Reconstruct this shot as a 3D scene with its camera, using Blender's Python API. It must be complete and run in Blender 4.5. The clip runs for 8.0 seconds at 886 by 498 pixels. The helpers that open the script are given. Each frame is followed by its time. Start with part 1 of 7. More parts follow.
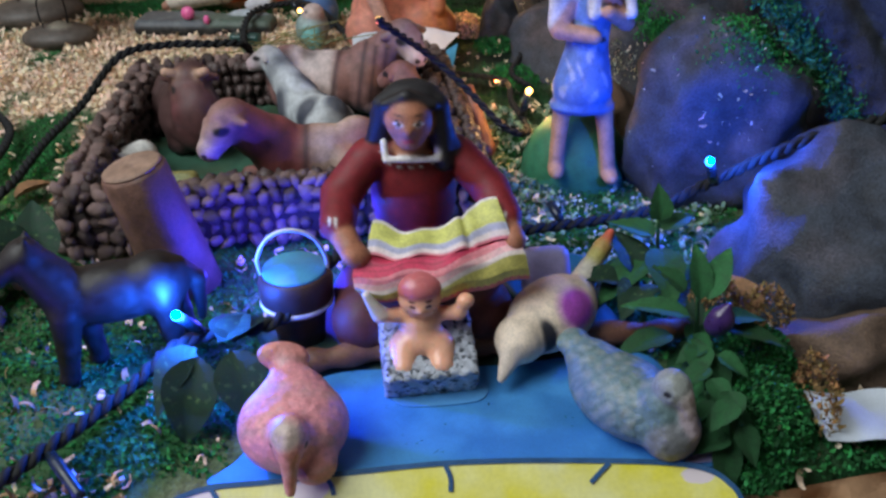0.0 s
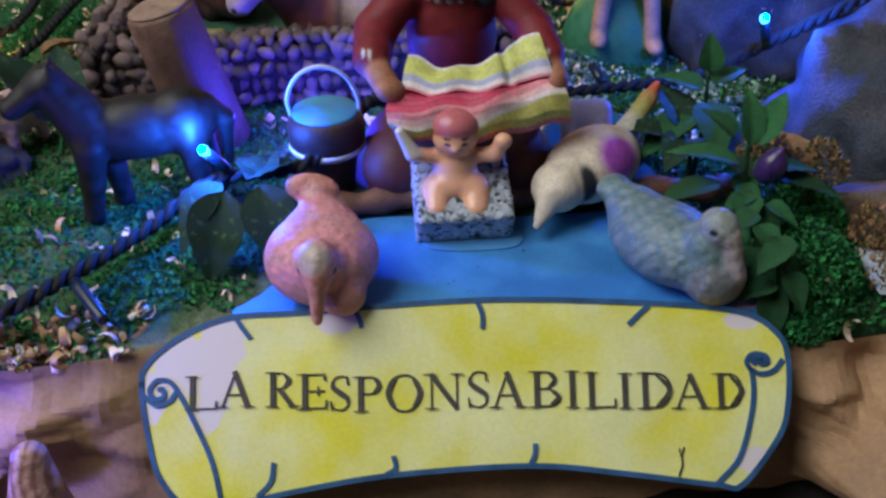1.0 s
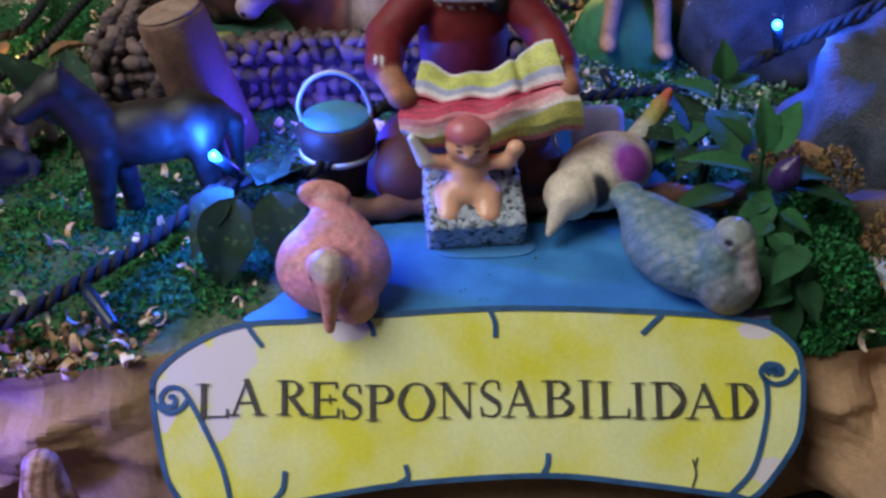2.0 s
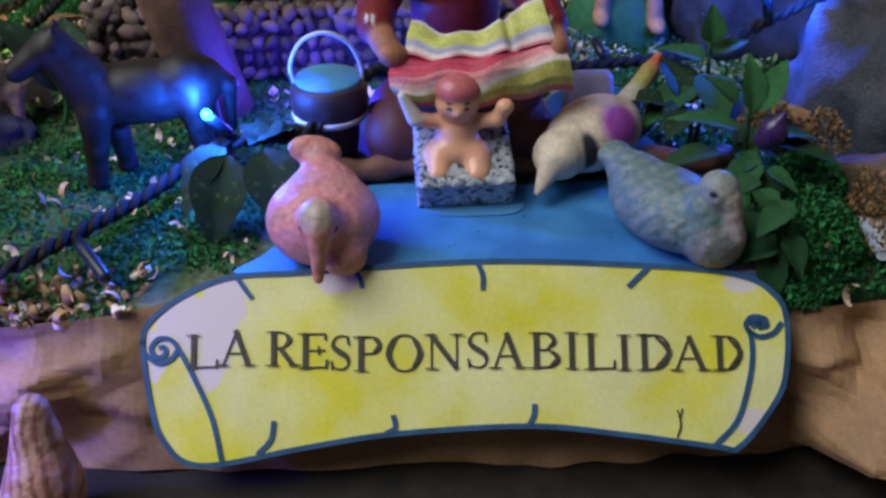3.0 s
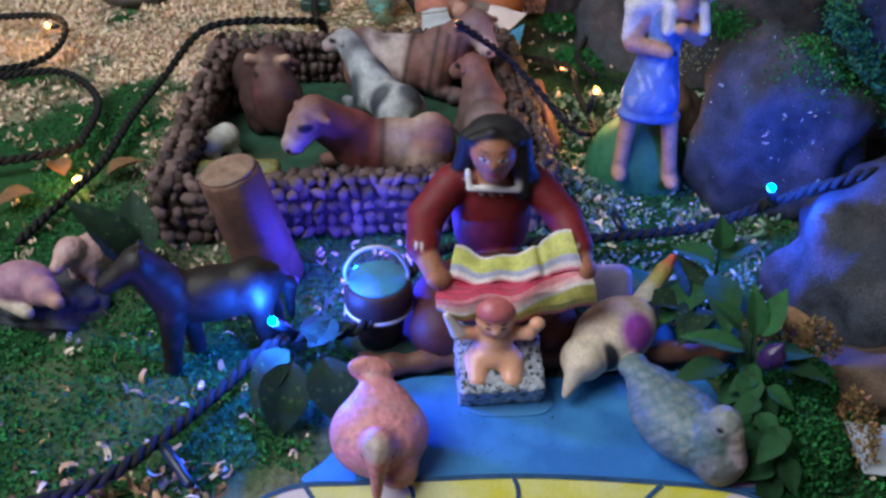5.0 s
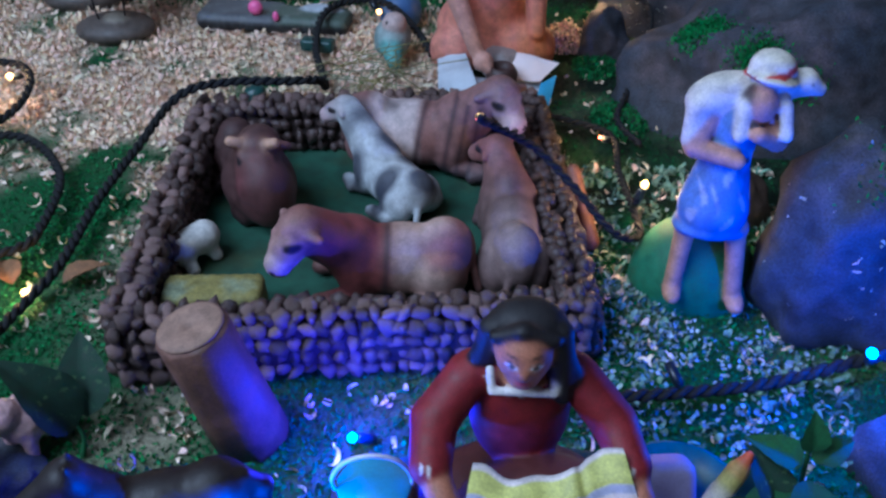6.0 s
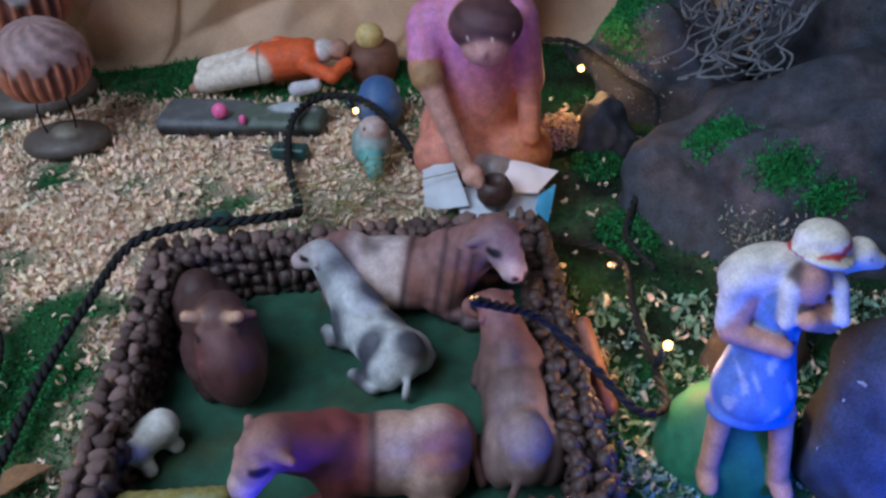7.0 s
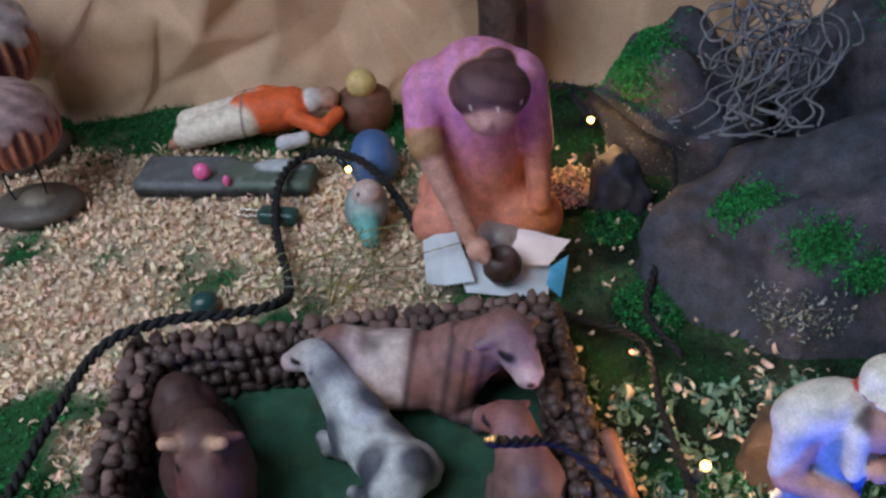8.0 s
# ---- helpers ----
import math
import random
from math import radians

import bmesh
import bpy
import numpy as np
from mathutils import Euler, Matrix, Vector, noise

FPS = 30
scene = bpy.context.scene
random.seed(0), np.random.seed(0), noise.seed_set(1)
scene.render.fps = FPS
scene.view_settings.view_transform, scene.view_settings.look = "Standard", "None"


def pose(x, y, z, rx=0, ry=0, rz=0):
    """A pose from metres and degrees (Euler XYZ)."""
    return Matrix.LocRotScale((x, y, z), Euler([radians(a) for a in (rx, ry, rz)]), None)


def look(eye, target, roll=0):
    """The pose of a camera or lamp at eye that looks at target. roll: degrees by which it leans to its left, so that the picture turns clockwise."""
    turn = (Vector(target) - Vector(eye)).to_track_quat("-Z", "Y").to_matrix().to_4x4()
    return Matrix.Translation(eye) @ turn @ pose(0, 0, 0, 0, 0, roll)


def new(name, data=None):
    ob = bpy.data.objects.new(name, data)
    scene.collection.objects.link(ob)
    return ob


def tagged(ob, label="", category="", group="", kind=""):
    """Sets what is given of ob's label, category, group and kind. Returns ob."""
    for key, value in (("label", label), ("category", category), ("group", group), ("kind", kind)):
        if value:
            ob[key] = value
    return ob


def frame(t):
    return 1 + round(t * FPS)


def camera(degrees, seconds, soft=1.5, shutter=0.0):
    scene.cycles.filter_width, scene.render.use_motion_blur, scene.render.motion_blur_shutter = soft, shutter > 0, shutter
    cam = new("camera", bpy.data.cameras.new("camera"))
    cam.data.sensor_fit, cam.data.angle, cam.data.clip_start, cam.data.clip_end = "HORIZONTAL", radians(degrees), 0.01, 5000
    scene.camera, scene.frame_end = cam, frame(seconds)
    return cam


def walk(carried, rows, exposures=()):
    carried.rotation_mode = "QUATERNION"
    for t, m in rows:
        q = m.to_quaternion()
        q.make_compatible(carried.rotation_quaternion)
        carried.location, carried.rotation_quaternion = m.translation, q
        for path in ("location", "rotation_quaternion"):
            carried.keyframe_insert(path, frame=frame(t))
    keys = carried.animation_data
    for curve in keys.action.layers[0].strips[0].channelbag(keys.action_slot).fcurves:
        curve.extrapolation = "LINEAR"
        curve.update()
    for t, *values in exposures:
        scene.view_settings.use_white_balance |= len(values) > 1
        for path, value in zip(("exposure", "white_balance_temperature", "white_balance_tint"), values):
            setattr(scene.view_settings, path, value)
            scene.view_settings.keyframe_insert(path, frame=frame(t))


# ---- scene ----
cam = camera(52.3, 8.0, soft=2.7)
PATH = [
    (0, (0.008, 0.023, 0.294), (-0.014, 1.748, -0.719), -1.1),
    (0.5, (0.0, 0.01, 0.257), (-0.071, 1.698, -0.813), -0.4),
    (1, (0.004, 0.014, 0.248), (-0.077, 1.66, -0.885), -0.5),
    (1.2, (0.004, 0.018, 0.251), (-0.07, 1.663, -0.885), -0.3),
    (2.3, (-0.002, 0.016, 0.248), (-0.088, 1.662, -0.884), -0.3),
    (2.5, (0.0, 0.009, 0.241), (-0.086, 1.656, -0.89), -0.3),
    (3, (0.005, 0.003, 0.235), (-0.081, 1.651, -0.894), -0.1),
    (3.5, (0.002, 0.008, 0.232), (-0.084, 1.656, -0.898), -0.2),
    (4, (0.006, 0.017, 0.245), (-0.081, 1.671, -0.876), -0.2),
    (4.5, (-0.001, 0.007, 0.272), (-0.088, 1.652, -0.862), -0.2),
    (4.7, (-0.012, 0.007, 0.332), (-0.095, 1.646, -0.811), 0.1),
    (5.8, (-0.017, 0.136, 0.375), (-0.152, 1.715, -0.845), 0.4),
    (6, (-0.022, 0.17, 0.377), (-0.156, 1.744, -0.849), -0.1),
    (6.5, (-0.023, 0.235, 0.387), (-0.153, 1.814, -0.834), -1.8),
    (7, (-0.027, 0.293, 0.406), (-0.153, 1.875, -0.812), -2.7),
    (7.5, (-0.037, 0.335, 0.417), (-0.161, 1.917, -0.8), -3.2),
    (8, (-0.036, 0.374, 0.42), (-0.15, 1.945, -0.812), -3.7),
]
walk(cam, [(t, look(eye, target, roll)) for t, eye, target, roll in PATH],
     exposures=[(0, -0.02, 6250, 4), (1, -0.22, 6350, 4), (2.5, -0.30, 6500, 4), (4, -0.24, 6300, 4), (4.5, -0.08, 6250, 4), (5.8, -0.42, 5300, 10), (6, -0.24, 4650, 7), (6.5, -0.02, 6200, 14), (7, -0.22, 5200, 8), (7.5, 0.08, 6500, 14), (8, -0.22, 5650, 8)])

# ---- world and lights: a dim room with one ceiling panel, and the light strings ----
world = bpy.data.worlds.new("room_air")
world.use_nodes = True
world.node_tree.nodes["Background"].inputs[0].default_value = (0.26, 0.36, 0.54, 1)
world.node_tree.nodes["Background"].inputs[1].default_value = 0.16
scene.world = world


def area_lamp(name, eye, target, size, watts, colour):
    d = bpy.data.lights.new(name, "AREA")
    d.shape, d.size, d.energy, d.color = "DISK", size, watts, colour
    ob = new(name, d)
    ob.matrix_world = look(eye, target)
    return ob


def led_lamp(name, at, watts, colour):
    d = bpy.data.lights.new(name, "POINT")
    d.energy, d.color, d.shadow_soft_size = watts, colour, 0.003
    ob = new(name, d)
    ob.location = at
    return ob


area_lamp("ceiling_panel_light", (-0.80, 0.05, 1.20), (0, 0.50, 0), 1.1, 22.5, (0.95, 0.955, 0.97))
BLUE, DEEP, WARM = (0.02, 0.11, 1.0), (0.05, 0.04, 1.0), (1.0, 0.50, 0.16)
LEDS = {  # place, colour, watts
    "led_light_by_horse": ((-0.125, 0.378, 0.052), BLUE, 1.1),
    "led_light_by_boulder": ((0.157, 0.494, 0.075), BLUE, 0.88),
    "led_light_by_corral": ((-0.092, 0.468, 0.030), DEEP, 0.72),
    "led_light_by_apron": ((-0.235, 0.242, 0.006), (0.10, 0.08, 1.0), 0.55),
    "led_light_by_rocks": ((0.066, 0.662, 0.056), WARM, 0.20),
    "led_light_by_moss": ((0.048, 0.775, 0.022), WARM, 0.04),
    "led_light_on_wire": ((-0.040, 0.625, 0.124), WARM, 0.035),
    "led_light_in_grass": ((-0.318, 0.575, 0.014), WARM, 0.10),
    "led_light_in_shavings": ((-0.440, 0.822, 0.032), WARM, 0.06),
    "led_light_behind_figure": ((0.042, 0.990, 0.058), WARM, 0.16),
}
for key, (at, colour, watts) in LEDS.items():
    led_lamp(key, at, watts, colour)

# ---- materials ----


def material(name, colour=(0.5, 0.5, 0.5), rough=0.6, attr=False, vary=0.25, scale=150, fine=900, bump=0.3, depth=0.0006,
             second=None, metal=0.0, random_tint=0.0, coat=0.0, glow=0.0, mix_scale=40, mix_lo=0.45, mix_hi=0.6, sheen=0.0, sub=0.0, cells=0):
    m = bpy.data.materials.new(name)
    m.use_nodes = True
    nt = m.node_tree
    n, link = nt.nodes, nt.links.new
    b = n["Principled BSDF"]
    b.inputs["Roughness"].default_value, b.inputs["Metallic"].default_value = rough, metal
    b.inputs["Coat Weight"].default_value, b.inputs["Sheen Weight"].default_value = coat, sheen
    if sub:
        b.inputs["Subsurface Weight"].default_value, b.inputs["Subsurface Scale"].default_value = sub, 0.004
    tc = n.new("ShaderNodeTexCoord")

    def noise_tex(s, detail=4):
        t = n.new("ShaderNodeTexNoise")
        t.inputs["Scale"].default_value, t.inputs["Detail"].default_value = s, detail
        link(tc.outputs["Object"], t.inputs["Vector"])
        return t

    def ramp(src, lo, hi, a, z):
        r = n.new("ShaderNodeMapRange")
        r.inputs["From Min"].default_value, r.inputs["From Max"].default_value = lo, hi
        r.inputs["To Min"].default_value, r.inputs["To Max"].default_value = a, z
        link(src, r.inputs["Value"])
        return r.outputs["Result"]

    big, small = noise_tex(scale), noise_tex(fine, 2)
    if attr:
        a = n.new("ShaderNodeAttribute")
        a.attribute_name = "paint"
        col = a.outputs["Color"]
    else:
        c = n.new("ShaderNodeRGB")
        c.outputs[0].default_value = (*colour, 1)
        col = c.outputs[0]
    if second:
        mx = n.new("ShaderNodeMix")
        mx.data_type = "RGBA"
        link(ramp(noise_tex(mix_scale, 5).outputs["Fac"], mix_lo, mix_hi, 0, 1), mx.inputs["Factor"])
        link(col, mx.inputs["A"])
        mx.inputs["B"].default_value = (*second, 1)
        col = mx.outputs["Result"]
    hsv = n.new("ShaderNodeHueSaturation")
    link(col, hsv.inputs["Color"])
    v1, v2 = ramp(big.outputs["Fac"], 0.3, 0.7, 1 - vary, 1 + vary), ramp(small.outputs["Fac"], 0.3, 0.7, 1 - vary * 0.6, 1 + vary * 0.6)
    mul = n.new("ShaderNodeMath")
    mul.operation = "MULTIPLY"
    link(v1, mul.inputs[0]), link(v2, mul.inputs[1])
    val = mul.outputs[0]
    if random_tint:
        oi = n.new("ShaderNodeObjectInfo")
        m2 = n.new("ShaderNodeMath")
        m2.operation = "MULTIPLY"
        link(val, m2.inputs[0])
        link(ramp(oi.outputs["Random"], 0, 1, 1 - random_tint, 1 + random_tint), m2.inputs[1])
        val = m2.outputs[0]
    link(val, hsv.inputs["Value"])
    link(hsv.outputs["Color"], b.inputs["Base Color"])
    link(ramp(big.outputs["Fac"], 0.3, 0.7, max(0.05, rough - 0.12), min(1, rough + 0.12)), b.inputs["Roughness"])
    if bump:
        add = n.new("ShaderNodeMath")
        add.operation = "ADD"
        link(big.outputs["Fac"], add.inputs[0])
        link(ramp(small.outputs["Fac"], 0, 1, 0, 0.5), add.inputs[1])
        height = add.outputs[0]
        if cells:
            vor = n.new("ShaderNodeTexVoronoi")
            vor.inputs["Scale"].default_value = cells
            link(tc.outputs["Object"], vor.inputs["Vector"])
            a2 = n.new("ShaderNodeMath")
            a2.operation = "ADD"
            link(height, a2.inputs[0]), link(ramp(vor.outputs["Distance"], 0.0, 0.7, 1.3, 0), a2.inputs[1])
            height = a2.outputs[0]
        bp = n.new("ShaderNodeBump")
        bp.inputs["Strength"].default_value, bp.inputs["Distance"].default_value = bump, max(depth, 0.0008)
        link(height, bp.inputs["Height"])
        link(bp.outputs["Normal"], b.inputs["Normal"])
    if glow:
        b.inputs["Emission Color"].default_value, b.inputs["Emission Strength"].default_value = (*colour, 1), glow
    return m


M_CLAY = material("painted_clay", attr=True, rough=0.55, vary=0.22, scale=180, fine=1100, bump=0.35)
M_GLOSS = material("glossy_painted_clay", attr=True, rough=0.62, vary=0.22, scale=150, fine=900, bump=0.25)
M_DOLL = material("glossy_plastic_skin", attr=True, rough=0.28, vary=0.06, scale=80, fine=600, bump=0.08, sub=0.15)
M_FEATHER = material("feathered_plaster", attr=True, rough=0.45, vary=0.17, scale=320, fine=1100, bump=0.32, depth=0.0014, cells=230)
M_GROUND = material("dyed_sawdust_bed", attr=True, rough=0.95, vary=0.35, scale=260, fine=1200, bump=1.0, depth=0.003)
M_FLAKE = material("sawdust_flakes", attr=True, rough=0.85, vary=0.15, scale=300, bump=0.0)
M_KRAFT = material("crumpled_kraft_paper", (0.56, 0.385, 0.255), 0.75, vary=0.12, scale=22, fine=420, bump=0.25, second=(0.43, 0.28, 0.175), mix_scale=9, mix_lo=0.4, mix_hi=0.75)
# Kraft for the apron, in a darker and more orange brown than M_KRAFT.
M_APRON = material("darker_kraft_paper", (0.43, 0.25, 0.13), 0.75, vary=0.18, scale=26, fine=420, bump=0.3, second=(0.29, 0.17, 0.095), mix_scale=14, mix_lo=0.4, mix_hi=0.75)
M_ROCK = material("painted_paper_rock", (0.040, 0.048, 0.068), 0.78, vary=0.5, scale=75, fine=700, bump=0.7, depth=0.002, second=(0.082, 0.072, 0.088), mix_scale=26, mix_lo=0.46, mix_hi=0.72)
M_ROCKB = material("brown_rock", (0.13, 0.085, 0.06), 0.75, vary=0.35, scale=60, fine=700, bump=0.7, depth=0.002)
M_STONE = material("corral_stone", (0.165, 0.108, 0.098), 0.5, vary=0.45, scale=300, fine=1200, bump=0.5, random_tint=0.6)
M_CORE = material("corral_clay_core", (0.035, 0.022, 0.02), 0.8, vary=0.3, scale=200, bump=0.6)
M_FELT = material("green_felt", (0.026, 0.085, 0.052), 0.95, vary=0.35, scale=70, fine=1500, bump=0.6, second=(0.045, 0.07, 0.03), mix_scale=25, mix_lo=0.5, mix_hi=0.75)
M_MAT = material("blue_painted_card", (0.045, 0.20, 0.52), 0.5, vary=0.10, scale=60, fine=900, bump=0.15, second=(0.06, 0.25, 0.58), mix_scale=30)
M_BASE = material("dark_green_base", (0.02, 0.055, 0.045), 0.6, vary=0.35, scale=80, bump=0.4)
M_RIM = material("brown_clay_roll", (0.16, 0.07, 0.045), 0.6, vary=0.3, scale=120, bump=0.6)
M_SIGN = material("yellow_painted_paper", (0.84, 0.77, 0.06), 0.7, vary=0.07, scale=30, fine=500, bump=0.06, second=(0.88, 0.86, 0.40), mix_scale=24, mix_lo=0.38, mix_hi=0.60)


def bare_spots(m, spots, colour):
    """Lets pale paper show softly inside ellipses (x, y, rx, ry) of the sheet."""
    nt = m.node_tree
    n, link = nt.nodes, nt.links.new
    b = n["Principled BSDF"]
    col = b.inputs["Base Color"].links[0].from_socket
    tc = n.new("ShaderNodeTexCoord")
    tex = n.new("ShaderNodeTexNoise")
    tex.inputs["Scale"].default_value = 110
    link(tc.outputs["Object"], tex.inputs["Vector"])
    for x, y, rx, ry in spots:
        sub, mul, ln, add, mr, mx = (n.new("ShaderNodeVectorMath"), n.new("ShaderNodeVectorMath"), n.new("ShaderNodeVectorMath"), n.new("ShaderNodeMath"), n.new("ShaderNodeMapRange"), n.new("ShaderNodeMix"))
        sub.operation, mul.operation, ln.operation, mx.data_type = "SUBTRACT", "MULTIPLY", "LENGTH", "RGBA"
        sub.inputs[1].default_value, mul.inputs[1].default_value = (x, y, 0), (1 / rx, 1 / ry, 0)
        link(tc.outputs["Object"], sub.inputs[0]), link(sub.outputs[0], mul.inputs[0]), link(mul.outputs[0], ln.inputs[0])
        link(ln.outputs["Value"], add.inputs[0]), link(tex.outputs["Fac"], add.inputs[1])
        mr.inputs["From Min"].default_value, mr.inputs["From Max"].default_value = 1.40, 1.56
        mr.inputs["To Min"].default_value, mr.inputs["To Max"].default_value = 1, 0
        link(add.outputs[0], mr.inputs["Value"]), link(mr.outputs["Result"], mx.inputs["Factor"])
        link(col, mx.inputs["A"])
        mx.inputs["B"].default_value = (*colour, 1)
        col = mx.outputs["Result"]
    link(col, b.inputs["Base Color"])


bare_spots(M_SIGN, [(-0.1209, 0.0067, 0.0147, 0.0144), (-0.1044, 0.0146, 0.0114, 0.0117), (-0.1078, -0.0005, 0.0094, 0.0116), (-0.1111, -0.0143, 0.0066, 0.0083), (-0.135, -0.006, 0.008, 0.012), (-0.057, 0.024, 0.0085, 0.0055), (0.110, 0.020, 0.007, 0.0035), (0.112, -0.036, 0.009, 0.006)], (0.84, 0.74, 0.76))
M_PALE = material("unpainted_paper", (0.86, 0.76, 0.78), 0.75, vary=0.05, scale=60, bump=0.05)
M_INK = material("blue_marker", (0.03, 0.10, 0.24), 0.55, vary=0.25, scale=90, bump=0.0)
M_TEXT = material("black_print", (0.070, 0.062, 0.050), 0.6, vary=0.25, bump=0.0)
M_WIRE = material("black_cable", (0.009, 0.010, 0.012), 0.88, vary=0.2, scale=400, bump=0.2)
M_SOCKET = material("led_socket", (0.012, 0.02, 0.03), 0.35, vary=0.1, bump=0.0)
M_LEAF = material("plastic_leaf", (0.020, 0.095, 0.030), 0.85, vary=0.3, scale=120, fine=600, bump=0.3, random_tint=0.35, second=(0.055, 0.14, 0.04), mix_scale=60, mix_lo=0.55, mix_hi=0.75)
M_LEAFD = material("dark_veined_leaf", (0.009, 0.036, 0.018), 0.8, vary=0.3, scale=100, bump=0.3, second=(0.07, 0.13, 0.05), mix_scale=110, mix_lo=0.58, mix_hi=0.68)
M_BUD = material("purple_bud", (0.05, 0.02, 0.12), 0.35, vary=0.3, scale=200, bump=0.3)
M_CRIB = material("speckled_stone_paint", (0.42, 0.45, 0.52), 0.6, vary=0.2, scale=300, fine=900, bump=0.8, depth=0.0015, second=(0.04, 0.045, 0.06), mix_scale=330, mix_lo=0.5, mix_hi=0.62)
M_WHITE = material("white_wire", (0.72, 0.74, 0.78), 0.45, vary=0.08, bump=0.0)
M_WATER = material("blue_bucket_filling", (0.09, 0.36, 0.62), 0.45, vary=0.12, scale=120, bump=0.2)
M_BUCKET = material("brown_bucket_clay", (0.055, 0.028, 0.024), 0.55, vary=0.25, bump=0.3)
M_LOG = material("wooden_log_paint", (0.15, 0.075, 0.055), 0.65, vary=0.3, scale=120, fine=700, bump=0.5)
M_LOGTOP = material("log_end_grain", (0.30, 0.19, 0.14), 0.7, vary=0.25, scale=160, bump=0.4)
M_HAY = material("painted_hay_bale", (0.24, 0.21, 0.06), 0.75, vary=0.3, scale=200, bump=0.7, second=(0.24, 0.27, 0.16), mix_scale=45)
M_PAPER = material("pale_cloth_paper", (0.62, 0.68, 0.76), 0.7, vary=0.08, scale=60, bump=0.15)
M_TWIG = material("grey_root_twig", (0.17, 0.18, 0.205), 0.8, vary=0.3, scale=300, bump=0.3)
M_DARK = material("dark_table_board", (0.018, 0.014, 0.012), 0.8, vary=0.5, scale=80, fine=900, bump=0.4, second=(0.035, 0.03, 0.025), mix_scale=300, mix_lo=0.66, mix_hi=0.72)
M_WALL = material("plain_room_wall", (0.55, 0.53, 0.50), 0.9, vary=0.06, scale=3, fine=60, bump=0.1)
M_TEAL = material("teal_dish", (0.02, 0.14, 0.19), 0.4, vary=0.2, scale=100, bump=0.2)
M_LILAC = material("lilac_block", (0.34, 0.31, 0.55), 0.5, vary=0.12, scale=100, bump=0.2)
M_BLUECLAY = material("blue_clay", (0.06, 0.13, 0.32), 0.5, vary=0.2, scale=90, bump=0.3)
M_PINK = material("pink_bead", (0.85, 0.16, 0.42), 0.35, vary=0.05, bump=0.0)
M_PLUG = material("green_plug_plastic", (0.02, 0.07, 0.065), 0.35, vary=0.1, bump=0.0)
M_METAL = material("steel_prong", (0.6, 0.6, 0.6), 0.25, vary=0.05, metal=1.0, bump=0.0)
M_GLOWB = material("blue_led_glow", (0.05, 0.42, 1.0), 0.3, vary=0.0, bump=0.0, glow=9)
M_GLOWW = material("warm_led_glow", (1.0, 0.50, 0.12), 0.3, vary=0.0, bump=0.0, glow=9)
M_GLOWR = material("dim_red_led_glow", (1.0, 0.16, 0.10), 0.3, vary=0.0, bump=0.0, glow=2)

# ---- building helpers ----


def mesh_of(name, verts, faces, mat=None, smooth=True, colours=None):
    me = bpy.data.meshes.new(name)
    me.from_pydata([tuple(v) for v in np.asarray(verts, float)], [], [tuple(int(i) for i in f) for f in faces])
    if mat:
        me.materials.append(mat)
    if smooth:
        me.polygons.foreach_set("use_smooth", [True] * len(me.polygons))
    if colours is not None:
        c = np.ones((len(verts), 4), np.float32)
        c[:, :3] = colours
        me.attributes.new("paint", "FLOAT_COLOR", "POINT").data.foreach_set("color", c.ravel())
    me.update()
    return me


def thing(name, me, at=(0, 0, 0), rz=0, label="", category="", group="", kind="", m=None):
    ob = new(name, me)
    ob.matrix_world = m if m is not None else pose(*at, 0, 0, rz)
    return tagged(ob, label, category, group, kind)


def part(name, me, parent, label="", m=None):
    """me: a mesh or a bmesh, in the parent's coordinates unless m is given."""
    ob = new(name, me)
    ob.parent = parent
    if m is not None:
        ob.matrix_basis = m
    if label:
        ob["label"] = label
    return ob


def empty(name, at, label, category, group="", rz=0):
    ob = new(name)
    ob.empty_display_size = 0.01
    ob.matrix_world = pose(*at, 0, 0, rz)
    return tagged(ob, label, category, group)


def smooth_path(pts, per=10):
    p = [Vector(q) for q in pts]
    p = [p[0] * 2 - p[1]] + p + [p[-1] * 2 - p[-2]]
    out = []
    for i in range(1, len(p) - 2):
        a, b, c, d = p[i - 1:i + 3]
        for s in range(per):
            t = s / per
            out.append(0.5 * ((2 * b) + (c - a) * t + (2 * a - 5 * b + 4 * c - d) * t * t + (3 * b - a - 3 * c + d) * t ** 3))
    return np.array([tuple(v) for v in out] + [tuple(p[-2])])


def tube(path, r, sides=8, flat=1.0):
    """Vertices and faces of a tube along path; r: a number or one for each point."""
    path = np.asarray(path, float)
    r = np.broadcast_to(np.asarray(r, float), (len(path),))
    tang = np.gradient(path, axis=0)
    tang /= np.linalg.norm(tang, axis=1, keepdims=True) + 1e-12
    up = np.array([0, 0, 1.0]) if abs(tang[0][2]) < 0.9 else np.array([1.0, 0, 0])
    vs, fs = [], []
    for i, (p, t) in enumerate(zip(path, tang)):
        side = np.cross(t, up)
        side /= np.linalg.norm(side) + 1e-12
        up = np.cross(side, t)
        for k in range(sides):
            a = 2 * math.pi * k / sides
            vs.append(p + r[i] * (math.cos(a) * side + flat * math.sin(a) * up))
    for i in range(len(path) - 1):
        for k in range(sides):
            q = (k + 1) % sides
            fs.append((i * sides + k, i * sides + q, (i + 1) * sides + q, (i + 1) * sides + k))
    fs.append(tuple(range(sides))[::-1])
    fs.append(tuple((len(path) - 1) * sides + k for k in range(sides)))
    return np.array(vs), fs


def joined(pieces):
    vs, fs, o = [], [], 0
    for v, f in pieces:
        vs.append(np.asarray(v))
        fs += [tuple(i + o for i in q) for q in f]
        o += len(v)
    return np.concatenate(vs), fs


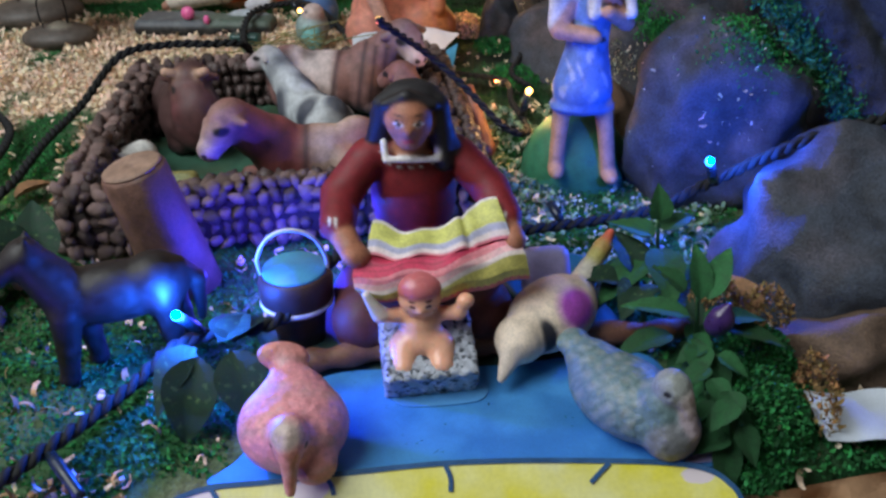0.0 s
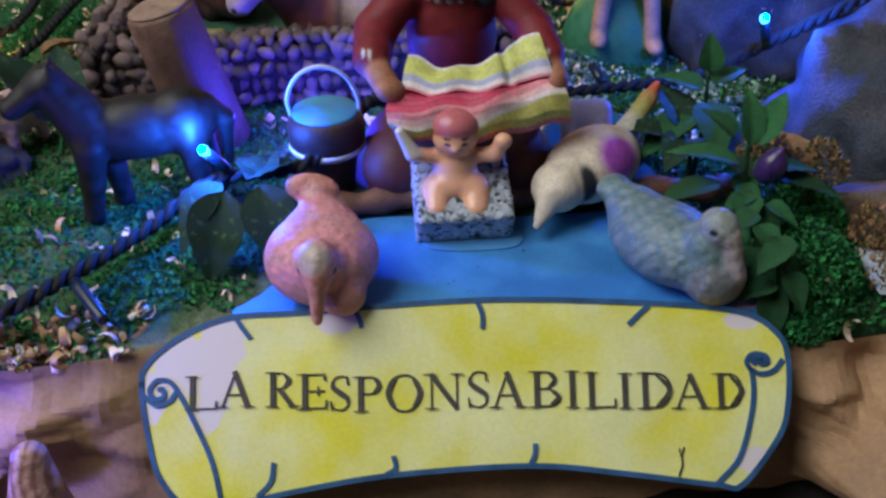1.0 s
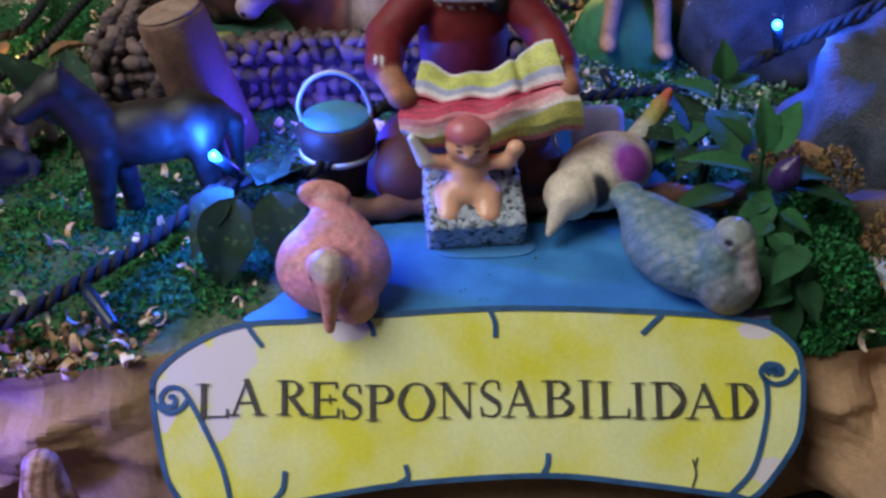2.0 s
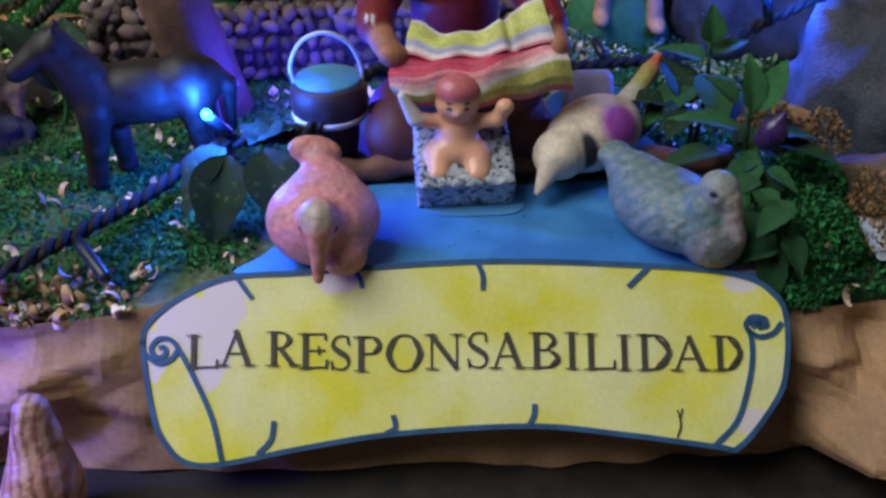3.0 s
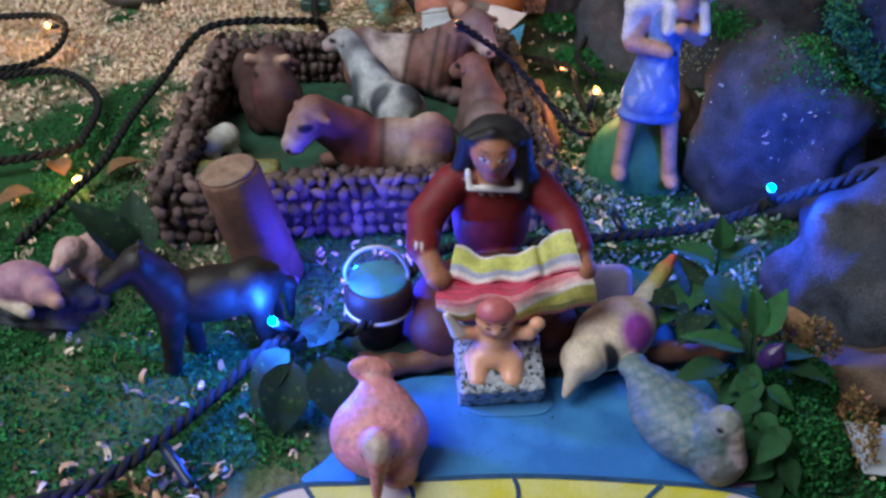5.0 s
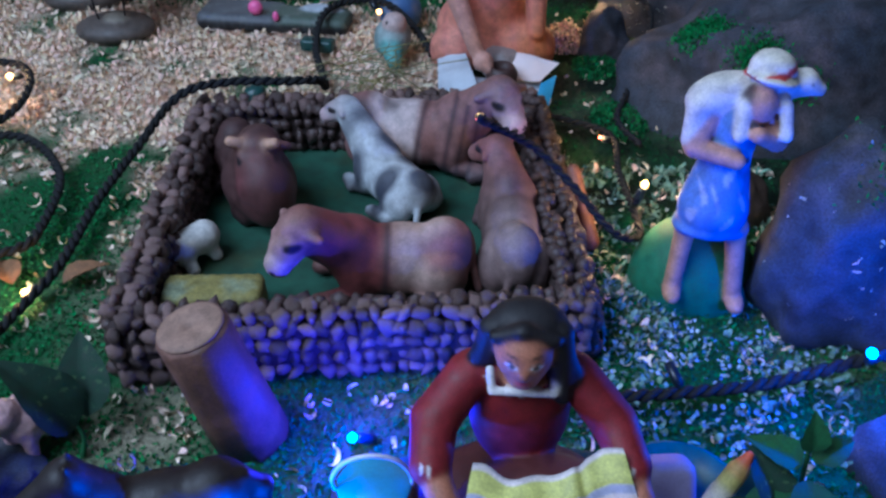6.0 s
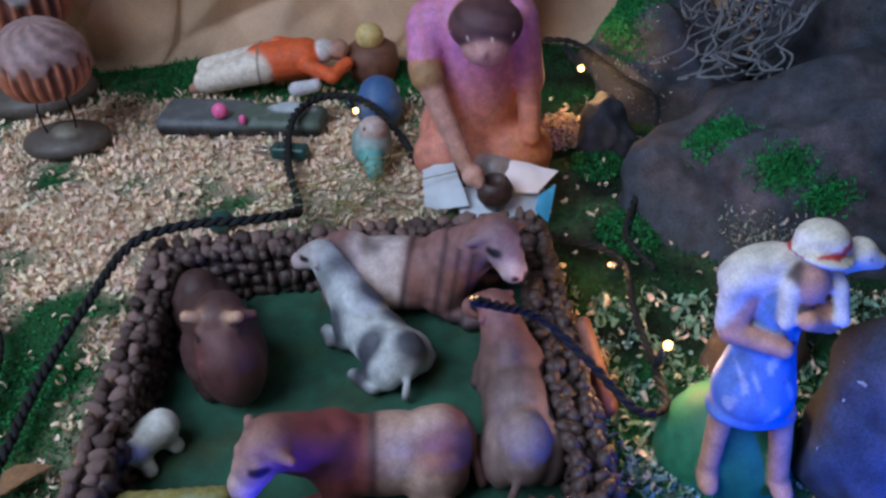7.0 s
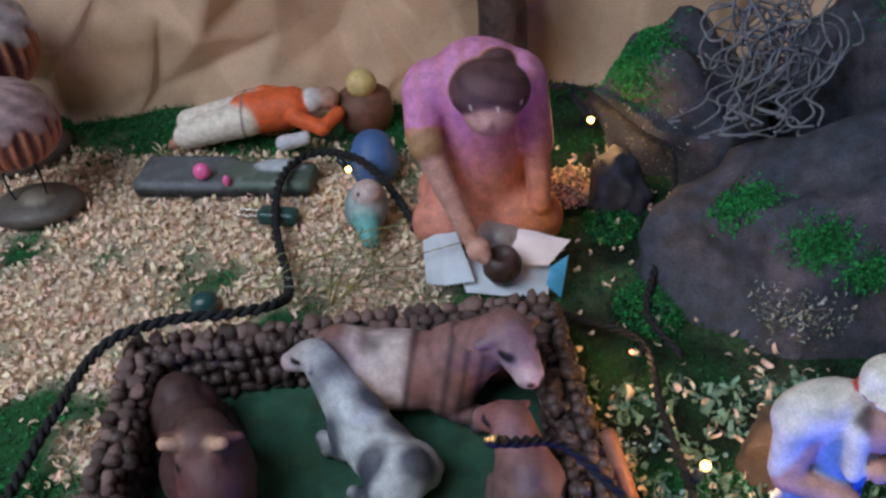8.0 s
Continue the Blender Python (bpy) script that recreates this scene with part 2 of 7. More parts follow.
def lathe(profile, sides=28):
    vs, fs = [], []
    for r, z in profile:
        for k in range(sides):
            a = 2 * math.pi * k / sides
            vs.append((r * math.cos(a), r * math.sin(a), z))
    for i in range(len(profile) - 1):
        for k in range(sides):
            q = (k + 1) % sides
            fs.append((i * sides + k, i * sides + q, (i + 1) * sides + q, (i + 1) * sides + k))
    fs.append(tuple(range(sides))[::-1])
    fs.append(tuple((len(profile) - 1) * sides + k for k in range(sides)))
    return np.array(vs), fs


def waves(x, y, seed=0, f=1.0):
    """Smooth uneven field of about -1 to 1, from sines."""
    g = np.random.RandomState(seed)
    out = 0
    for i in range(9):
        a, k = g.uniform(0, 6.28), f * (1.0 + 0.55 * i)
        out = out + np.sin(k * (x * math.cos(a) + y * math.sin(a)) + g.uniform(0, 6.28)) / (1 + 0.5 * i)
    return out / 3.2


def crumple(x, y, seed, size, height):
    """Faceted creases of handled paper."""
    g = np.random.RandomState(seed)
    out = np.zeros_like(x)
    for i in range(11):
        a, s = g.uniform(0, 6.28), size * g.uniform(0.5, 1.6)
        w = (x * math.cos(a) + y * math.sin(a) + 0.3 * s * np.sin((x * math.sin(a) - y * math.cos(a)) / s * 2.2 + g.uniform(0, 6))) / s + g.uniform(0, 9)
        out += g.uniform(0.3, 1) * np.abs(w % 2 - 1)
    return (out - out.mean()) * height / 3


def grid(nu, nv):
    f = [(j * nu + i, j * nu + i + 1, (j + 1) * nu + i + 1, (j + 1) * nu + i) for j in range(nv - 1) for i in range(nu - 1)]
    u, v = np.meshgrid(np.linspace(0, 1, nu), np.linspace(0, 1, nv))
    return u.ravel(), v.ravel(), f


# sculpting: blended solids, skinned with one mesh


def rotm(rot):
    return np.array(Euler([radians(a) for a in rot]).to_matrix()) if any(rot) else np.eye(3)


def ell(c, r, col, rot=(0, 0, 0), k=0.003):
    c, r, R = np.array(c, float), np.array(r, float) * np.ones(3), rotm(rot)

    def d(p):
        q = (p - c) @ R
        k0, k1 = np.linalg.norm(q / r, axis=-1), np.linalg.norm(q / (r * r), axis=-1)
        return k0 * (k0 - 1) / np.maximum(k1, 1e-9)
    return d, c - r.max(), c + r.max(), col, k


def cap(a, b, ra, rb, col, k=0.003):
    a, b = np.array(a, float), np.array(b, float)

    def d(p):
        ab = b - a
        h = np.clip(((p - a) @ ab) / max(ab @ ab, 1e-12), 0, 1)
        return np.linalg.norm(p - a - h[..., None] * ab, axis=-1) - (ra + (rb - ra) * h)
    m = max(ra, rb)
    return d, np.minimum(a, b) - m, np.maximum(a, b) + m, col, k


def box(c, half, rnd, col, rot=(0, 0, 0), k=0.002):
    c, half, R = np.array(c, float), np.array(half, float), rotm(rot)

    def d(p):
        q = np.abs((p - c) @ R) - (half - rnd)
        return np.linalg.norm(np.maximum(q, 0), axis=-1) + np.minimum(q.max(axis=-1), 0) - rnd
    m = np.linalg.norm(half)
    return d, c - m, c + m, col, k


def sculpt(name, prims, mat, cells=70, paint=None, soft=0.0007, ripple=0.0):
    lo = np.min([q[1] for q in prims], axis=0) - 0.004
    hi = np.max([q[2] for q in prims], axis=0) + 0.004
    h = (hi - lo).max() / cells
    n = np.ceil((hi - lo) / h).astype(int) + 2
    ax = [lo[i] + h * np.arange(n[i]) for i in range(3)]
    P = np.stack(np.meshgrid(*ax, indexing="ij"), -1)
    D = None
    for f, _, _, _, k in prims:
        d = f(P)
        if D is None:
            D = d
        else:
            t = np.clip(0.5 + 0.5 * (D - d) / k, 0, 1)
            D = D + (d - D) * t - k * t * (1 - t)
    if ripple:
        D = D + ripple * np.sin(P[..., 0] * 900 + 2 * np.sin(P[..., 2] * 500)) * np.sin(P[..., 1] * 800 + P[..., 2] * 700)
    S = D < 0
    cs = [S[i:n[0] - 1 + i, j:n[1] - 1 + j, l:n[2] - 1 + l] for i in (0, 1) for j in (0, 1) for l in (0, 1)]
    cnt = sum(c.astype(int) for c in cs)
    act = (cnt > 0) & (cnt < 8)
    idx = -np.ones(act.shape, int)
    idx[act] = np.arange(act.sum())
    I = np.argwhere(act)
    acc, num = np.zeros((len(I), 3)), np.zeros(len(I))
    for a in range(3):
        for o1 in (0, 1):
            for o2 in (0, 1):
                o = [0, 0, 0]
                o[(a + 1) % 3], o[(a + 2) % 3] = o1, o2
                p0 = I + o
                p1 = p0.copy()
                p1[:, a] += 1
                d0, d1 = D[tuple(p0.T)], D[tuple(p1.T)]
                x = (d0 < 0) != (d1 < 0)
                t = np.where(x, d0 / np.where(x, d0 - d1, 1), 0)
                q = p0.astype(float)
                q[:, a] += t
                acc[x] += q[x]
                num[x] += 1
    V = lo + h * acc / num[:, None]
    faces = []
    for a in range(3):
        b, c = (a + 1) % 3, (a + 2) % 3
        s0, s1 = [slice(1, n[i] - 1) for i in range(3)], [slice(1, n[i] - 1) for i in range(3)]
        s0[a], s1[a] = slice(0, n[a] - 1), slice(1, n[a])
        A, B_ = S[tuple(s0)], S[tuple(s1)]
        for flip in (False, True):
            e = np.argwhere((A & ~B_) if not flip else (~A & B_))
            off = np.array([1, 1, 1])
            off[a] = 0
            e = e + off
            quad = []
            for db, dc in ((-1, -1), (0, -1), (0, 0), (-1, 0)):
                q = e.copy()
                q[:, b] += db
                q[:, c] += dc
                quad.append(idx[tuple(q.T)])
            quad = np.stack(quad, 1)
            faces.append(quad[:, ::-1] if flip else quad)
    F = np.concatenate(faces)
    ds = np.stack([q[0](V) for q in prims], 1)
    w = np.exp(-np.clip((ds - ds.min(1, keepdims=True)) / soft, 0, 50))
    w /= w.sum(1, keepdims=True)
    C = w @ np.array([q[3] for q in prims], float)
    if paint:
        C = paint(V, C)
    return mesh_of(name, V, F, mat, True, C)


def tint(C, mask, colour):
    m = np.clip(mask, 0, 1)[:, None]
    return C * (1 - m) + np.array(colour) * m


def spot(V, c, r, soft=0.4):
    d = np.linalg.norm((V - np.array(c)) / np.array(r), axis=1)
    return np.clip((1 - d) / soft + 0.5, 0, 1)


def band(x, lo, hi, s=0.0006):
    return np.clip((x - lo) / s + 0.5, 0, 1) * np.clip((hi - x) / s + 0.5, 0, 1)


# ---- the room and the table ----


def slab(name, lo, hi, mat, **tags):
    (a, b, c), (d, e, f) = lo, hi
    v = [(x, y, z) for z in (c, f) for y in (b, e) for x in (a, d)]
    q = [(0, 2, 3, 1), (4, 5, 7, 6), (0, 1, 5, 4), (2, 6, 7, 3), (0, 4, 6, 2), (1, 3, 7, 5)]
    return thing(name, mesh_of(name, v, q, mat, False), **tags)


slab("floor", (-2.2, -2.2, -0.86), (2.2, 2.2, -0.80), M_WALL, label="plain pale floor of the room", category="floor", kind="structure")
slab("ceiling", (-2.2, -2.2, 1.70), (2.2, 2.2, 1.76), M_WALL, label="plain pale ceiling of the room", category="ceiling", kind="structure")
slab("wall_north", (-2.2, 2.2, -0.80), (2.2, 2.26, 1.70), M_WALL, label="plain pale wall of the room", category="wall", kind="structure")
slab("wall_south", (-2.2, -2.26, -0.80), (2.2, -2.2, 1.70), M_WALL, label="plain pale wall of the room", category="wall", kind="structure")
slab("wall_west", (-2.26, -2.2, -0.80), (-2.2, 2.2, 1.70), M_WALL, label="plain pale wall of the room", category="wall", kind="structure")
slab("wall_east", (2.2, -2.2, -0.80), (2.26, 2.2, 1.70), M_WALL, label="plain pale wall of the room", category="wall", kind="structure")

table = empty("table", (0, 0.66, -0.80), "dark wooden table that carries the display", "table")


def box_mesh(name, lo, hi, mat, bevel=0.0):
    bm = bmesh.new()
    bmesh.ops.create_cube(bm, size=1)
    for v in bm.verts:
        v.co = Vector([(lo[i] + hi[i]) / 2 + v.co[i] * (hi[i] - lo[i]) for i in range(3)])
    if bevel:
        bmesh.ops.bevel(bm, geom=bm.edges[:], offset=bevel, segments=2, affect="EDGES")
    me = bpy.data.meshes.new(name)
    bm.to_mesh(me)
    bm.free()
    me.materials.append(mat)
    return me


part("tabletop", box_mesh("tabletop", (-0.85, -0.60, 0.705), (0.85, 0.60, 0.735), M_DARK, 0.004), table)
for lx in (-0.8, 0.8):
    for ly in (-0.55, 0.55):
        part("leg", box_mesh("leg", (lx - 0.03, ly - 0.03, 0), (lx + 0.03, ly + 0.03, 0.705), M_DARK, 0.004), table)


# ---- the ground of the display ----


def edge(x):
    return 0.298 + 0.09 * x + 0.004 * np.sin(x * 37)


def ground_z(x, y):
    mound = 0.016 * np.exp(-(((x - 0.155) / 0.03) ** 2 + ((y - 0.352) / 0.035) ** 2))
    far = 0.004 * np.clip((y - 0.95) / 0.1, 0, 1)
    left = 0.006 * np.exp(-(((x + 0.19) / 0.05) ** 2 + ((y - 0.37) / 0.05) ** 2))
    return 0.0025 * waves(x, y, 3, 40) + mound + far + left


TAN, GREEN = np.array((0.87, 0.70, 0.53)), np.array((0.022, 0.17, 0.04))


def tan_share(x, y):
    """How much of the ground is plain shavings, the rest dyed green."""
    n = waves(x, y, 11, 34)
    field = np.clip((-0.04 - x) / 0.10, 0, 1) * np.clip((y - 0.60) / 0.12, 0, 1)
    green_belt = np.clip(1 - np.abs((x + 0.40) - 0.25 * (y - 0.62)) / 0.09, 0, 1) * np.clip((0.80 - y) / 0.1, 0, 1)
    back = np.clip((y - 1.03) / 0.04, 0, 1)
    s = 1.05 * field - 0.95 * green_belt - 1.3 * back
    lip = 0.50 * np.clip(1 - (y - edge(x)) / 0.018, 0, 1) * (x < 0)
    behind_log = 0.5 * np.exp(-(((x + 0.22) / 0.05) ** 2 + ((y - 0.48) / 0.03) ** 2))
    tufts = sum(0.9 * np.exp(-(((x - px) / 0.026) ** 2 + ((y - py) / 0.020) ** 2)) for px, py in ((-0.235, 0.872), (-0.405, 0.905), (-0.335, 0.745), (-0.300, 0.690), (-0.375, 0.800), (-0.190, 0.820), (-0.365, 0.690), (-0.410, 0.650), (-0.320, 0.640), (-0.285, 0.755), (-0.445, 0.770), (-0.270, 0.805)))
    return np.clip(s + lip + behind_log - tufts + 0.75 * n * (0.35 + field), 0, 1)


def bed_darkening(x, y):
    """Dark patches between rocks and corral, with the back gap's shadow painted in."""
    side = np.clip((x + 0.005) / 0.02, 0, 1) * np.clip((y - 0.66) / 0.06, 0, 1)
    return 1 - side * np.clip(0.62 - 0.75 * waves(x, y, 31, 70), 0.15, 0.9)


nu, nv = 190, 130
u, v, f = grid(nu, nv)
gx = -0.8 + 1.6 * u
gy = edge(gx) + (1.24 - edge(gx)) * v
gz = ground_z(gx, gy) - 0.03 * (v == 0)
share = tan_share(gx, gy)[:, None]
ground = thing("ground", mesh_of("ground", np.stack([gx, gy, gz], 1), f, M_GROUND, True, ((TAN * share * 0.8 + GREEN * (1 - share) * 0.55) * bed_darkening(gx, gy)[:, None])),
               label="bed of green dyed and plain sawdust", category="ground", kind="structure")

# kraft paper over the front edge
u, v, f = grid(420, 60)
ax_ = -0.8 + 1.6 * u
drop = 0.0655 + 0.0035 * waves(ax_, ax_ * 0, 5, 45)
calm = np.clip((np.abs(ax_ + 0.005) - 0.118) / 0.05, 0.12, 1) * (0.45 + 0.55 * np.clip((ax_ + 0.05) / 0.15, 0, 1))
cr = (crumple(ax_ * 0.55, v * 0.09, 4, 0.042, 0.075) + crumple(ax_, v * 0.07, 14, 0.022, 0.030)) * calm
cr = cr * np.clip(v * 3, 0, 1) * np.clip((1.25 - v) * 3, 0, 1)
tuck = 0.008 * np.clip((0.150 - np.abs(ax_)) / 0.03, 0, 1)
ay = (edge(ax_) + 0.001 + tuck) * (1 - v) + (0.2735 + 0.075 * ax_) * v + cr * 0.85 + 0.004 * v * waves(ax_, v * 0.1, 8, 60)
az = np.maximum(-drop * v ** 1.15 + 0.001 - cr * 0.2, -0.0640)
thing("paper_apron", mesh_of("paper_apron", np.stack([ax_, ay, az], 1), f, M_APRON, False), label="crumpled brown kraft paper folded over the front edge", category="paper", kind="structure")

# kraft paper walls behind
for nm, x0, x1, yb, seed, lean in (("wall_paper_1", -0.85, -0.005, 1.135, 8, 0.10), ("wall_paper_2", -0.03, 0.80, 1.175, 21, 0.06)):
    nu, nv = 19, 12
    u, v, f = grid(nu, nv)
    gk = np.random.RandomState(seed)
    kx, kz = x0 + (x1 - x0) * u, -0.005 + 0.50 * v
    kx = kx + gk.uniform(-0.021, 0.021, len(u)) * (u > 0) * (u < 1)
    kz = kz + gk.uniform(-0.019, 0.019, len(u)) * (v > 0)
    rough = gk.normal(0, 0.0085, len(u)) + crumple(kx, kz, seed, 0.16, 0.085)
    folds = 0.026 * np.sin(kx * 34 + 1.5 * np.sin(kz * 9)) * (0.25 + 0.75 * np.exp(-kz / 0.10))
    ky = yb + lean * kz + rough + folds - 0.03 * np.exp(-kz / 0.03)
    bm = bmesh.new()
    vv = [bm.verts.new(q) for q in np.stack([kx, ky, kz], 1)]
    for q in f:
        q = q if gk.uniform() < 0.5 else q[1:] + q[:1]
        bm.faces.new([vv[i] for i in (q[0], q[1], q[2])])
        bm.faces.new([vv[i] for i in (q[0], q[2], q[3])])
    bmesh.ops.subdivide_edges(bm, edges=bm.edges[:], cuts=7, use_grid_fill=True)
    for q in bm.verts:
        q.co.y += 0.0016 * abs(noise.noise(q.co * 48)) + 0.0050 * abs(noise.noise(q.co * 19 + Vector((seed, 0, 0))))
    me = bpy.data.meshes.new(nm)
    bm.to_mesh(me)
    bm.free()
    me.materials.append(M_KRAFT)
    me.polygons.foreach_set("use_smooth", [True] * len(me.polygons))
    thing(nm, me, label="crumpled brown kraft paper wall behind the display", category="paper wall", kind="structure")

# ---- front: painted scroll sign, blue card, seated figure ----
SU, SV, SN = Vector((0.9990, 0.0354, 0.0265)), Vector((-0.0432, 0.6576, 0.7521)), Vector((0.0092, -0.7525, 0.6585))
SIGN = Matrix((SU, SV, SN)).transposed().to_4x4()
SIGN.translation = (0.003, 0.29, -0.005)


def ribbon(path2, width, z):
    p = np.asarray(path2, float)
    t = np.gradient(p, axis=0)
    t /= np.linalg.norm(t, axis=1, keepdims=True) + 1e-12
    nrm = np.stack([-t[:, 1], t[:, 0]], 1)
    w = np.broadcast_to(np.asarray(width, float), (len(p),))[:, None] / 2
    a, b = p + nrm * w, p - nrm * w
    n = len(p)
    vs = [(*q, z) for q in a] + [(*q, z) for q in b] + [(*q, z - 0.0003) for q in a] + [(*q, z - 0.0003) for q in b]
    fs = []
    for i in range(n - 1):
        fs += [(i, n + i, n + i + 1, i + 1), (i, i + 1, 2 * n + i + 1, 2 * n + i), (n + i, 3 * n + i, 3 * n + i + 1, n + i + 1)]
    return np.array(vs), fs


def path2(pts, per=8):
    return smooth_path([(a, b, 0) for a, b in pts], per)[:, :2]


def closed2(pts, per=8):
    n = len(pts)
    out = []
    for i in range(n):
        a, b, c, d = (np.array(pts[(i + j - 1) % n], float) for j in range(4))
        for s in range(per):
            t = s / per
            out.append(0.5 * (2 * b + (c - a) * t + (2 * a - 5 * b + 4 * c - d) * t * t + (3 * b - a - 3 * c + d) * t ** 3))
    return np.array(out)


OUTLINE = [(-0.138, -0.002), (-0.135, 0.008), (-0.121, 0.0187), (-0.101, 0.026), (-0.070, 0.0275), (0.003, 0.0312), (0.071, 0.0285), (0.109, 0.0241),
           (0.1235, 0.0155), (0.1275, 0.005), (0.1265, -0.013), (0.122, -0.0265), (0.1065, -0.0451), (0.096, -0.045), (0.060, -0.0401), (0.022, -0.0364),
           (-0.033, -0.0391), (-0.070, -0.0444), (-0.1047, -0.0508), (-0.1198, -0.0495), (-0.129, -0.040), (-0.1335, -0.028)]
line = closed2(OUTLINE, 7)


def plate(line2, z0, z1, mat, name):
    n = len(line2)
    vs = [(*p, z0) for p in line2] + [(*p, z1) for p in line2]
    fs = [tuple(range(n))[::-1], tuple(range(n, 2 * n))] + [(i, (i + 1) % n, n + (i + 1) % n, n + i) for i in range(n)]
    return mesh_of(name, vs, fs, mat, False)


sign = thing("scroll_sign", plate(line, -0.0008, 0.0, M_SIGN, "scroll_sign"), m=SIGN,
             label="yellow painted paper scroll with blue outline and black lettering", category="sign")
part("outline", mesh_of("outline", *ribbon(np.vstack([line, line[:2]]), 0.0022, 0.0006), M_INK, False), sign, "blue marker outline")
LINES = [
    [(-0.0985, 0.0252), (-0.096, 0.0215), (-0.0925, 0.0170)], [(-0.049, 0.0275), (-0.047, 0.024), (-0.0463, 0.0205)],
    [(0.0018, 0.0303), (0.0037, 0.025), (0.0036, 0.0193)], [(0.0720, 0.0275), (0.068, 0.024), (0.0635, 0.0197)],
    [(-0.0895, -0.0470), (-0.0840, -0.041), (-0.0828, -0.0334)], [(-0.037, -0.0390), (-0.033, -0.0365), (-0.0338, -0.0315)],
    [(0.0215, -0.0362), (0.0236, -0.032), (0.0240, -0.0275)],
    [(-0.1040, -0.0495), (-0.1085, -0.032), (-0.1165, -0.015), (-0.1225, -0.0045), (-0.1262, 0.0000), (-0.1315, 0.0005), (-0.1345, -0.0035), (-0.1320, -0.0070), (-0.1285, -0.0060), (-0.1290, -0.0030), (-0.1312, -0.0032)],
    [(-0.1370, -0.0055), (-0.1315, -0.0095), (-0.1262, -0.0080), (-0.1235, -0.0045)],
    [(0.0965, -0.0445), (0.1060, -0.034), (0.1120, -0.015), (0.1128, -0.002), (0.1108, 0.0035), (0.1135, 0.0068), (0.1185, 0.0060), (0.1190, 0.0032), (0.1155, 0.0026)],
    [(0.1122, 0.0038), (0.1140, 0.0050), (0.1175, 0.0048)], [(0.1130, 0.0026), (0.1150, 0.0040), (0.1180, 0.0044)],
    [(0.1112, 0.0015), (0.1160, -0.0012), (0.1215, 0.0000), (0.1255, 0.0045)],
]
for pts in LINES:
    part("drawn_line", mesh_of("drawn_line", *ribbon(path2(pts), 0.0020, 0.0008), M_INK, False), sign, "blue marker line")
for pts, w in (([(0.0812, -0.0415), (0.0828, -0.037), (0.0826, -0.034)], 0.0007), ([(0.0826, -0.034), (0.0818, -0.0305)], 0.0006), ([(0.0826, -0.034), (0.0838, -0.0300)], 0.0006)):
    part("pen_mark", mesh_of("pen_mark", *ribbon(path2(pts), w, 0.0006), M_TEXT, False), sign, "thin black pen mark")

# printed capitals: character, left, right, foot and head in millimetres on the sheet
LETTERS = [("L", -119.9, -106.5, -11.7, 2.1), ("A", -105.6, -91.7, -10.8, 3.6), ("R", -86.3, -73.7, -11, 3.1), ("E", -73, -60.8, -12.3, 2.2), ("S", -59.9, -51.2, -13.2, 1.3), ("P", -50.1, -38.2, -13.6, 0.7), ("O", -36.8, -21.5, -14.2, 1.4), ("N", -19.8, -5.5, -13, 1.2), ("S", -3.4, 5.7, -13, 2.1), ("A", 6.8, 20, -12.9, 1.3), ("B", 22, 35.2, -13.1, 1.5), ("I", 36.5, 42.7, -13.5, 1.4), ("L", 44.3, 57.2, -13.9, 0.8), ("I", 57.6, 64.3, -14.2, 0.1), ("D", 65.6, 80.3, -14.4, 0.2), ("A", 80.7, 94.8, -14.6, -0.9), ("D", 96.7, 108.9, -14.8, -0.7)]
STEMS = {  # thick strokes: points in the letter's own box, widths in stem widths
    "L": [([(0.24, 0), (0.24, 1)], 1), ([(0.96, 0.0), (0.985, 0.26)], 0.35)], "A": [([(0.46, 1.02), (0.86, 0)], 1)],
    "R": [([(0.24, 0), (0.24, 1)], 1), ([(0.58, 0.97), (0.76, 0.76), (0.58, 0.54)], 0.9), ([(0.46, 0.5), (0.90, 0.0)], 0.95)],
    "E": [([(0.24, 0), (0.24, 1)], 1), ([(0.94, 0.0), (0.985, 0.26)], 0.4), ([(0.90, 1.0), (0.92, 0.80)], 0.4), ([(0.70, 0.64), (0.70, 0.38)], 0.35)],
    "S": [([(0.13, 0.84), (0.18, 0.66), (0.50, 0.51), (0.82, 0.37), (0.88, 0.17)], 1.1), ([(0.84, 0.97), (0.88, 0.72)], 0.35), ([(0.08, 0.28), (0.12, 0.02)], 0.35)],
    "P": [([(0.26, 0), (0.26, 1)], 1), ([(0.70, 0.96), (0.90, 0.74), (0.68, 0.51)], 0.9)], "O": [([(0.30, 0.95), (0.075, 0.5), (0.30, 0.05)], 1.05), ([(0.70, 0.95), (0.925, 0.5), (0.70, 0.05)], 1.05)],
    "N": [([(0.12, 1.0), (0.86, 0.0)], 1)], "B": [([(0.24, 0), (0.24, 1)], 1), ([(0.58, 0.97), (0.80, 0.76), (0.58, 0.54)], 0.8), ([(0.62, 0.52), (0.90, 0.27), (0.62, 0.03)], 0.95)],
    "I": [([(0.5, 0), (0.5, 1)], 1)], "D": [([(0.24, 0), (0.24, 1)], 1), ([(0.52, 0.97), (0.92, 0.50), (0.52, 0.03)], 1)]}
SERIFS = {"L": [(0.22, 1), (0.22, 0)], "A": [(0.09, 0), (0.88, 0)], "R": [(0.20, 1), (0.22, 0), (0.94, 0)], "E": [(0.20, 1), (0.20, 0)], "P": [(0.22, 1), (0.26, 0)], "N": [(0.10, 1), (0.13, 0), (0.87, 1)],
          "B": [(0.20, 1), (0.20, 0)], "I": [(0.5, 1), (0.5, 0)], "D": [(0.20, 1), (0.20, 0)]}
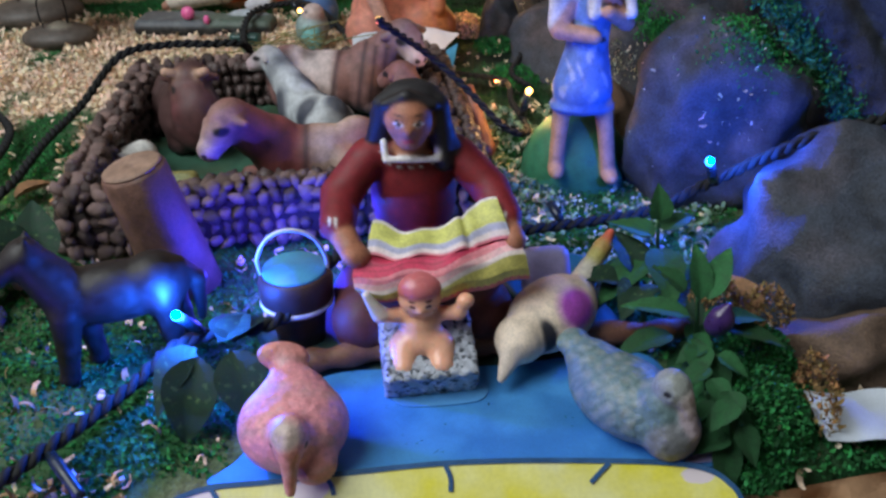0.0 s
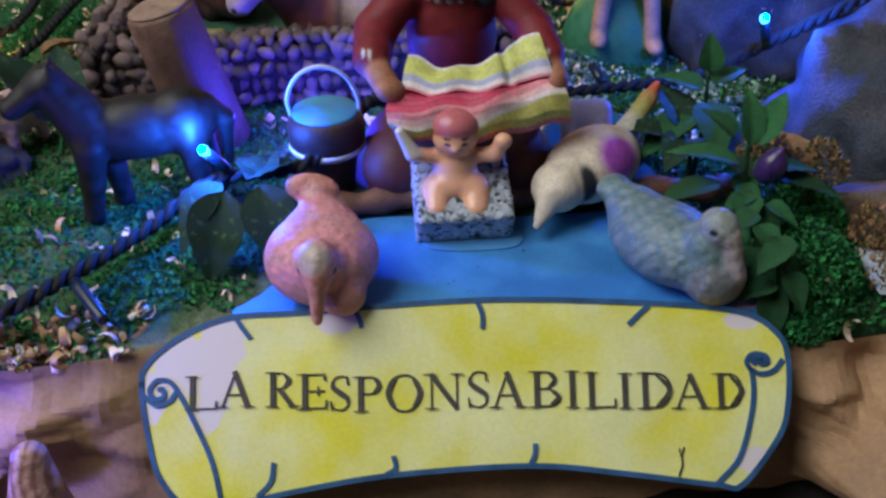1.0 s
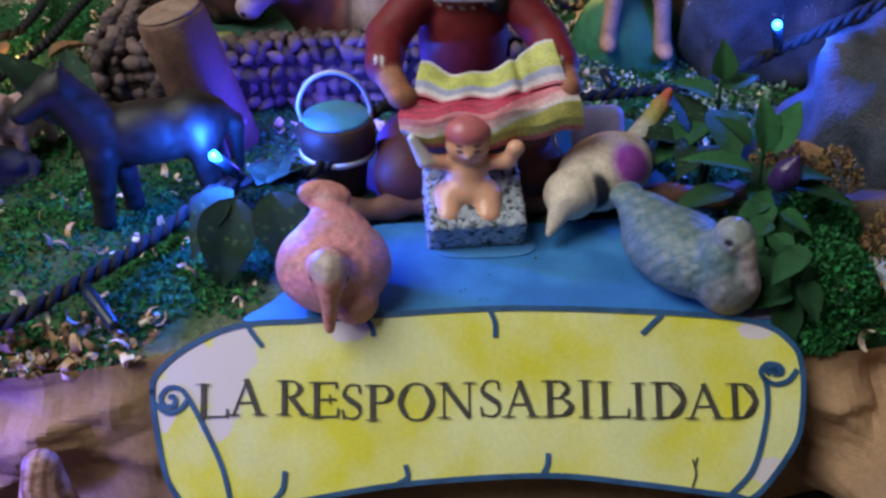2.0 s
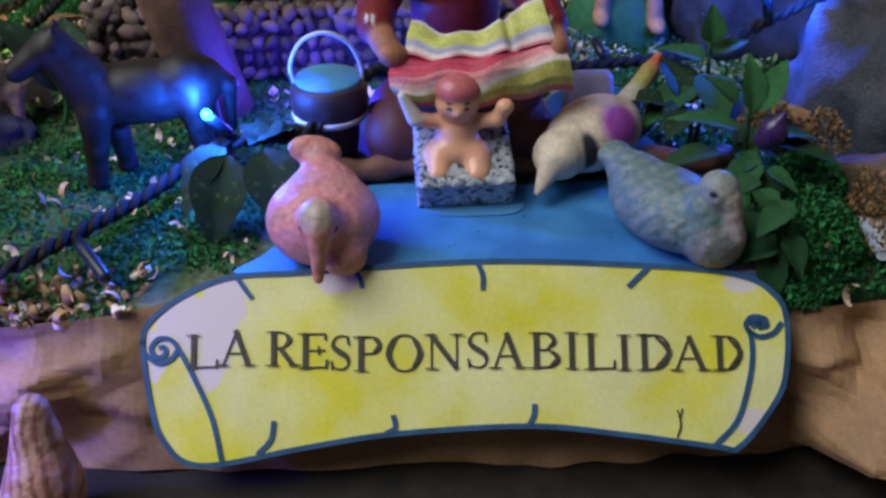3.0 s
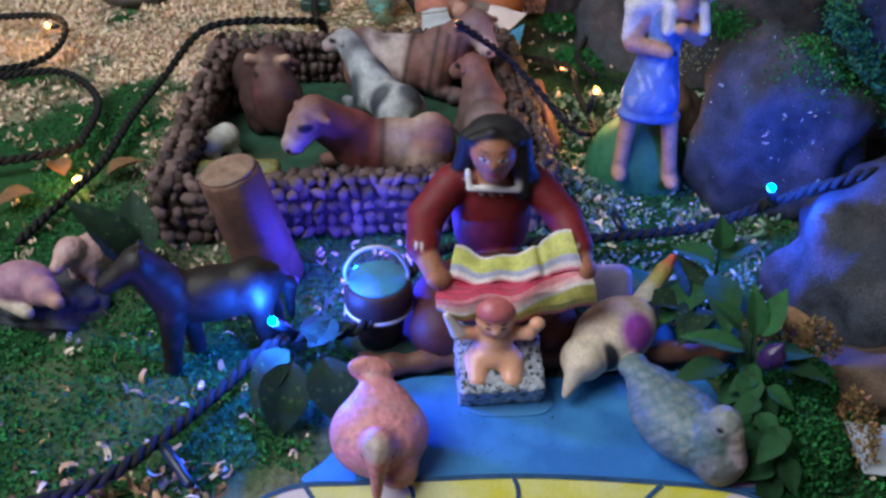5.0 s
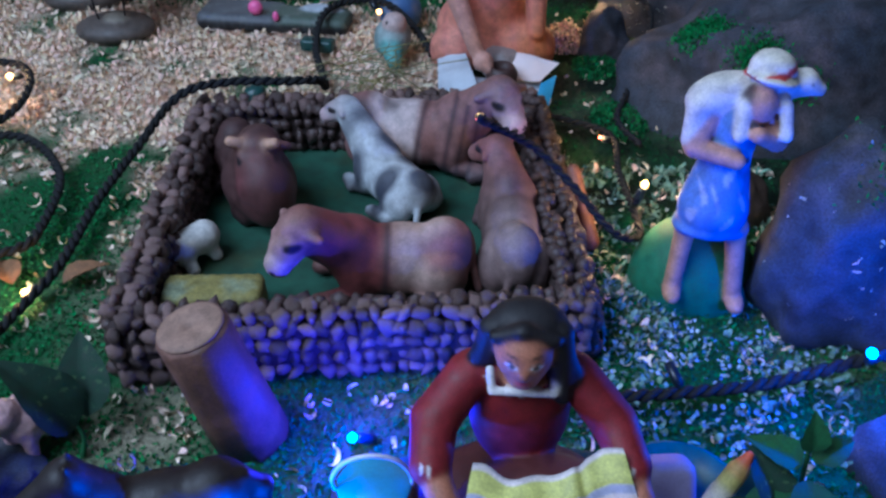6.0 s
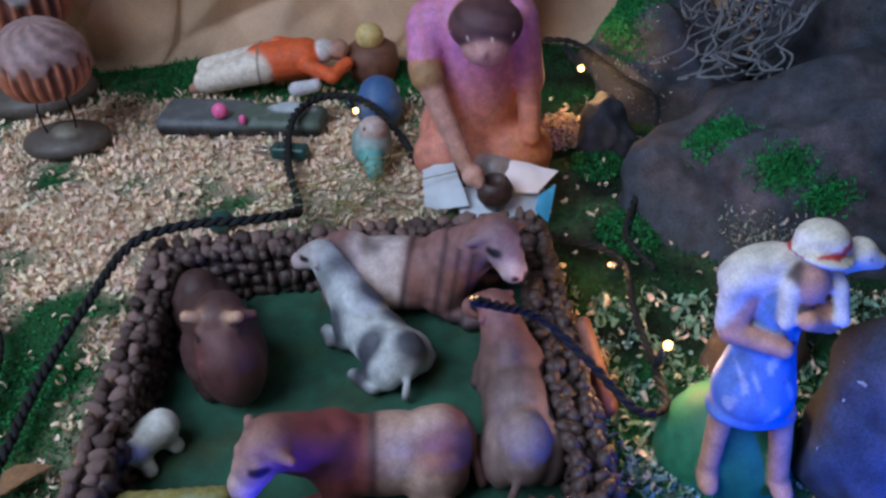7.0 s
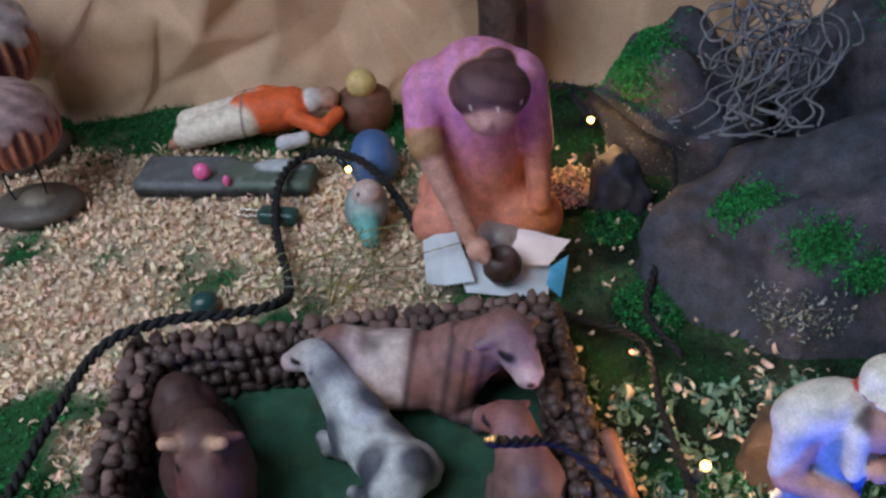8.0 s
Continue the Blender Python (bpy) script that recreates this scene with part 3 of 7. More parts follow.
INSET = {"L": (0.20, 0.98), "A": (0.06, 0.93), "R": (0.19, 0.95), "E": (0.19, 0.96), "S": (0.06, 0.94), "P": (0.21, 0.97), "O": (0.02, 0.98), "N": (0.11, 0.89), "B": (0.19, 0.97), "I": (0.44, 0.56), "D": (0.19, 0.98)}
for ch, l0, l1, f0, f1 in LETTERS:
    a0, a1, b0, b1 = l0 / 1000, l1 / 1000, f0 / 1000, f1 / 1000
    curve = bpy.data.curves.new("letter", "FONT")
    curve.body, curve.size, curve.extrude, curve.offset = ch, 0.0175, 0.0001, -0.00046
    t_ob = new("letter_curve", curve)
    bpy.context.view_layer.update()
    t_me = bpy.data.meshes.new_from_object(t_ob.evaluated_get(bpy.context.evaluated_depsgraph_get()))
    bpy.data.objects.remove(t_ob)
    co = np.array([vv.co[:] for vv in t_me.vertices])
    lo, hi = co.min(0), co.max(0)
    i0, i1 = INSET[ch]
    co[:, 0] = a0 + (a1 - a0) * (i0 + (i1 - i0) * (co[:, 0] - lo[0]) / (hi[0] - lo[0]))
    co[:, 1] = b0 + (b1 - b0) * (co[:, 1] - lo[1]) / (hi[1] - lo[1])
    pieces = [(co + (0, 0, 0.0005), [tuple(p.vertices) for p in t_me.polygons])]
    bpy.data.meshes.remove(t_me)
    for pts, wide in STEMS[ch]:
        q = [(a0 + (a1 - a0) * px_, b0 + (b1 - b0) * py_) for px_, py_ in pts]
        q = path2(q, 8) if len(q) > 2 else np.linspace(q[0], q[1], 9)
        taper = np.sin(np.linspace(0.12, math.pi - 0.12, len(q))) ** 0.7 if len(pts) > 2 else np.full(len(q), 1.0)
        pieces.append(ribbon(q, 0.0021 * wide * taper, 0.0009))
    for fx, fy in SERIFS.get(ch, ()):
        cx, cy = a0 + (a1 - a0) * fx, b1 - 0.0002 if fy else b0 + 0.0002
        pieces.append(ribbon(np.linspace((cx - 0.0030, cy), (cx + 0.0030, cy), 7), np.array((0.0002, 0.0004, 0.0006, 0.0008, 0.0006, 0.0004, 0.0002)), 0.0011))
    part("letter", mesh_of("letter", *joined(pieces), M_TEXT, False), sign, "black printed capital letter")

card_line = closed2([(-0.098, 0.3055), (-0.088, 0.322), (-0.068, 0.367), (-0.050, 0.381), (-0.02, 0.384), (0.03, 0.386), (0.08, 0.394), (0.107, 0.392), (0.117, 0.36), (0.122, 0.322), (0.118, 0.3135), (0.01, 0.3095), (-0.06, 0.307)], 8)
thing("blue_card", plate(card_line, 0.006, 0.0125, M_MAT, "blue_card"), label="blue painted card pond behind the sign", category="card")
M_SCRAP = material("pale_blue_card", (0.09, 0.29, 0.62), 0.55, vary=0.1, scale=60, bump=0.1)
scrap = closed2([(-0.020, 0.366), (0.020, 0.372), (0.021, 0.3590), (0.000, 0.3545), (-0.018, 0.3555)], 6)
thing("card_scrap", plate(scrap, 0.0127, 0.0133, M_SCRAP, "card_scrap"), label="small pale blue card tab under the crib", category="card")

tab = closed2([(0.108, 0.3150), (0.126, 0.3170), (0.128, 0.3230), (0.118, 0.3225)], 5)
thing("card_tab", plate(tab, 0.0127, 0.0135, M_LILAC, "card_tab"), label="small lilac card corner under the duck", category="card")

# base of the seated figure and its clay roll
vs, fs = lathe([(0.0, 0.0), (1.0, 0.0), (1.03, 0.3), (0.99, 0.8), (0.9, 1.0), (0.0, 1.0)], 40)
vs = vs * np.array((0.098, 0.050, 0.011))
thing("figure_base", mesh_of("figure_base", vs, fs, M_BASE), (0.0, 0.432, 0.0), label="dark green clay base under the seated figure", category="base")
roll = smooth_path([(-0.082, 0.388, 0.015), (-0.06, 0.386, 0.017), (-0.03, 0.392, 0.018), (0.02, 0.397, 0.017), (0.07, 0.404, 0.018), (0.115, 0.408, 0.016), (0.13, 0.42, 0.012)], 10)
thing("clay_roll", mesh_of("clay_roll", *tube(roll, 0.0062 + 0.0009 * np.sin(np.arange(len(roll)) * 0.9), 10), M_RIM), label="brown clay roll edging the pond", category="edging")

SKIN, MAROON, BLACK, WHITE, CREAM = (0.40, 0.16, 0.09), (0.20, 0.012, 0.018), (0.012, 0.010, 0.012), (0.75, 0.72, 0.70), (0.62, 0.55, 0.42)


def woman_paint(V, C):
    for cx, cz in ((-0.0150, 0.1115), (-0.0150, 0.1150), (-0.0110, 0.1042), (-0.006, 0.1032), (-0.0005, 0.1030), (0.005, 0.1034), (0.0105, 0.1044)):
        C = tint(C, spot(V, (cx, -0.007, cz), (0.0015, 0.008, 0.0010)), WHITE)
    for c in ((-0.0380, -0.029, 0.0890), (-0.0350, -0.030, 0.0890), (0.0425, -0.022, 0.0885), (0.0455, -0.022, 0.0880)):
        C = tint(C, spot(V, c, (0.0007, 0.009, 0.0018)), WHITE)
    for sx in (-1, 1):
        C = tint(C, spot(V, (sx * 0.0052, -0.0140, 0.1330), (0.0027, 0.005, 0.0015)), WHITE)
        C = tint(C, spot(V, (sx * 0.0048, -0.0140, 0.1330), (0.0013, 0.005, 0.0015)), BLACK)
        C = tint(C, spot(V, (sx * 0.0052, -0.014, 0.1350), (0.0030, 0.005, 0.0006)), BLACK)
        C = tint(C, 0.8 * spot(V, (sx * 0.0054, -0.014, 0.1376), (0.0034, 0.005, 0.0006)), BLACK)
    C = tint(C, spot(V, (0, -0.0145, 0.1236), (0.0034, 0.005, 0.0012)), (0.45, 0.06, 0.06))
    return C


def blanket_mesh():
    """Striped cloth held up by two hands, its lower fold bulging over the lap."""
    rows = [((-0.018, 0.041), (-0.026, -0.020), (0.0868, 0.0950), -0.0085), ((-0.0195, 0.0445), (-0.035, -0.028), (0.0825, 0.0880), -0.0050), ((-0.0205, 0.0480), (-0.0420, -0.034), (0.0750, 0.0800), -0.0015),
            ((-0.0210, 0.0480), (-0.0385, -0.031), (0.0730, 0.0785), 0.0), ((-0.0256, 0.0515), (-0.0435, -0.033), (0.0745, 0.0790), -0.001), ((-0.0270, 0.0545), (-0.0500, -0.0375), (0.0690, 0.0735), -0.001),
            ((-0.0262, 0.0560), (-0.0520, -0.0390), (0.0635, 0.0665), -0.003), ((-0.0245, 0.0570), (-0.0495, -0.0370), (0.0590, 0.0595), -0.0045), ((-0.0235, 0.0560), (-0.0430, -0.0310), (0.0575, 0.0585), -0.004)]
    nu, nv = 110, 120
    u, v, f = grid(nu, nv)
    at = v * (len(rows) - 1)
    k = np.arange(len(rows))
    ends = [np.interp(at, k, [r[i][j] for r in rows]) for i in range(3) for j in (0, 1)]
    sag = np.interp(at, k, [r[3] for r in rows])
    x = ends[0] + (ends[1] - ends[0]) * u
    bow = np.sin(math.pi * np.clip(u * 1.15, 0, 1))
    y = ends[2] + (ends[3] - ends[2]) * u - 0.004 * bow + 0.0012 * np.sin(u * 17 + 3 * v)
    z = ends[4] + (ends[5] - ends[4]) * u + sag * bow + 0.0009 * np.sin(u * 21 + 2 * v) - 0.002 * np.exp(-((u - 0.72) / 0.03) ** 2) * (v < 0.35)
    top, low = np.clip(at / 2, 0, 1), np.clip((at - 3.9) / 3.2, 0, 1)
    q = low + 0.42 * u + 0.05 * np.sin(u * 9)
    C = np.tile(np.array((0.74, 0.66, 0.66)), (len(u), 1))
    for lo, hi, c in ((0.05 + 0.06 * (1 - u), 0.60, (0.62, 0.62, 0.17)), (0.60, 0.78, (0.42, 0.42, 0.58)), (0.78, 0.92, (0.78, 0.66, 0.66)), (0.92, 2, (0.66, 0.16, 0.22))):
        C = tint(C, band(top, lo, hi, 0.05) * (at < 2.6), c)
    lower = at >= 2.4
    for lo, hi, c in ((-1, 0.42, (0.66, 0.06, 0.13)), (0.17, 0.20, (0.36, 0.03, 0.07)), (0.28, 0.30, (0.40, 0.04, 0.08)), (0.42, 0.56, (0.72, 0.24, 0.28)), (0.56, 0.68, (0.78, 0.46, 0.46)), (0.68, 0.77, (0.80, 0.68, 0.64)), (0.77, 3, (0.64, 0.57, 0.15))):
        C = tint(C, band(q, lo, hi, 0.025) * lower, c)
    C = tint(C, band(low, 0.86 + 0.02 * np.sin(u * 160), 2, 0.04) * lower, (0.62, 0.17, 0.18))
    P = np.stack([x, y, z], 1)
    n = len(P)
    return mesh_of("blanket", np.concatenate([P, P + (0, 0.0030, -0.0022)]), list(f) + [tuple(i + n for i in r[::-1]) for r in f], None, True, np.concatenate([C, C * 0.8]))


def one_mesh(name, meshes, mat):
    """Joins painted meshes into one."""
    vs, fs, cs, o = [], [], [], 0
    for me in meshes:
        c = np.empty(len(me.vertices) * 4, np.float32)
        me.attributes["paint"].data.foreach_get("color", c)
        vs.append(np.array([q.co[:] for q in me.vertices]))
        cs.append(c.reshape(-1, 4)[:, :3])
        fs += [tuple(i + o for i in p.vertices) for p in me.polygons]
        o += len(vs[-1])
        bpy.data.meshes.remove(me)
    return mesh_of(name, np.concatenate(vs), fs, mat, True, np.concatenate(cs))


woman = [
    ell((0.002, 0.0, 0.028), (0.046, 0.034, 0.026), (0.09, 0.022, 0.02)), ell((0.0, 0.012, 0.083), (0.022, 0.017, 0.036), MAROON),
    ell((-0.026, -0.020, 0.026), (0.017, 0.020, 0.018), (0.09, 0.022, 0.02)), ell((0.034, -0.014, 0.026), (0.017, 0.020, 0.018), (0.09, 0.022, 0.02)),
    cap((-0.019, 0.009, 0.106), (0.020, 0.011, 0.106), 0.0100, 0.0100, MAROON),
    cap((-0.022, 0.007, 0.105), (-0.035, -0.006, 0.090), 0.0098, 0.0100, MAROON, 0.002), cap((-0.035, -0.006, 0.090), (-0.0350, -0.0255, 0.0840), 0.0100, 0.0088, MAROON, 0.002),
    cap((0.024, 0.009, 0.104), (0.039, -0.002, 0.090), 0.0098, 0.0094, MAROON, 0.002), cap((0.039, -0.002, 0.090), (0.0455, -0.0185, 0.0835), 0.0094, 0.0084, MAROON, 0.002),
    cap((-0.034, -0.027, 0.0825), (-0.029, -0.036, 0.0785), 0.0068, 0.0064, SKIN, 0.0008), ell((-0.0255, -0.0415, 0.0760), (0.0074, 0.0068, 0.0058), SKIN, (0, 20, 30), 0.002),
    cap((0.0462, -0.020, 0.0820), (0.0475, -0.026, 0.0790), 0.0064, 0.0060, SKIN, 0.0008), ell((0.0490, -0.0310, 0.0770), (0.0060, 0.0064, 0.0068), SKIN, (0, 0, -20), 0.002),
    cap((0.0, 0.005, 0.110), (0.0, 0.003, 0.122), 0.0086, 0.0076, SKIN, 0.002),
    ell((0.0, 0.006, 0.1105), (0.0122, 0.0105, 0.0048), SKIN, k=0.0006),
    cap((-0.0130, -0.001, 0.118), (-0.0120, -0.0055, 0.1095), 0.0020, 0.0020, WHITE, 0.0006), cap((-0.0120, -0.0055, 0.1095), (0.0130, -0.005, 0.1095), 0.0020, 0.0020, WHITE, 0.0006),
    cap((0.0130, -0.005, 0.1095), (0.0138, 0.0, 0.117), 0.0018, 0.0018, WHITE, 0.0006),
    ell((0.0, -0.001, 0.1310), (0.0116, 0.0128, 0.0145), SKIN, k=0.001), ell((0.0, -0.0136, 0.1290), (0.0017, 0.0020, 0.0028), SKIN), ell((0.0, -0.007, 0.1215), (0.006, 0.006, 0.005), SKIN),
    ell((0.001, 0.0075, 0.1360), (0.0166, 0.0128, 0.0138), BLACK, k=0.0008), cap((0.0128, 0.004, 0.137), (0.0165, 0.000, 0.104), 0.0066, 0.0046, BLACK, 0.001),
    cap((-0.0122, 0.005, 0.137), (-0.0140, 0.008, 0.117), 0.0060, 0.0050, BLACK, 0.001), cap((0.0, 0.012, 0.133), (0.001, 0.021, 0.096), 0.0125, 0.0105, BLACK, 0.001), cap((0.0145, 0.004, 0.128), (0.0205, 0.004, 0.110), 0.0052, 0.0044, BLACK, 0.002), cap((-0.0140, 0.006, 0.130), (-0.0190, 0.008, 0.112), 0.0052, 0.0042, BLACK, 0.002),
    cap((-0.0115, -0.003, 0.1400), (-0.001, -0.0045, 0.1455), 0.0028, 0.0032, BLACK, 0.002), cap((-0.001, -0.0045, 0.1455), (0.0115, -0.003, 0.1395), 0.0032, 0.0028, BLACK, 0.002),
    ell((0.010, -0.016, 0.050), (0.036, 0.024, 0.021), (0.09, 0.022, 0.02), (0, 0, 12)),
]
figure = sculpt("figure", woman, None, 125, woman_paint, 0.0004)
for q in figure.vertices:  # short neck, broad head
    q.co.z -= 0.11 * max(0.0, q.co.z - 0.100)
thing("seated_woman_figurine", one_mesh("seated_woman_figurine", [figure, blanket_mesh()], M_GLOSS), (-0.012, 0.427, 0.002),
      label="painted clay figurine of a seated woman, maroon blouse, striped blanket", category="figurine")


def crib_mesh():
    prims = [box((0, 0.004, 0.016), (0.0225, 0.024, 0.009), 0.002, (0.4, 0.4, 0.4), (22, 0, 0)), box((0.006, 0.020, 0.036), (0.014, 0.005, 0.015), 0.004, (0.4, 0.4, 0.4), (-10, 0, 0)),
             box((0, 0.006, 0.007), (0.0215, 0.020, 0.007), 0.002, (0.4, 0.4, 0.4))]
    return sculpt("crib", prims, M_CRIB, 70, None, ripple=0.0008)


thing("crib", crib_mesh(), (-0.005, 0.378, 0.0135), 8, label="rough grey and white speckled clay crib on blue card", category="crib")
PEACH, HAIR = (0.86, 0.45, 0.30), (0.56, 0.16, 0.17)


def baby_paint(V, C):
    for sx in (-1, 1):
        C = tint(C, spot(V, (sx * 0.0040, -0.0060, 0.0545), (0.0019, 0.006, 0.0007)), (0.16, 0.06, 0.05))
        C = tint(C, spot(V, (sx * 0.0038, -0.0060, 0.0515), (0.0014, 0.006, 0.0010)), (0.12, 0.05, 0.05))
    return tint(C, spot(V, (0, -0.0065, 0.0465), (0.0016, 0.006, 0.0007)), (0.5, 0.10, 0.10))


baby = [
    ell((0, 0.003, 0.0505), (0.0104, 0.0100, 0.0112), PEACH), ell((0, 0.0050, 0.0572), (0.0112, 0.0112, 0.0094), HAIR, k=0.0006), ell((0, -0.0070, 0.0490), (0.0013, 0.0014, 0.0015), PEACH), ell((0, 0.002, 0.030), (0.0098, 0.0085, 0.0135), PEACH),
    ell((0, -0.001, 0.023), (0.0130, 0.0095, 0.0100), PEACH), cap((-0.008, 0.003, 0.038), (-0.019, -0.001, 0.0425), 0.0044, 0.0036, PEACH), cap((-0.019, -0.001, 0.0425), (-0.0250, 0.000, 0.0560), 0.0042, 0.0022, (0.72, 0.66, 0.66), 0.001),
    cap((0.008, 0.003, 0.038), (0.018, 0.000, 0.041), 0.0044, 0.0036, PEACH), cap((0.018, 0.0, 0.041), (0.0215, 0.000, 0.0485), 0.0036, 0.0034, PEACH), ell((0.0215, 0.0, 0.0495), (0.0036, 0.0032, 0.0036), PEACH),
    cap((-0.0085, -0.004, 0.022), (-0.0095, -0.013, 0.0165), 0.0076, 0.0058, PEACH), cap((-0.0085, -0.013, 0.0165), (-0.0055, -0.016, 0.0085), 0.0042, 0.0030, PEACH),
    cap((0.0085, -0.004, 0.022), (0.0095, -0.013, 0.0165), 0.0076, 0.0058, PEACH), cap((0.0085, -0.013, 0.0165), (0.0060, -0.016, 0.0085), 0.0042, 0.0030, PEACH),
]
thing("baby_doll", sculpt("baby_doll", baby, M_DOLL, 80, baby_paint, 0.0004), m=pose(-0.008, 0.3790, 0.0165, 4, 0, 4) @ Matrix.Diagonal((1, 1, 0.84, 1)),
      label="small glossy plastic baby doll lying on the crib", category="doll")

# bucket
bucket = empty("bucket", (-0.0735, 0.416, 0.010), "dark brown clay bucket with blue filling and white handle", "bucket", rz=10)
part("body", mesh_of("body", *lathe([(0.0001, 0), (0.0125, 0), (0.0140, 0.012), (0.0152, 0.022), (0.0160, 0.0235), (0.0190, 0.027), (0.0195, 0.036), (0.0180, 0.041), (0.0162, 0.0425), (0.0155, 0.040), (0.0001, 0.040)], 32), M_BUCKET), bucket)
part("white_band", mesh_of("white_band", *lathe([(0.0160, 0.0215), (0.0187, 0.0232), (0.0195, 0.0250), (0.0190, 0.0262), (0.0160, 0.0255)], 32), M_WHITE), bucket, "white painted band")
vs, fs = lathe([(0.0001, 0.040), (0.0157, 0.040), (0.0166, 0.0423), (0.0160, 0.0437), (0.0001, 0.0440)], 32)
part("filling", mesh_of("filling", vs, fs, M_WATER), bucket, "light blue painted filling")
hp = smooth_path([(-0.0165, 0.0, 0.040), (-0.0175, -0.002, 0.052), (-0.011, -0.004, 0.064), (0.0, -0.005, 0.068), (0.011, -0.004, 0.062), (0.0165, -0.002, 0.049), (0.0165, 0.0, 0.037)], 10)
part("handle", mesh_of("handle", *tube(hp, 0.0011, 8), M_WHITE), bucket, "thin white wire handle")

# dish behind the goose
dish = empty("dish", (0.066, 0.444, 0.010), "teal clay dish holding a lilac block", "dish")
part("bowl", mesh_of("bowl", *lathe([(0.0001, 0), (0.020, 0), (0.028, 0.010), (0.031, 0.016), (0.029, 0.0165), (0.024, 0.010), (0.0001, 0.008)], 30), M_TEAL), dish)
part("block", sculpt("block", [box((-0.008, -0.004, 0.024), (0.013, 0.010, 0.014), 0.006, (1, 1, 1), (-30, 0, 8))], M_LILAC, 30), dish, "lilac rounded block")

# ---- birds by the pond ----
PK, GREY = (0.70, 0.29, 0.33), (0.36, 0.34, 0.33)


def hen_paint(V, C):
    x, y, z = V.T
    C = tint(C, 0.35 * np.clip(waves(x * 1.0, y + z, 5, 260) + 0.1, 0, 1) * (z > 0.012), GREY)
    C = tint(C, 0.8 * spot(V, (0, -0.026, 0.0335), (0.007, 0.008, 0.006)), (0.52, 0.46, 0.40))
    for sx in (-1, 1):
        C = tint(C, spot(V, (sx * 0.0078, -0.026, 0.0275), (0.0022, 0.0014, 0.0014)), BLACK)
    return C


hen = [ell((0, -0.002, 0.0175), (0.0242, 0.0235, 0.0188), PK), ell((0, 0.010, 0.025), (0.0150, 0.0130, 0.0115), PK), cap((0, 0.014, 0.026), (-0.0035, 0.0205, 0.0325), 0.0085, 0.0068, PK, 0.004),
       ell((-0.0045, 0.0225, 0.0365), (0.0118, 0.0042, 0.0068), (0.64, 0.26, 0.24), (-25, 10, 0), 0.002), ell((0, -0.018, 0.022), (0.0115, 0.009, 0.012), PK), ell((0.001, -0.0225, 0.030), (0.0078, 0.0085, 0.0090), PK),
       cap((0.001, -0.028, 0.027), (0.0, -0.0325, 0.008), 0.0048, 0.0022, (0.66, 0.27, 0.22)), ell((0.009, -0.018, 0.010), (0.010, 0.010, 0.009), (0.62, 0.27, 0.24))]
thing("pink_hen_figurine", sculpt("pink_hen_figurine", hen, M_FEATHER, 80, hen_paint), (-0.0625, 0.325, 0.0125), 4, label="pink and grey plaster hen on blue card", category="bird figurine", group="birds by the pond")
DG = (0.125, 0.195, 0.205)


def duck_paint(V, C):
    x, y, z = V.T
    sc = np.abs(np.sin(x * 520 + np.sin(y * 300))) * np.abs(np.sin(y * 420 + z * 300))
    C = tint(C, 0.32 * np.clip(sc * 1.4 - 0.2, 0, 1) * (y > -0.02), (0.42, 0.42, 0.38))
    C = tint(C, 0.6 * np.clip((0.014 - z) / 0.01, 0, 1), (0.40, 0.30, 0.24))
    C = tint(C, 0.6 * spot(V, (0.006, -0.033, 0.022), (0.010, 0.012, 0.014)), (0.40, 0.32, 0.45))
    for sx in (-1, 1):
        C = tint(C, spot(V, (sx * 0.0074, -0.029, 0.0400), (0.0016, 0.0018, 0.0016)), BLACK)
    return C


duck = [ell((0, 0.0, 0.0170), (0.0215, 0.0330, 0.0175), DG), ell((0, 0.022, 0.024), (0.013, 0.015, 0.010), DG), cap((0, 0.026, 0.023), (0, 0.036, 0.027), 0.0095, 0.0070, DG), ell((0, 0.038, 0.028), (0.0095, 0.006, 0.005), DG, (20, 0, 0)),
        ell((0, -0.022, 0.026), (0.0125, 0.012, 0.013), DG), ell((0, -0.026, 0.0385), (0.0082, 0.0092, 0.0088), (0.26, 0.28, 0.26), k=0.0012), cap((0, -0.033, 0.037), (0.001, -0.0395, 0.021), 0.0044, 0.0026, (0.36, 0.30, 0.27), 0.002),
        ell((0, -0.030, 0.014), (0.0145, 0.011, 0.013), (0.19, 0.20, 0.21), k=0.006)]
thing("grey_duck_figurine", sculpt("grey_duck_figurine", duck, M_FEATHER, 90, duck_paint), m=pose(0.0855, 0.342, 0.0125, 0, 0, 37) @ Matrix.Scale(0.94, 4), label="grey green plaster duck on blue card", category="bird figurine", group="birds by the pond")


def goose_paint(V, C):
    x, y, z = V.T
    C = tint(C, spot(V, (0.0150, -0.0165, 0.022), (0.010, 0.0036, 0.011)), (0.02, 0.02, 0.03))
    C = tint(C, 0.95 * spot(V, (0.013, 0.004, 0.028), (0.011, 0.0120, 0.010), 0.45), (0.40, 0.05, 0.50))
    C = tint(C, 0.45 * spot(V, (-0.004, 0.005, 0.034), (0.010, 0.020, 0.008), 0.8), (0.62, 0.40, 0.28))
    return C


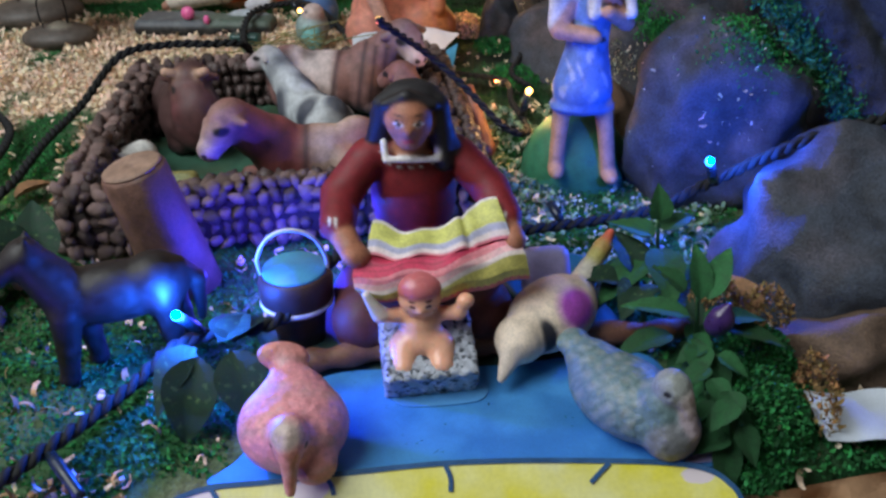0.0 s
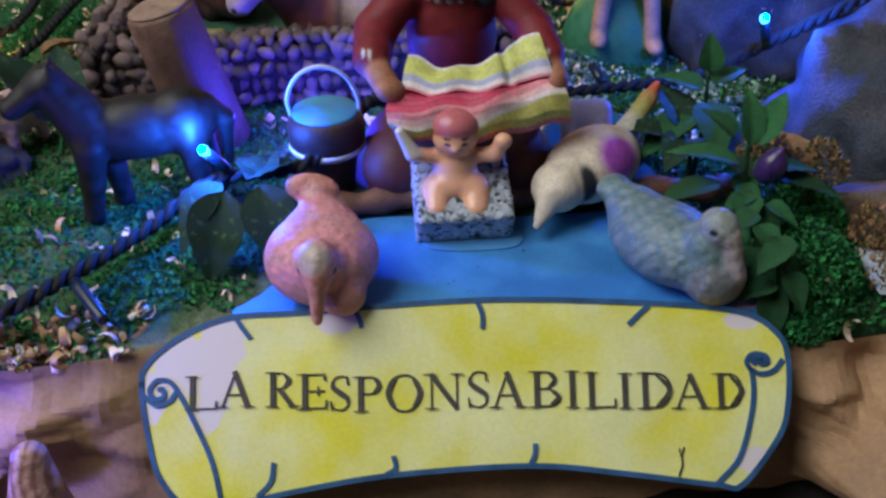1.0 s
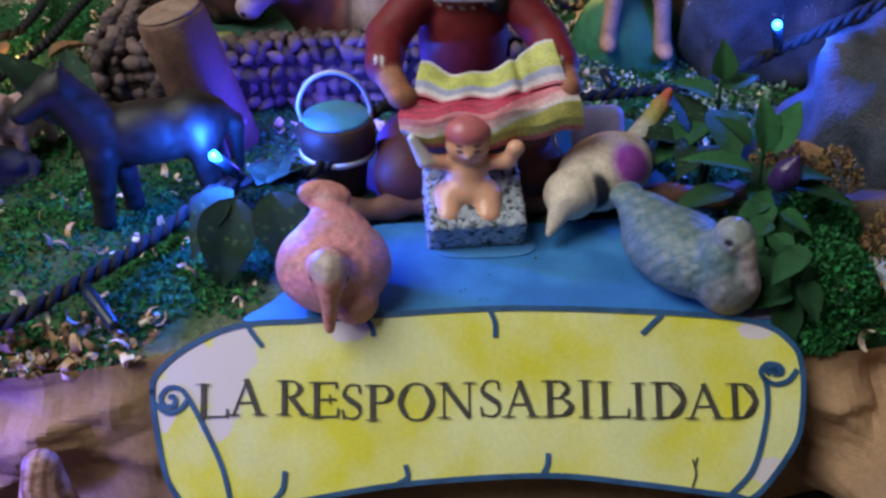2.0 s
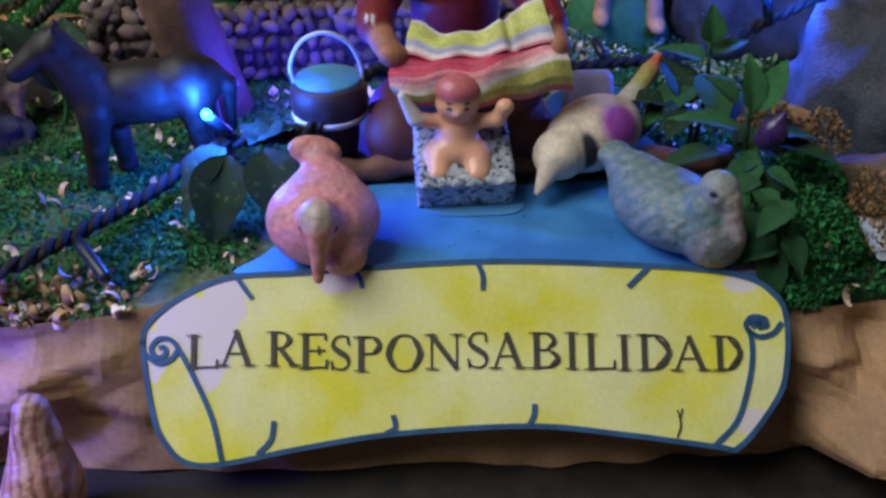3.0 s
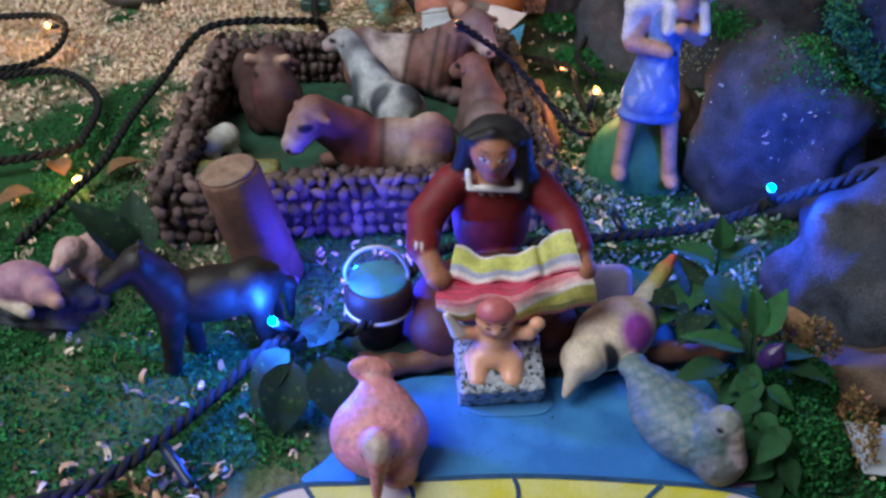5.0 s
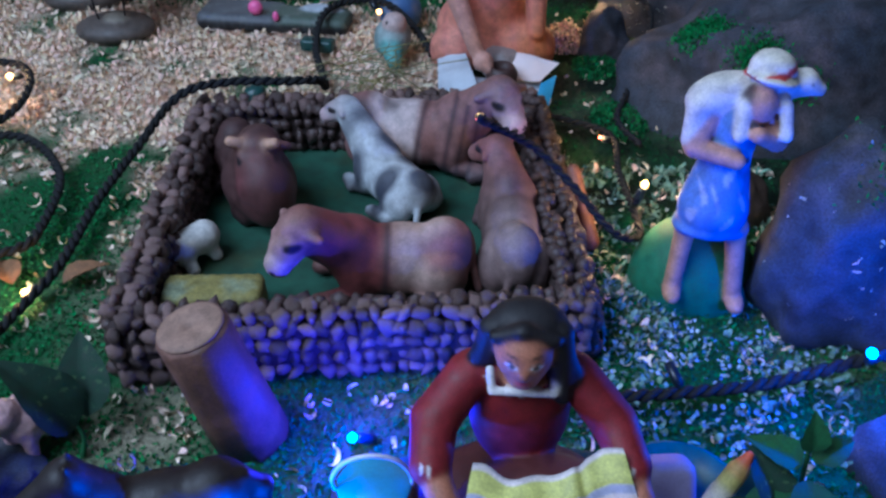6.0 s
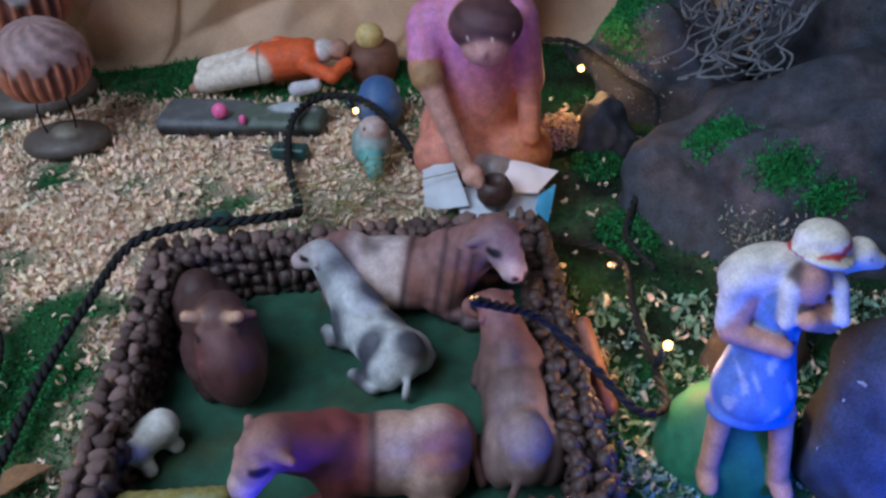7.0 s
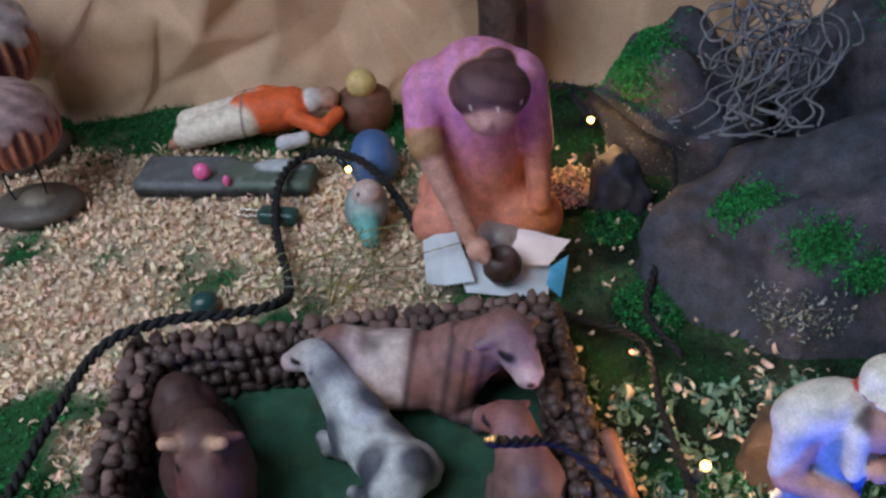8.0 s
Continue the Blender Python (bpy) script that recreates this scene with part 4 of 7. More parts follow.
GW = (0.76, 0.63, 0.50)
goose = [ell((0, 0.004, 0.0195), (0.0195, 0.0290, 0.0175), GW), ell((0, -0.022, 0.018), (0.0125, 0.014, 0.0125), GW), cap((0.002, -0.030, 0.017), (0.005, -0.043, 0.008), 0.0070, 0.0022, (0.62, 0.52, 0.44)),
         cap((0, 0.026, 0.022), (-0.004, 0.042, 0.027), 0.0080, 0.0058, (0.62, 0.58, 0.50)), cap((-0.004, 0.042, 0.027), (-0.003, 0.052, 0.036), 0.0052, 0.0050, (0.40, 0.36, 0.10), 0.001),
         cap((-0.003, 0.052, 0.036), (-0.002, 0.057, 0.043), 0.0046, 0.0022, (0.55, 0.10, 0.05), 0.001), cap((0.012, -0.002, 0.02), (0.020, -0.008, 0.018), 0.005, 0.004, GW)]
thing("goose_figurine", sculpt("goose_figurine", goose, M_GLOSS, 95, goose_paint), (0.0555, 0.399, 0.0135), -42, label="cream clay goose with violet wing beside the crib", category="bird figurine", group="birds by the pond")

# bird on the lower board
shell = [ell((0, 0, 0.022), (0.015, 0.02, 0.022), (0.48, 0.24, 0.22)), cap((0, 0.006, 0.035), (0, 0.012, 0.055), 0.012, 0.007, (0.55, 0.32, 0.30)), ell((-0.016, -0.022, 0.024), (0.009, 0.010, 0.009), (0.30, 0.48, 0.60)), cap((-0.006, -0.012, 0.026), (-0.016, -0.022, 0.024), 0.010, 0.008, (0.5, 0.28, 0.26))]


def rib_paint(V, C):
    x, y, z = V.T
    return tint(C, 0.8 * np.clip(np.sin(x * 1500 + 4 * np.sin(z * 150)) * 2, 0, 1) * (z > 0.024), (0.20, 0.07, 0.06))


thing("ribbed_bird_figurine", sculpt("ribbed_bird_figurine", shell, M_FEATHER, 60, rib_paint), (-0.163, 0.232, -0.0655), 10, label="pink ribbed clay bird on the lower board", category="bird figurine")
# ---- beside the pond: horse, log, small animals, plants ----
HB = (0.014, 0.009, 0.009)
horse = [ell((0, 0, 0.052), (0.036, 0.0160, 0.0185), HB), cap((-0.024, 0, 0.056), (-0.040, 0, 0.082), 0.0155, 0.0105, HB), cap((-0.040, 0, 0.084), (-0.060, -0.002, 0.072), 0.0095, 0.0062, HB),
         cap((-0.038, 0.004, 0.088), (-0.037, 0.004, 0.096), 0.003, 0.0012, HB), cap((-0.038, -0.004, 0.088), (-0.037, -0.004, 0.096), 0.003, 0.0012, HB), ell((0.024, 0, 0.054), (0.019, 0.0160, 0.0190), HB),
         cap((0.038, 0.0, 0.062), (0.047, 0.002, 0.050), 0.0052, 0.0048, HB), cap((0.047, 0.002, 0.050), (0.046, 0.003, 0.022), 0.0050, 0.0025, HB)]
for lx, ly, dx in ((-0.026, -0.008, -0.006), (-0.020, 0.008, 0.004), (0.026, -0.008, 0.004), (0.030, 0.008, 0.008)):
    horse += [cap((lx, ly, 0.047), (lx + dx * 0.5, ly, 0.025), 0.0095, 0.0066, HB), cap((lx + dx * 0.5, ly, 0.025), (lx + dx, ly, 0.005), 0.0064, 0.0056, HB), ell((lx + dx - 0.001, ly, 0.003), (0.0056, 0.0050, 0.0035), HB)]
thing("horse_figurine", sculpt("horse_figurine", horse, M_CLAY, 100), m=pose(-0.162, 0.400, 0.006, 0, 0, 18) @ Matrix.Diagonal((0.88, 0.95, 0.86, 1)), label="dark brown carved horse standing on green sawdust", category="horse figurine")

log = empty("log", (-0.152, 0.483, 0.0), "leaning brown log stump with pale cut top", "log")
lvs, lfs = lathe([(0.0001, 0), (0.0205, 0), (0.0198, 0.03), (0.0190, 0.06), (0.0186, 0.082), (0.0172, 0.084), (0.0001, 0.084)], 30)
lvs = np.array(lvs)
lvs[:, 0] += 0.0008 * np.sin(np.arctan2(lvs[:, 1], lvs[:, 0]) * 7)
lean = np.array((Vector((-0.018, -0.006, 0.084)).to_track_quat("Z", "Y")).to_matrix())
part("trunk", mesh_of("trunk", lvs @ lean.T, lfs, M_LOG), log)
tv, tf = lathe([(0.0001, 0.0842), (0.0168, 0.0842), (0.0170, 0.0852), (0.0152, 0.0860), (0.0030, 0.0858), (0.0022, 0.0850), (0.0001, 0.0850)], 30)
part("cut_top", mesh_of("cut_top", np.array(tv) @ lean.T, tf, M_LOGTOP), log, "pale cut end of the log")


def rock_mesh(name, r, seed, mat, jag=0.22, sub=4):
    bm = bmesh.new()
    bmesh.ops.create_icosphere(bm, subdivisions=sub, radius=1)
    g = np.random.RandomState(seed)
    cuts = [(Vector(g.normal(size=3)).normalized(), g.uniform(0.66, 0.92)) for _ in range(14)]
    for v in bm.verts:
        p = v.co.copy()
        for n_, d in cuts:
            e = p.dot(n_) - d
            if e > 0:
                p -= n_ * e * 0.85
        w = noise.noise(v.co * 2.2 + Vector((seed, 0, 0))) * jag + noise.noise(v.co * 7 + Vector((0, seed, 0))) * jag * 0.22
        p *= 1 + w
        v.co = Vector((p.x * r[0], p.y * r[1], p.z * r[2]))
    me = bpy.data.meshes.new(name)
    bm.to_mesh(me)
    bm.free()
    me.materials.append(mat)
    me.polygons.foreach_set("use_smooth", [True] * len(me.polygons))
    return me


ROCKS = [  # place, radii, seed, material, label
    ((0.195, 0.870, 0.020), (0.135, 0.095, 0.100), 2, M_ROCK, "large dark grey painted rock with moss patches"),
    ((0.192, 0.610, 0.040), (0.062, 0.052, 0.085), 5, M_ROCK, "dark upright painted rock beside the shepherd"),
    ((0.240, 0.475, 0.020), (0.072, 0.066, 0.075), 9, M_ROCK, "grey rounded painted rock at the pond"),
    ((0.220, 0.398, 0.008), (0.055, 0.030, 0.028), 12, M_ROCKB, "low brown rock below the grey rock"),
    ((0.120, 1.050, 0.030), (0.075, 0.090, 0.085), 15, M_ROCK, "grey painted rock with bright green moss"),
    ((0.300, 1.060, 0.050), (0.100, 0.080, 0.130), 18, M_ROCK, "tall dark painted rock at the back"),
    ((0.350, 0.680, 0.050), (0.100, 0.110, 0.140), 22, M_ROCK, "dark tall painted rock with moss strip"),
    ((0.128, 0.706, 0.006), (0.034, 0.030, 0.040), 41, M_ROCKB, "small brown rock behind the shepherd"),
    ((0.062, 0.965, 0.012), (0.026, 0.030, 0.035), 25, M_ROCK, "small dark rock behind the kneeling figure"),
]
for at, r, seed, mat, label in ROCKS:
    thing("rock", rock_mesh("rock", r, seed, mat), at, label=label, category="rock", group="painted rocks")


def leaf_mesh(name, length, width, mat, cup=0.25, droop=0.35, point=1.0):
    u, v, f = grid(13, 9)
    s, w = u, (v - 0.5) * 2
    prof = np.sin(np.pi * np.clip(s, 0.0, 1) ** (0.75 * point)) ** 0.9
    prof = np.maximum(prof, 0.02)
    x = w * prof * width / 2
    y = s * length
    z = np.abs(w) * prof * width * cup * 0.5 - droop * length * s * s + 0.02 * width * np.sin(s * 28) * np.abs(w)
    top = np.stack([x, y, z], 1)
    n = len(top)
    vs = np.concatenate([top, top - np.array((0, 0, 0.0004))])
    return mesh_of(name, vs, list(f) + [tuple(i + n for i in q[::-1]) for q in f], mat)


LEAF_A, LEAF_B, LEAF_C = leaf_mesh("leaf", 0.034, 0.017, M_LEAF), leaf_mesh("leaf", 0.024, 0.017, M_LEAF, 0.3, 0.2, 0.8), leaf_mesh("leaf", 0.070, 0.046, M_LEAFD, 0.35, 0.45)


def plant(at, leaves, label, height=0.05, bud=None):
    ob = empty("plastic_plant", at, label, "plant", "plastic plants")
    stem = smooth_path([(0, 0, 0), (0.002, 0.003, height * 0.5), (0.0, 0.004, height)], 6)
    part("stem", mesh_of("stem", *tube(stem, np.linspace(0.0016, 0.0009, len(stem)), 6), M_LEAF), ob)
    for (px, py, pz), (rx, ry, rz), s, me in leaves:
        part("leaf", me, ob, m=Matrix.LocRotScale((px, py, pz), Euler((radians(rx), radians(ry), radians(rz))), (s, s, s)))
    if bud:
        part("bud", sculpt("bud", [ell((0, 0, 0), (0.0062, 0.0058, 0.0085), (1, 1, 1), (20, 25, 0)), cap((0, 0, 0.004), (0.003, -0.001, 0.010), 0.004, 0.0015, (1, 1, 1))], M_BUD, 26), ob, "dark purple bud", pose(*bud))
    return ob


plant((0.122, 0.372, 0.010), [((0, 0, 0.050), (70, 10, 15), 0.75, LEAF_A), ((0.004, 0, 0.050), (55, 0, -35), 0.8, LEAF_A), ((0.002, -0.004, 0.040), (10, 0, -75), 0.95, LEAF_A), ((0.012, -0.004, 0.036), (5, 0, -100), 0.85, LEAF_A),
      ((-0.004, -0.002, 0.042), (20, 0, 75), 0.9, LEAF_A), ((-0.006, 0.004, 0.052), (40, 0, 60), 0.8, LEAF_B), ((0, -0.008, 0.030), (-10, 0, 170), 0.8, LEAF_B), ((0.006, -0.010, 0.026), (-25, 0, 200), 0.8, LEAF_B),
      ((-0.002, -0.010, 0.018), (-35, 0, 165), 0.8, LEAF_B), ((0.004, -0.012, 0.012), (-30, 0, 190), 0.7, LEAF_B), ((-0.010, 0, 0.03), (10, 0, 110), 0.9, LEAF_A)],
      "green plastic plant with pointed leaves and purple bud", 0.05, (0.008, -0.008, 0.043))
plant((0.117, 0.440, 0.005), [((0, 0, 0.060), (80, 0, 10), 0.8, LEAF_B), ((0.002, -0.002, 0.055), (20, 0, -60), 0.9, LEAF_B), ((-0.002, 0, 0.050), (15, 0, 60), 1.1, LEAF_B), ((0, -0.004, 0.045), (5, 0, 180), 1.2, LEAF_A), ((-0.004, -0.004, 0.040), (0, 0, 130), 1.2, LEAF_A),
      ((0.006, -0.004, 0.035), (-5, 0, 220), 1.2, LEAF_A), ((0, 0, 0.03), (0, 0, 90), 1.3, LEAF_A)], "green plastic plant with rounded leaves", 0.06)
plant((0.108, 0.420, 0.008), [((0, 0, 0.030), (20, 0, 150), 0.45, LEAF_C), ((0.01, 0, 0.03), (15, 0, 200), 0.5, LEAF_C), ((0, 0.006, 0.03), (50, 0, 30), 0.45, LEAF_C), ((0.02, -0.006, 0.025), (0, 0, 230), 0.5, LEAF_C), ((-0.01, 0.0, 0.03), (30, 0, 90), 0.4, LEAF_C)],
      "dark green broad plastic leaves behind the pond", 0.03)
plant((-0.100, 0.366, 0.006), [((0.004, -0.002, 0.034), (-34, 14, 196), 0.54, LEAF_C), ((-0.012, -0.004, 0.032), (-42, -10, 176), 0.58, LEAF_C), ((-0.016, 0.006, 0.030), (-20, 0, 140), 0.5, LEAF_C), ((0.002, 0.010, 0.030), (15, 0, 20), 0.45, LEAF_C), ((-0.006, 0.010, 0.03), (20, 0, -40), 0.4, LEAF_C)],
      "dark veined plastic leaves beside the pink hen", 0.030)
plant((-0.236, 0.460, 0.002), [((0, 0, 0.02), (75, 0, 80), 0.7, LEAF_C), ((0.004, 0.01, 0.02), (60, 0, 20), 0.6, LEAF_C)], "dark green plastic leaf standing in sawdust", 0.022)

# small pink sheep and pig on a stone at the side
thing("rock", rock_mesh("rock", (0.042, 0.030, 0.014), 31, M_ROCK), (-0.285, 0.440, 0.004), label="flat dark stone under the small animals", category="rock", group="painted rocks")
PS = (0.56, 0.36, 0.36)
sheep = [ell((0, 0, 0.020), (0.0135, 0.018, 0.0125), PS), ell((-0.002, -0.014, 0.030), (0.009, 0.010, 0.009), PS), cap((-0.002, -0.020, 0.029), (-0.003, -0.027, 0.025), 0.006, 0.004, (0.62, 0.40, 0.36))] + [cap((sx * 0.007, sy * 0.010, 0.014), (sx * 0.007, sy * 0.011, 0.003), 0.004, 0.0035, PS) for sx in (-1, 1) for sy in (-1, 1)]
thing("pink_sheep_figurine", sculpt("pink_sheep_figurine", sheep, M_FEATHER, 50), (-0.262, 0.468, 0.004), -20, label="small pale pink clay sheep", category="sheep figurine")
pig = [ell((0, 0, 0.014), (0.019, 0.014, 0.013), (0.42, 0.22, 0.30)), ell((0.016, -0.008, 0.014), (0.010, 0.009, 0.009), (0.48, 0.26, 0.30)), cap((0.022, -0.012, 0.013), (0.027, -0.015, 0.012), 0.005, 0.0045, (0.55, 0.30, 0.25)), cap((-0.006, -0.010, 0.006), (0.008, -0.016, 0.004), 0.005, 0.004, (0.6, 0.5, 0.4))]
thing("pig_figurine", sculpt("pig_figurine", pig, M_CLAY, 45), (-0.288, 0.428, 0.016), 0, label="small violet pink clay pig lying on a stone", category="pig figurine")
news = np.stack([*(lambda q: (q[0], q[1]))(grid(24, 16)[:2])], 1)
nx, ny = 0.175 + 0.10 * news[:, 0], 0.328 + 0.034 * news[:, 1]
nz = 0.014 + 0.004 * waves(nx, ny, 9, 70)
nvs = np.stack([nx, ny, nz], 1)
nf = grid(24, 16)[2]
thing("newspaper_scrap", mesh_of("newspaper_scrap", np.concatenate([nvs, nvs - (0, 0, 0.0005)]), nf + [tuple(i + len(nvs) for i in q[::-1]) for q in nf], M_PAPER), label="pale torn newspaper scrap under the rock", category="paper")

# ---- the corral ----
corral = empty("corral", (-0.11, 0.65, 0.0), "low brown corral wall of small clay stones", "corral")
O = np.array((-0.11, 0.65, 0.0))
FL, FR, BR, BLc = np.array((-0.232, 0.523)), np.array((0.024, 0.558)), np.array((-0.006, 0.797)), np.array((-0.252, 0.762))
SIDES = [("front", FL, FR, 0.044), ("right", FR, BR, 0.042), ("back", BR, BLc, 0.046), ("left", BLc, FL, 0.048)]
stones = []
for i in range(6):
    bm = bmesh.new()
    bmesh.ops.create_icosphere(bm, subdivisions=1, radius=1)
    g = np.random.RandomState(60 + i)
    for v in bm.verts:
        v.co *= 1.05 + 0.75 * noise.noise(v.co * 1.7 + Vector((i * 7.3, 0, 0)))
    me = bpy.data.meshes.new("stone")
    bm.to_mesh(me)
    bm.free()
    me.materials.append(M_STONE)
    me.polygons.foreach_set("use_smooth", [True] * len(me.polygons))
    stones.append(me)
rng = random.Random(5)
rest = []
walls = {}
for nm, a, b, top in SIDES:
    path = [(*(a + (b - a) * s - O[:2]), 0.0) for s in np.linspace(-0.02, 1.02, 20)]
    vs, fs = tube(np.array(path) + (0, 0, top * 0.5 - 0.002), 1.0, 12)
    ctr = np.repeat(np.array(path) + (0, 0, top * 0.5 - 0.002), 12, axis=0)
    d = vs - ctr
    vs = ctr + np.stack([d[:, 0] * 0.0095, d[:, 1] * 0.0095, d[:, 2] * (top * 0.5 - 0.002)], 1)
    walls[nm] = part("wall", mesh_of("wall", vs, fs, M_CORE), corral, "dark clay wall core")
for nm, a, b, top in SIDES:
    L = np.linalg.norm(b - a)
    t = (b - a) / L
    nrm = np.array((t[1], -t[0]))
    rows = []
    cols = int(L / 0.0084)
    for r in range(4):
        rows.append((0.0085, 0.006 + r * 0.0100, 1))
        rows.append((-0.0085, 0.010 + r * 0.0100, 0))
    rows.append((0.0045, top - 0.002, 1))
    rows.append((-0.0045, top - 0.003, 1))
    for off, z, near in rows:
        for c in range(cols + 1):
            s = (c + 0.5 * (int(z * 1000) % 2) + rng.uniform(-0.2, 0.2)) / cols
            p = a + (b - a) * s + nrm * (off + rng.uniform(-0.0012, 0.0012))
            at = (*(p - O[:2]), z + rng.uniform(-0.0012, 0.0012))
            size = [0.0049 * rng.uniform(0.7, 1.35) for _ in range(3)]
            if abs(off) < 0.006:
                size[2] *= 0.9
            m = Matrix.LocRotScale(at, Euler([rng.uniform(-0.5, 0.5) for _ in range(3)]), size)
            own = (nm == "front" and near) or (nm in ("left", "back") and abs(off) < 0.006)
            (rest if not own else walls.setdefault("own_" + nm, [])).append((rng.randrange(6), m, nm))

# ---- animals in the corral ----
BRN = (0.19, 0.085, 0.070)


def beast(l, w, h, col, head, hdir, hs, hcol, muzzle, horns=False):
    """An animal lying with folded legs, facing +x; head: the skull's place, hdir: where the face points, hs: the skull's size."""
    head, d = np.array(head, float), np.array(hdir, float) / np.linalg.norm(hdir)
    side = np.cross(d, (0, 0, 1.0))
    side /= np.linalg.norm(side)
    up = np.cross(side, d)
    p = [ell((-0.04 * l, 0, 0.44 * h), (0.38 * l, 0.42 * w, 0.44 * h), col), ell((-0.29 * l, 0, 0.54 * h), (0.17 * l, 0.34 * w, 0.42 * h), col), ell((0.19 * l, 0, 0.58 * h), (0.15 * l, 0.32 * w, 0.44 * h), col)]
    for s in (-1, 1):
        p += [ell((-0.25 * l, s * 0.26 * w, 0.36 * h), (0.16 * l, 0.25 * w, 0.36 * h), col, (0, -18, 0)), ell((0.19 * l, s * 0.20 * w, 0.42 * h), (0.11 * l, 0.24 * w, 0.42 * h), col, (0, 14, 0)),
              cap((0.22 * l, s * 0.30 * w, 0.15 * h), (0.40 * l, s * 0.34 * w, 0.10 * h), 0.13 * w, 0.10 * w, col, 0.002), cap((0.40 * l, s * 0.34 * w, 0.10 * h), (0.30 * l, s * 0.42 * w, 0.08 * h), 0.10 * w, 0.085 * w, col, 0.002),
              cap((-0.26 * l, s * 0.44 * w, 0.17 * h), (-0.08 * l, s * 0.52 * w, 0.10 * h), 0.15 * w, 0.10 * w, col, 0.002)]
    nk = head - d * 0.25 * hs - up * 0.1 * hs
    p += [cap((0.20 * l, 0, 0.62 * h), tuple(nk), 0.36 * w, 0.88 * hs, col, 0.006), cap((-0.42 * l, 0.05 * w, 0.60 * h), (-0.47 * l, 0.22 * w, 0.12 * h), 0.045 * w, 0.06 * w, col, 0.002),
          cap(tuple(head), tuple(head + d * 0.6 * hs), 0.80 * hs, 0.66 * hs, hcol, 0.003), cap(tuple(head + d * 0.75 * hs - up * 0.10 * hs), tuple(head + d * 1.30 * hs - up * 0.16 * hs), 0.60 * hs, 0.54 * hs, muzzle, 0.003),
          ell(tuple(head + up * 0.35 * hs - d * 0.05 * hs), (0.5 * hs, 0.5 * hs, 0.45 * hs), hcol)]
    for s in (-1, 1):
        a = head + side * s * 0.55 * hs + up * 0.25 * hs - d * 0.15 * hs
        p.append(cap(tuple(a), tuple(a + side * s * 0.62 * hs - up * 0.22 * hs - d * 0.10 * hs), 0.28 * hs, 0.17 * hs, hcol, 0.0015))
        p.append(ell(tuple(head + d * 0.45 * hs + side * s * 0.45 * hs + up * 0.38 * hs), (0.22 * hs, 0.22 * hs, 0.20 * hs), hcol))
        if horns:
            b = head + side * s * 0.45 * hs + up * 0.60 * hs
            p.append(cap(tuple(b), tuple(b + side * s * 0.42 * hs + up * 0.22 * hs), 0.23 * hs, 0.21 * hs, (0.52, 0.32, 0.22), 0.0008))

    def face(V, C):
        for s in (-1, 1):
            e = head + d * 0.55 * hs + side * s * 0.58 * hs + up * 0.32 * hs
            C = tint(C, spot(V, e, (0.36 * hs, 0.36 * hs, 0.20 * hs)), (0.015, 0.012, 0.015))
            C = tint(C, spot(V, head + d * 1.78 * hs + side * s * 0.24 * hs, (0.15 * hs,) * 3), (0.03, 0.02, 0.02))
        C = tint(C, 0.9 * spot(V, head + d * 1.70 * hs - up * 0.50 * hs, (0.62 * hs, 0.62 * hs, 0.13 * hs), 0.6), (0.05, 0.03, 0.035))
        # Dark wash: ground shade painted onto legs and underside, plus random mottling.
        shade_and_mottle = np.clip((0.011 - V[:, 2]) / 0.006, 0, 1) * 0.7 + 0.25 * np.clip(waves(V[:, 0] + V[:, 2], V[:, 1], 4, 160), 0, 1)
        return tint(C, shade_and_mottle, (0.03, 0.02, 0.022))
    return p, face


def cow_paint(V, C):
    x, y, z = V.T
    C = tint(C, 0.9 * band(x, -0.036, -0.002, 0.012) * np.clip(z / 0.03, 0.2, 1), (0.50, 0.36, 0.30))
    C = tint(C, 0.8 * band(x, 0.004, 0.040, 0.010), (0.20, 0.045, 0.045))
    C = tint(C, 0.7 * spot(V, (-0.030, 0.016, 0.040), (0.012, 0.012, 0.014), 0.8), (0.24, 0.06, 0.05))
    C = tint(C, 0.8 * band(x + 0.1 * z, 0.004, 0.008, 0.003), (0.05, 0.025, 0.03))
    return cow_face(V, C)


cow, cow_face = beast(0.114, 0.052, 0.053, BRN, (0.052, 0.022, 0.062), (0.60, 0.46, -0.58), 0.0158, (0.30, 0.17, 0.16), (0.52, 0.38, 0.38))
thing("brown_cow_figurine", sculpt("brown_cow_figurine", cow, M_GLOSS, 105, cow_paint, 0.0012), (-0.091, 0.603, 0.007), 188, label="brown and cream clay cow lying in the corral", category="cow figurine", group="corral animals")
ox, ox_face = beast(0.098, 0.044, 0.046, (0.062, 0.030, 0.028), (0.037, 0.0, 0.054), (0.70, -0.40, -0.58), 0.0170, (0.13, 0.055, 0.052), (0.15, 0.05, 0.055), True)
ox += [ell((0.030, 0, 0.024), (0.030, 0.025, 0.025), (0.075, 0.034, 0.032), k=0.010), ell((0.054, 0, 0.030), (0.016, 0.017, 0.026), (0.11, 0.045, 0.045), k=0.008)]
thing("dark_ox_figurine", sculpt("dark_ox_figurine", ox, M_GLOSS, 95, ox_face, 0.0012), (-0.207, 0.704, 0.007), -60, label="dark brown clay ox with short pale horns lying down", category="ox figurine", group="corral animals")


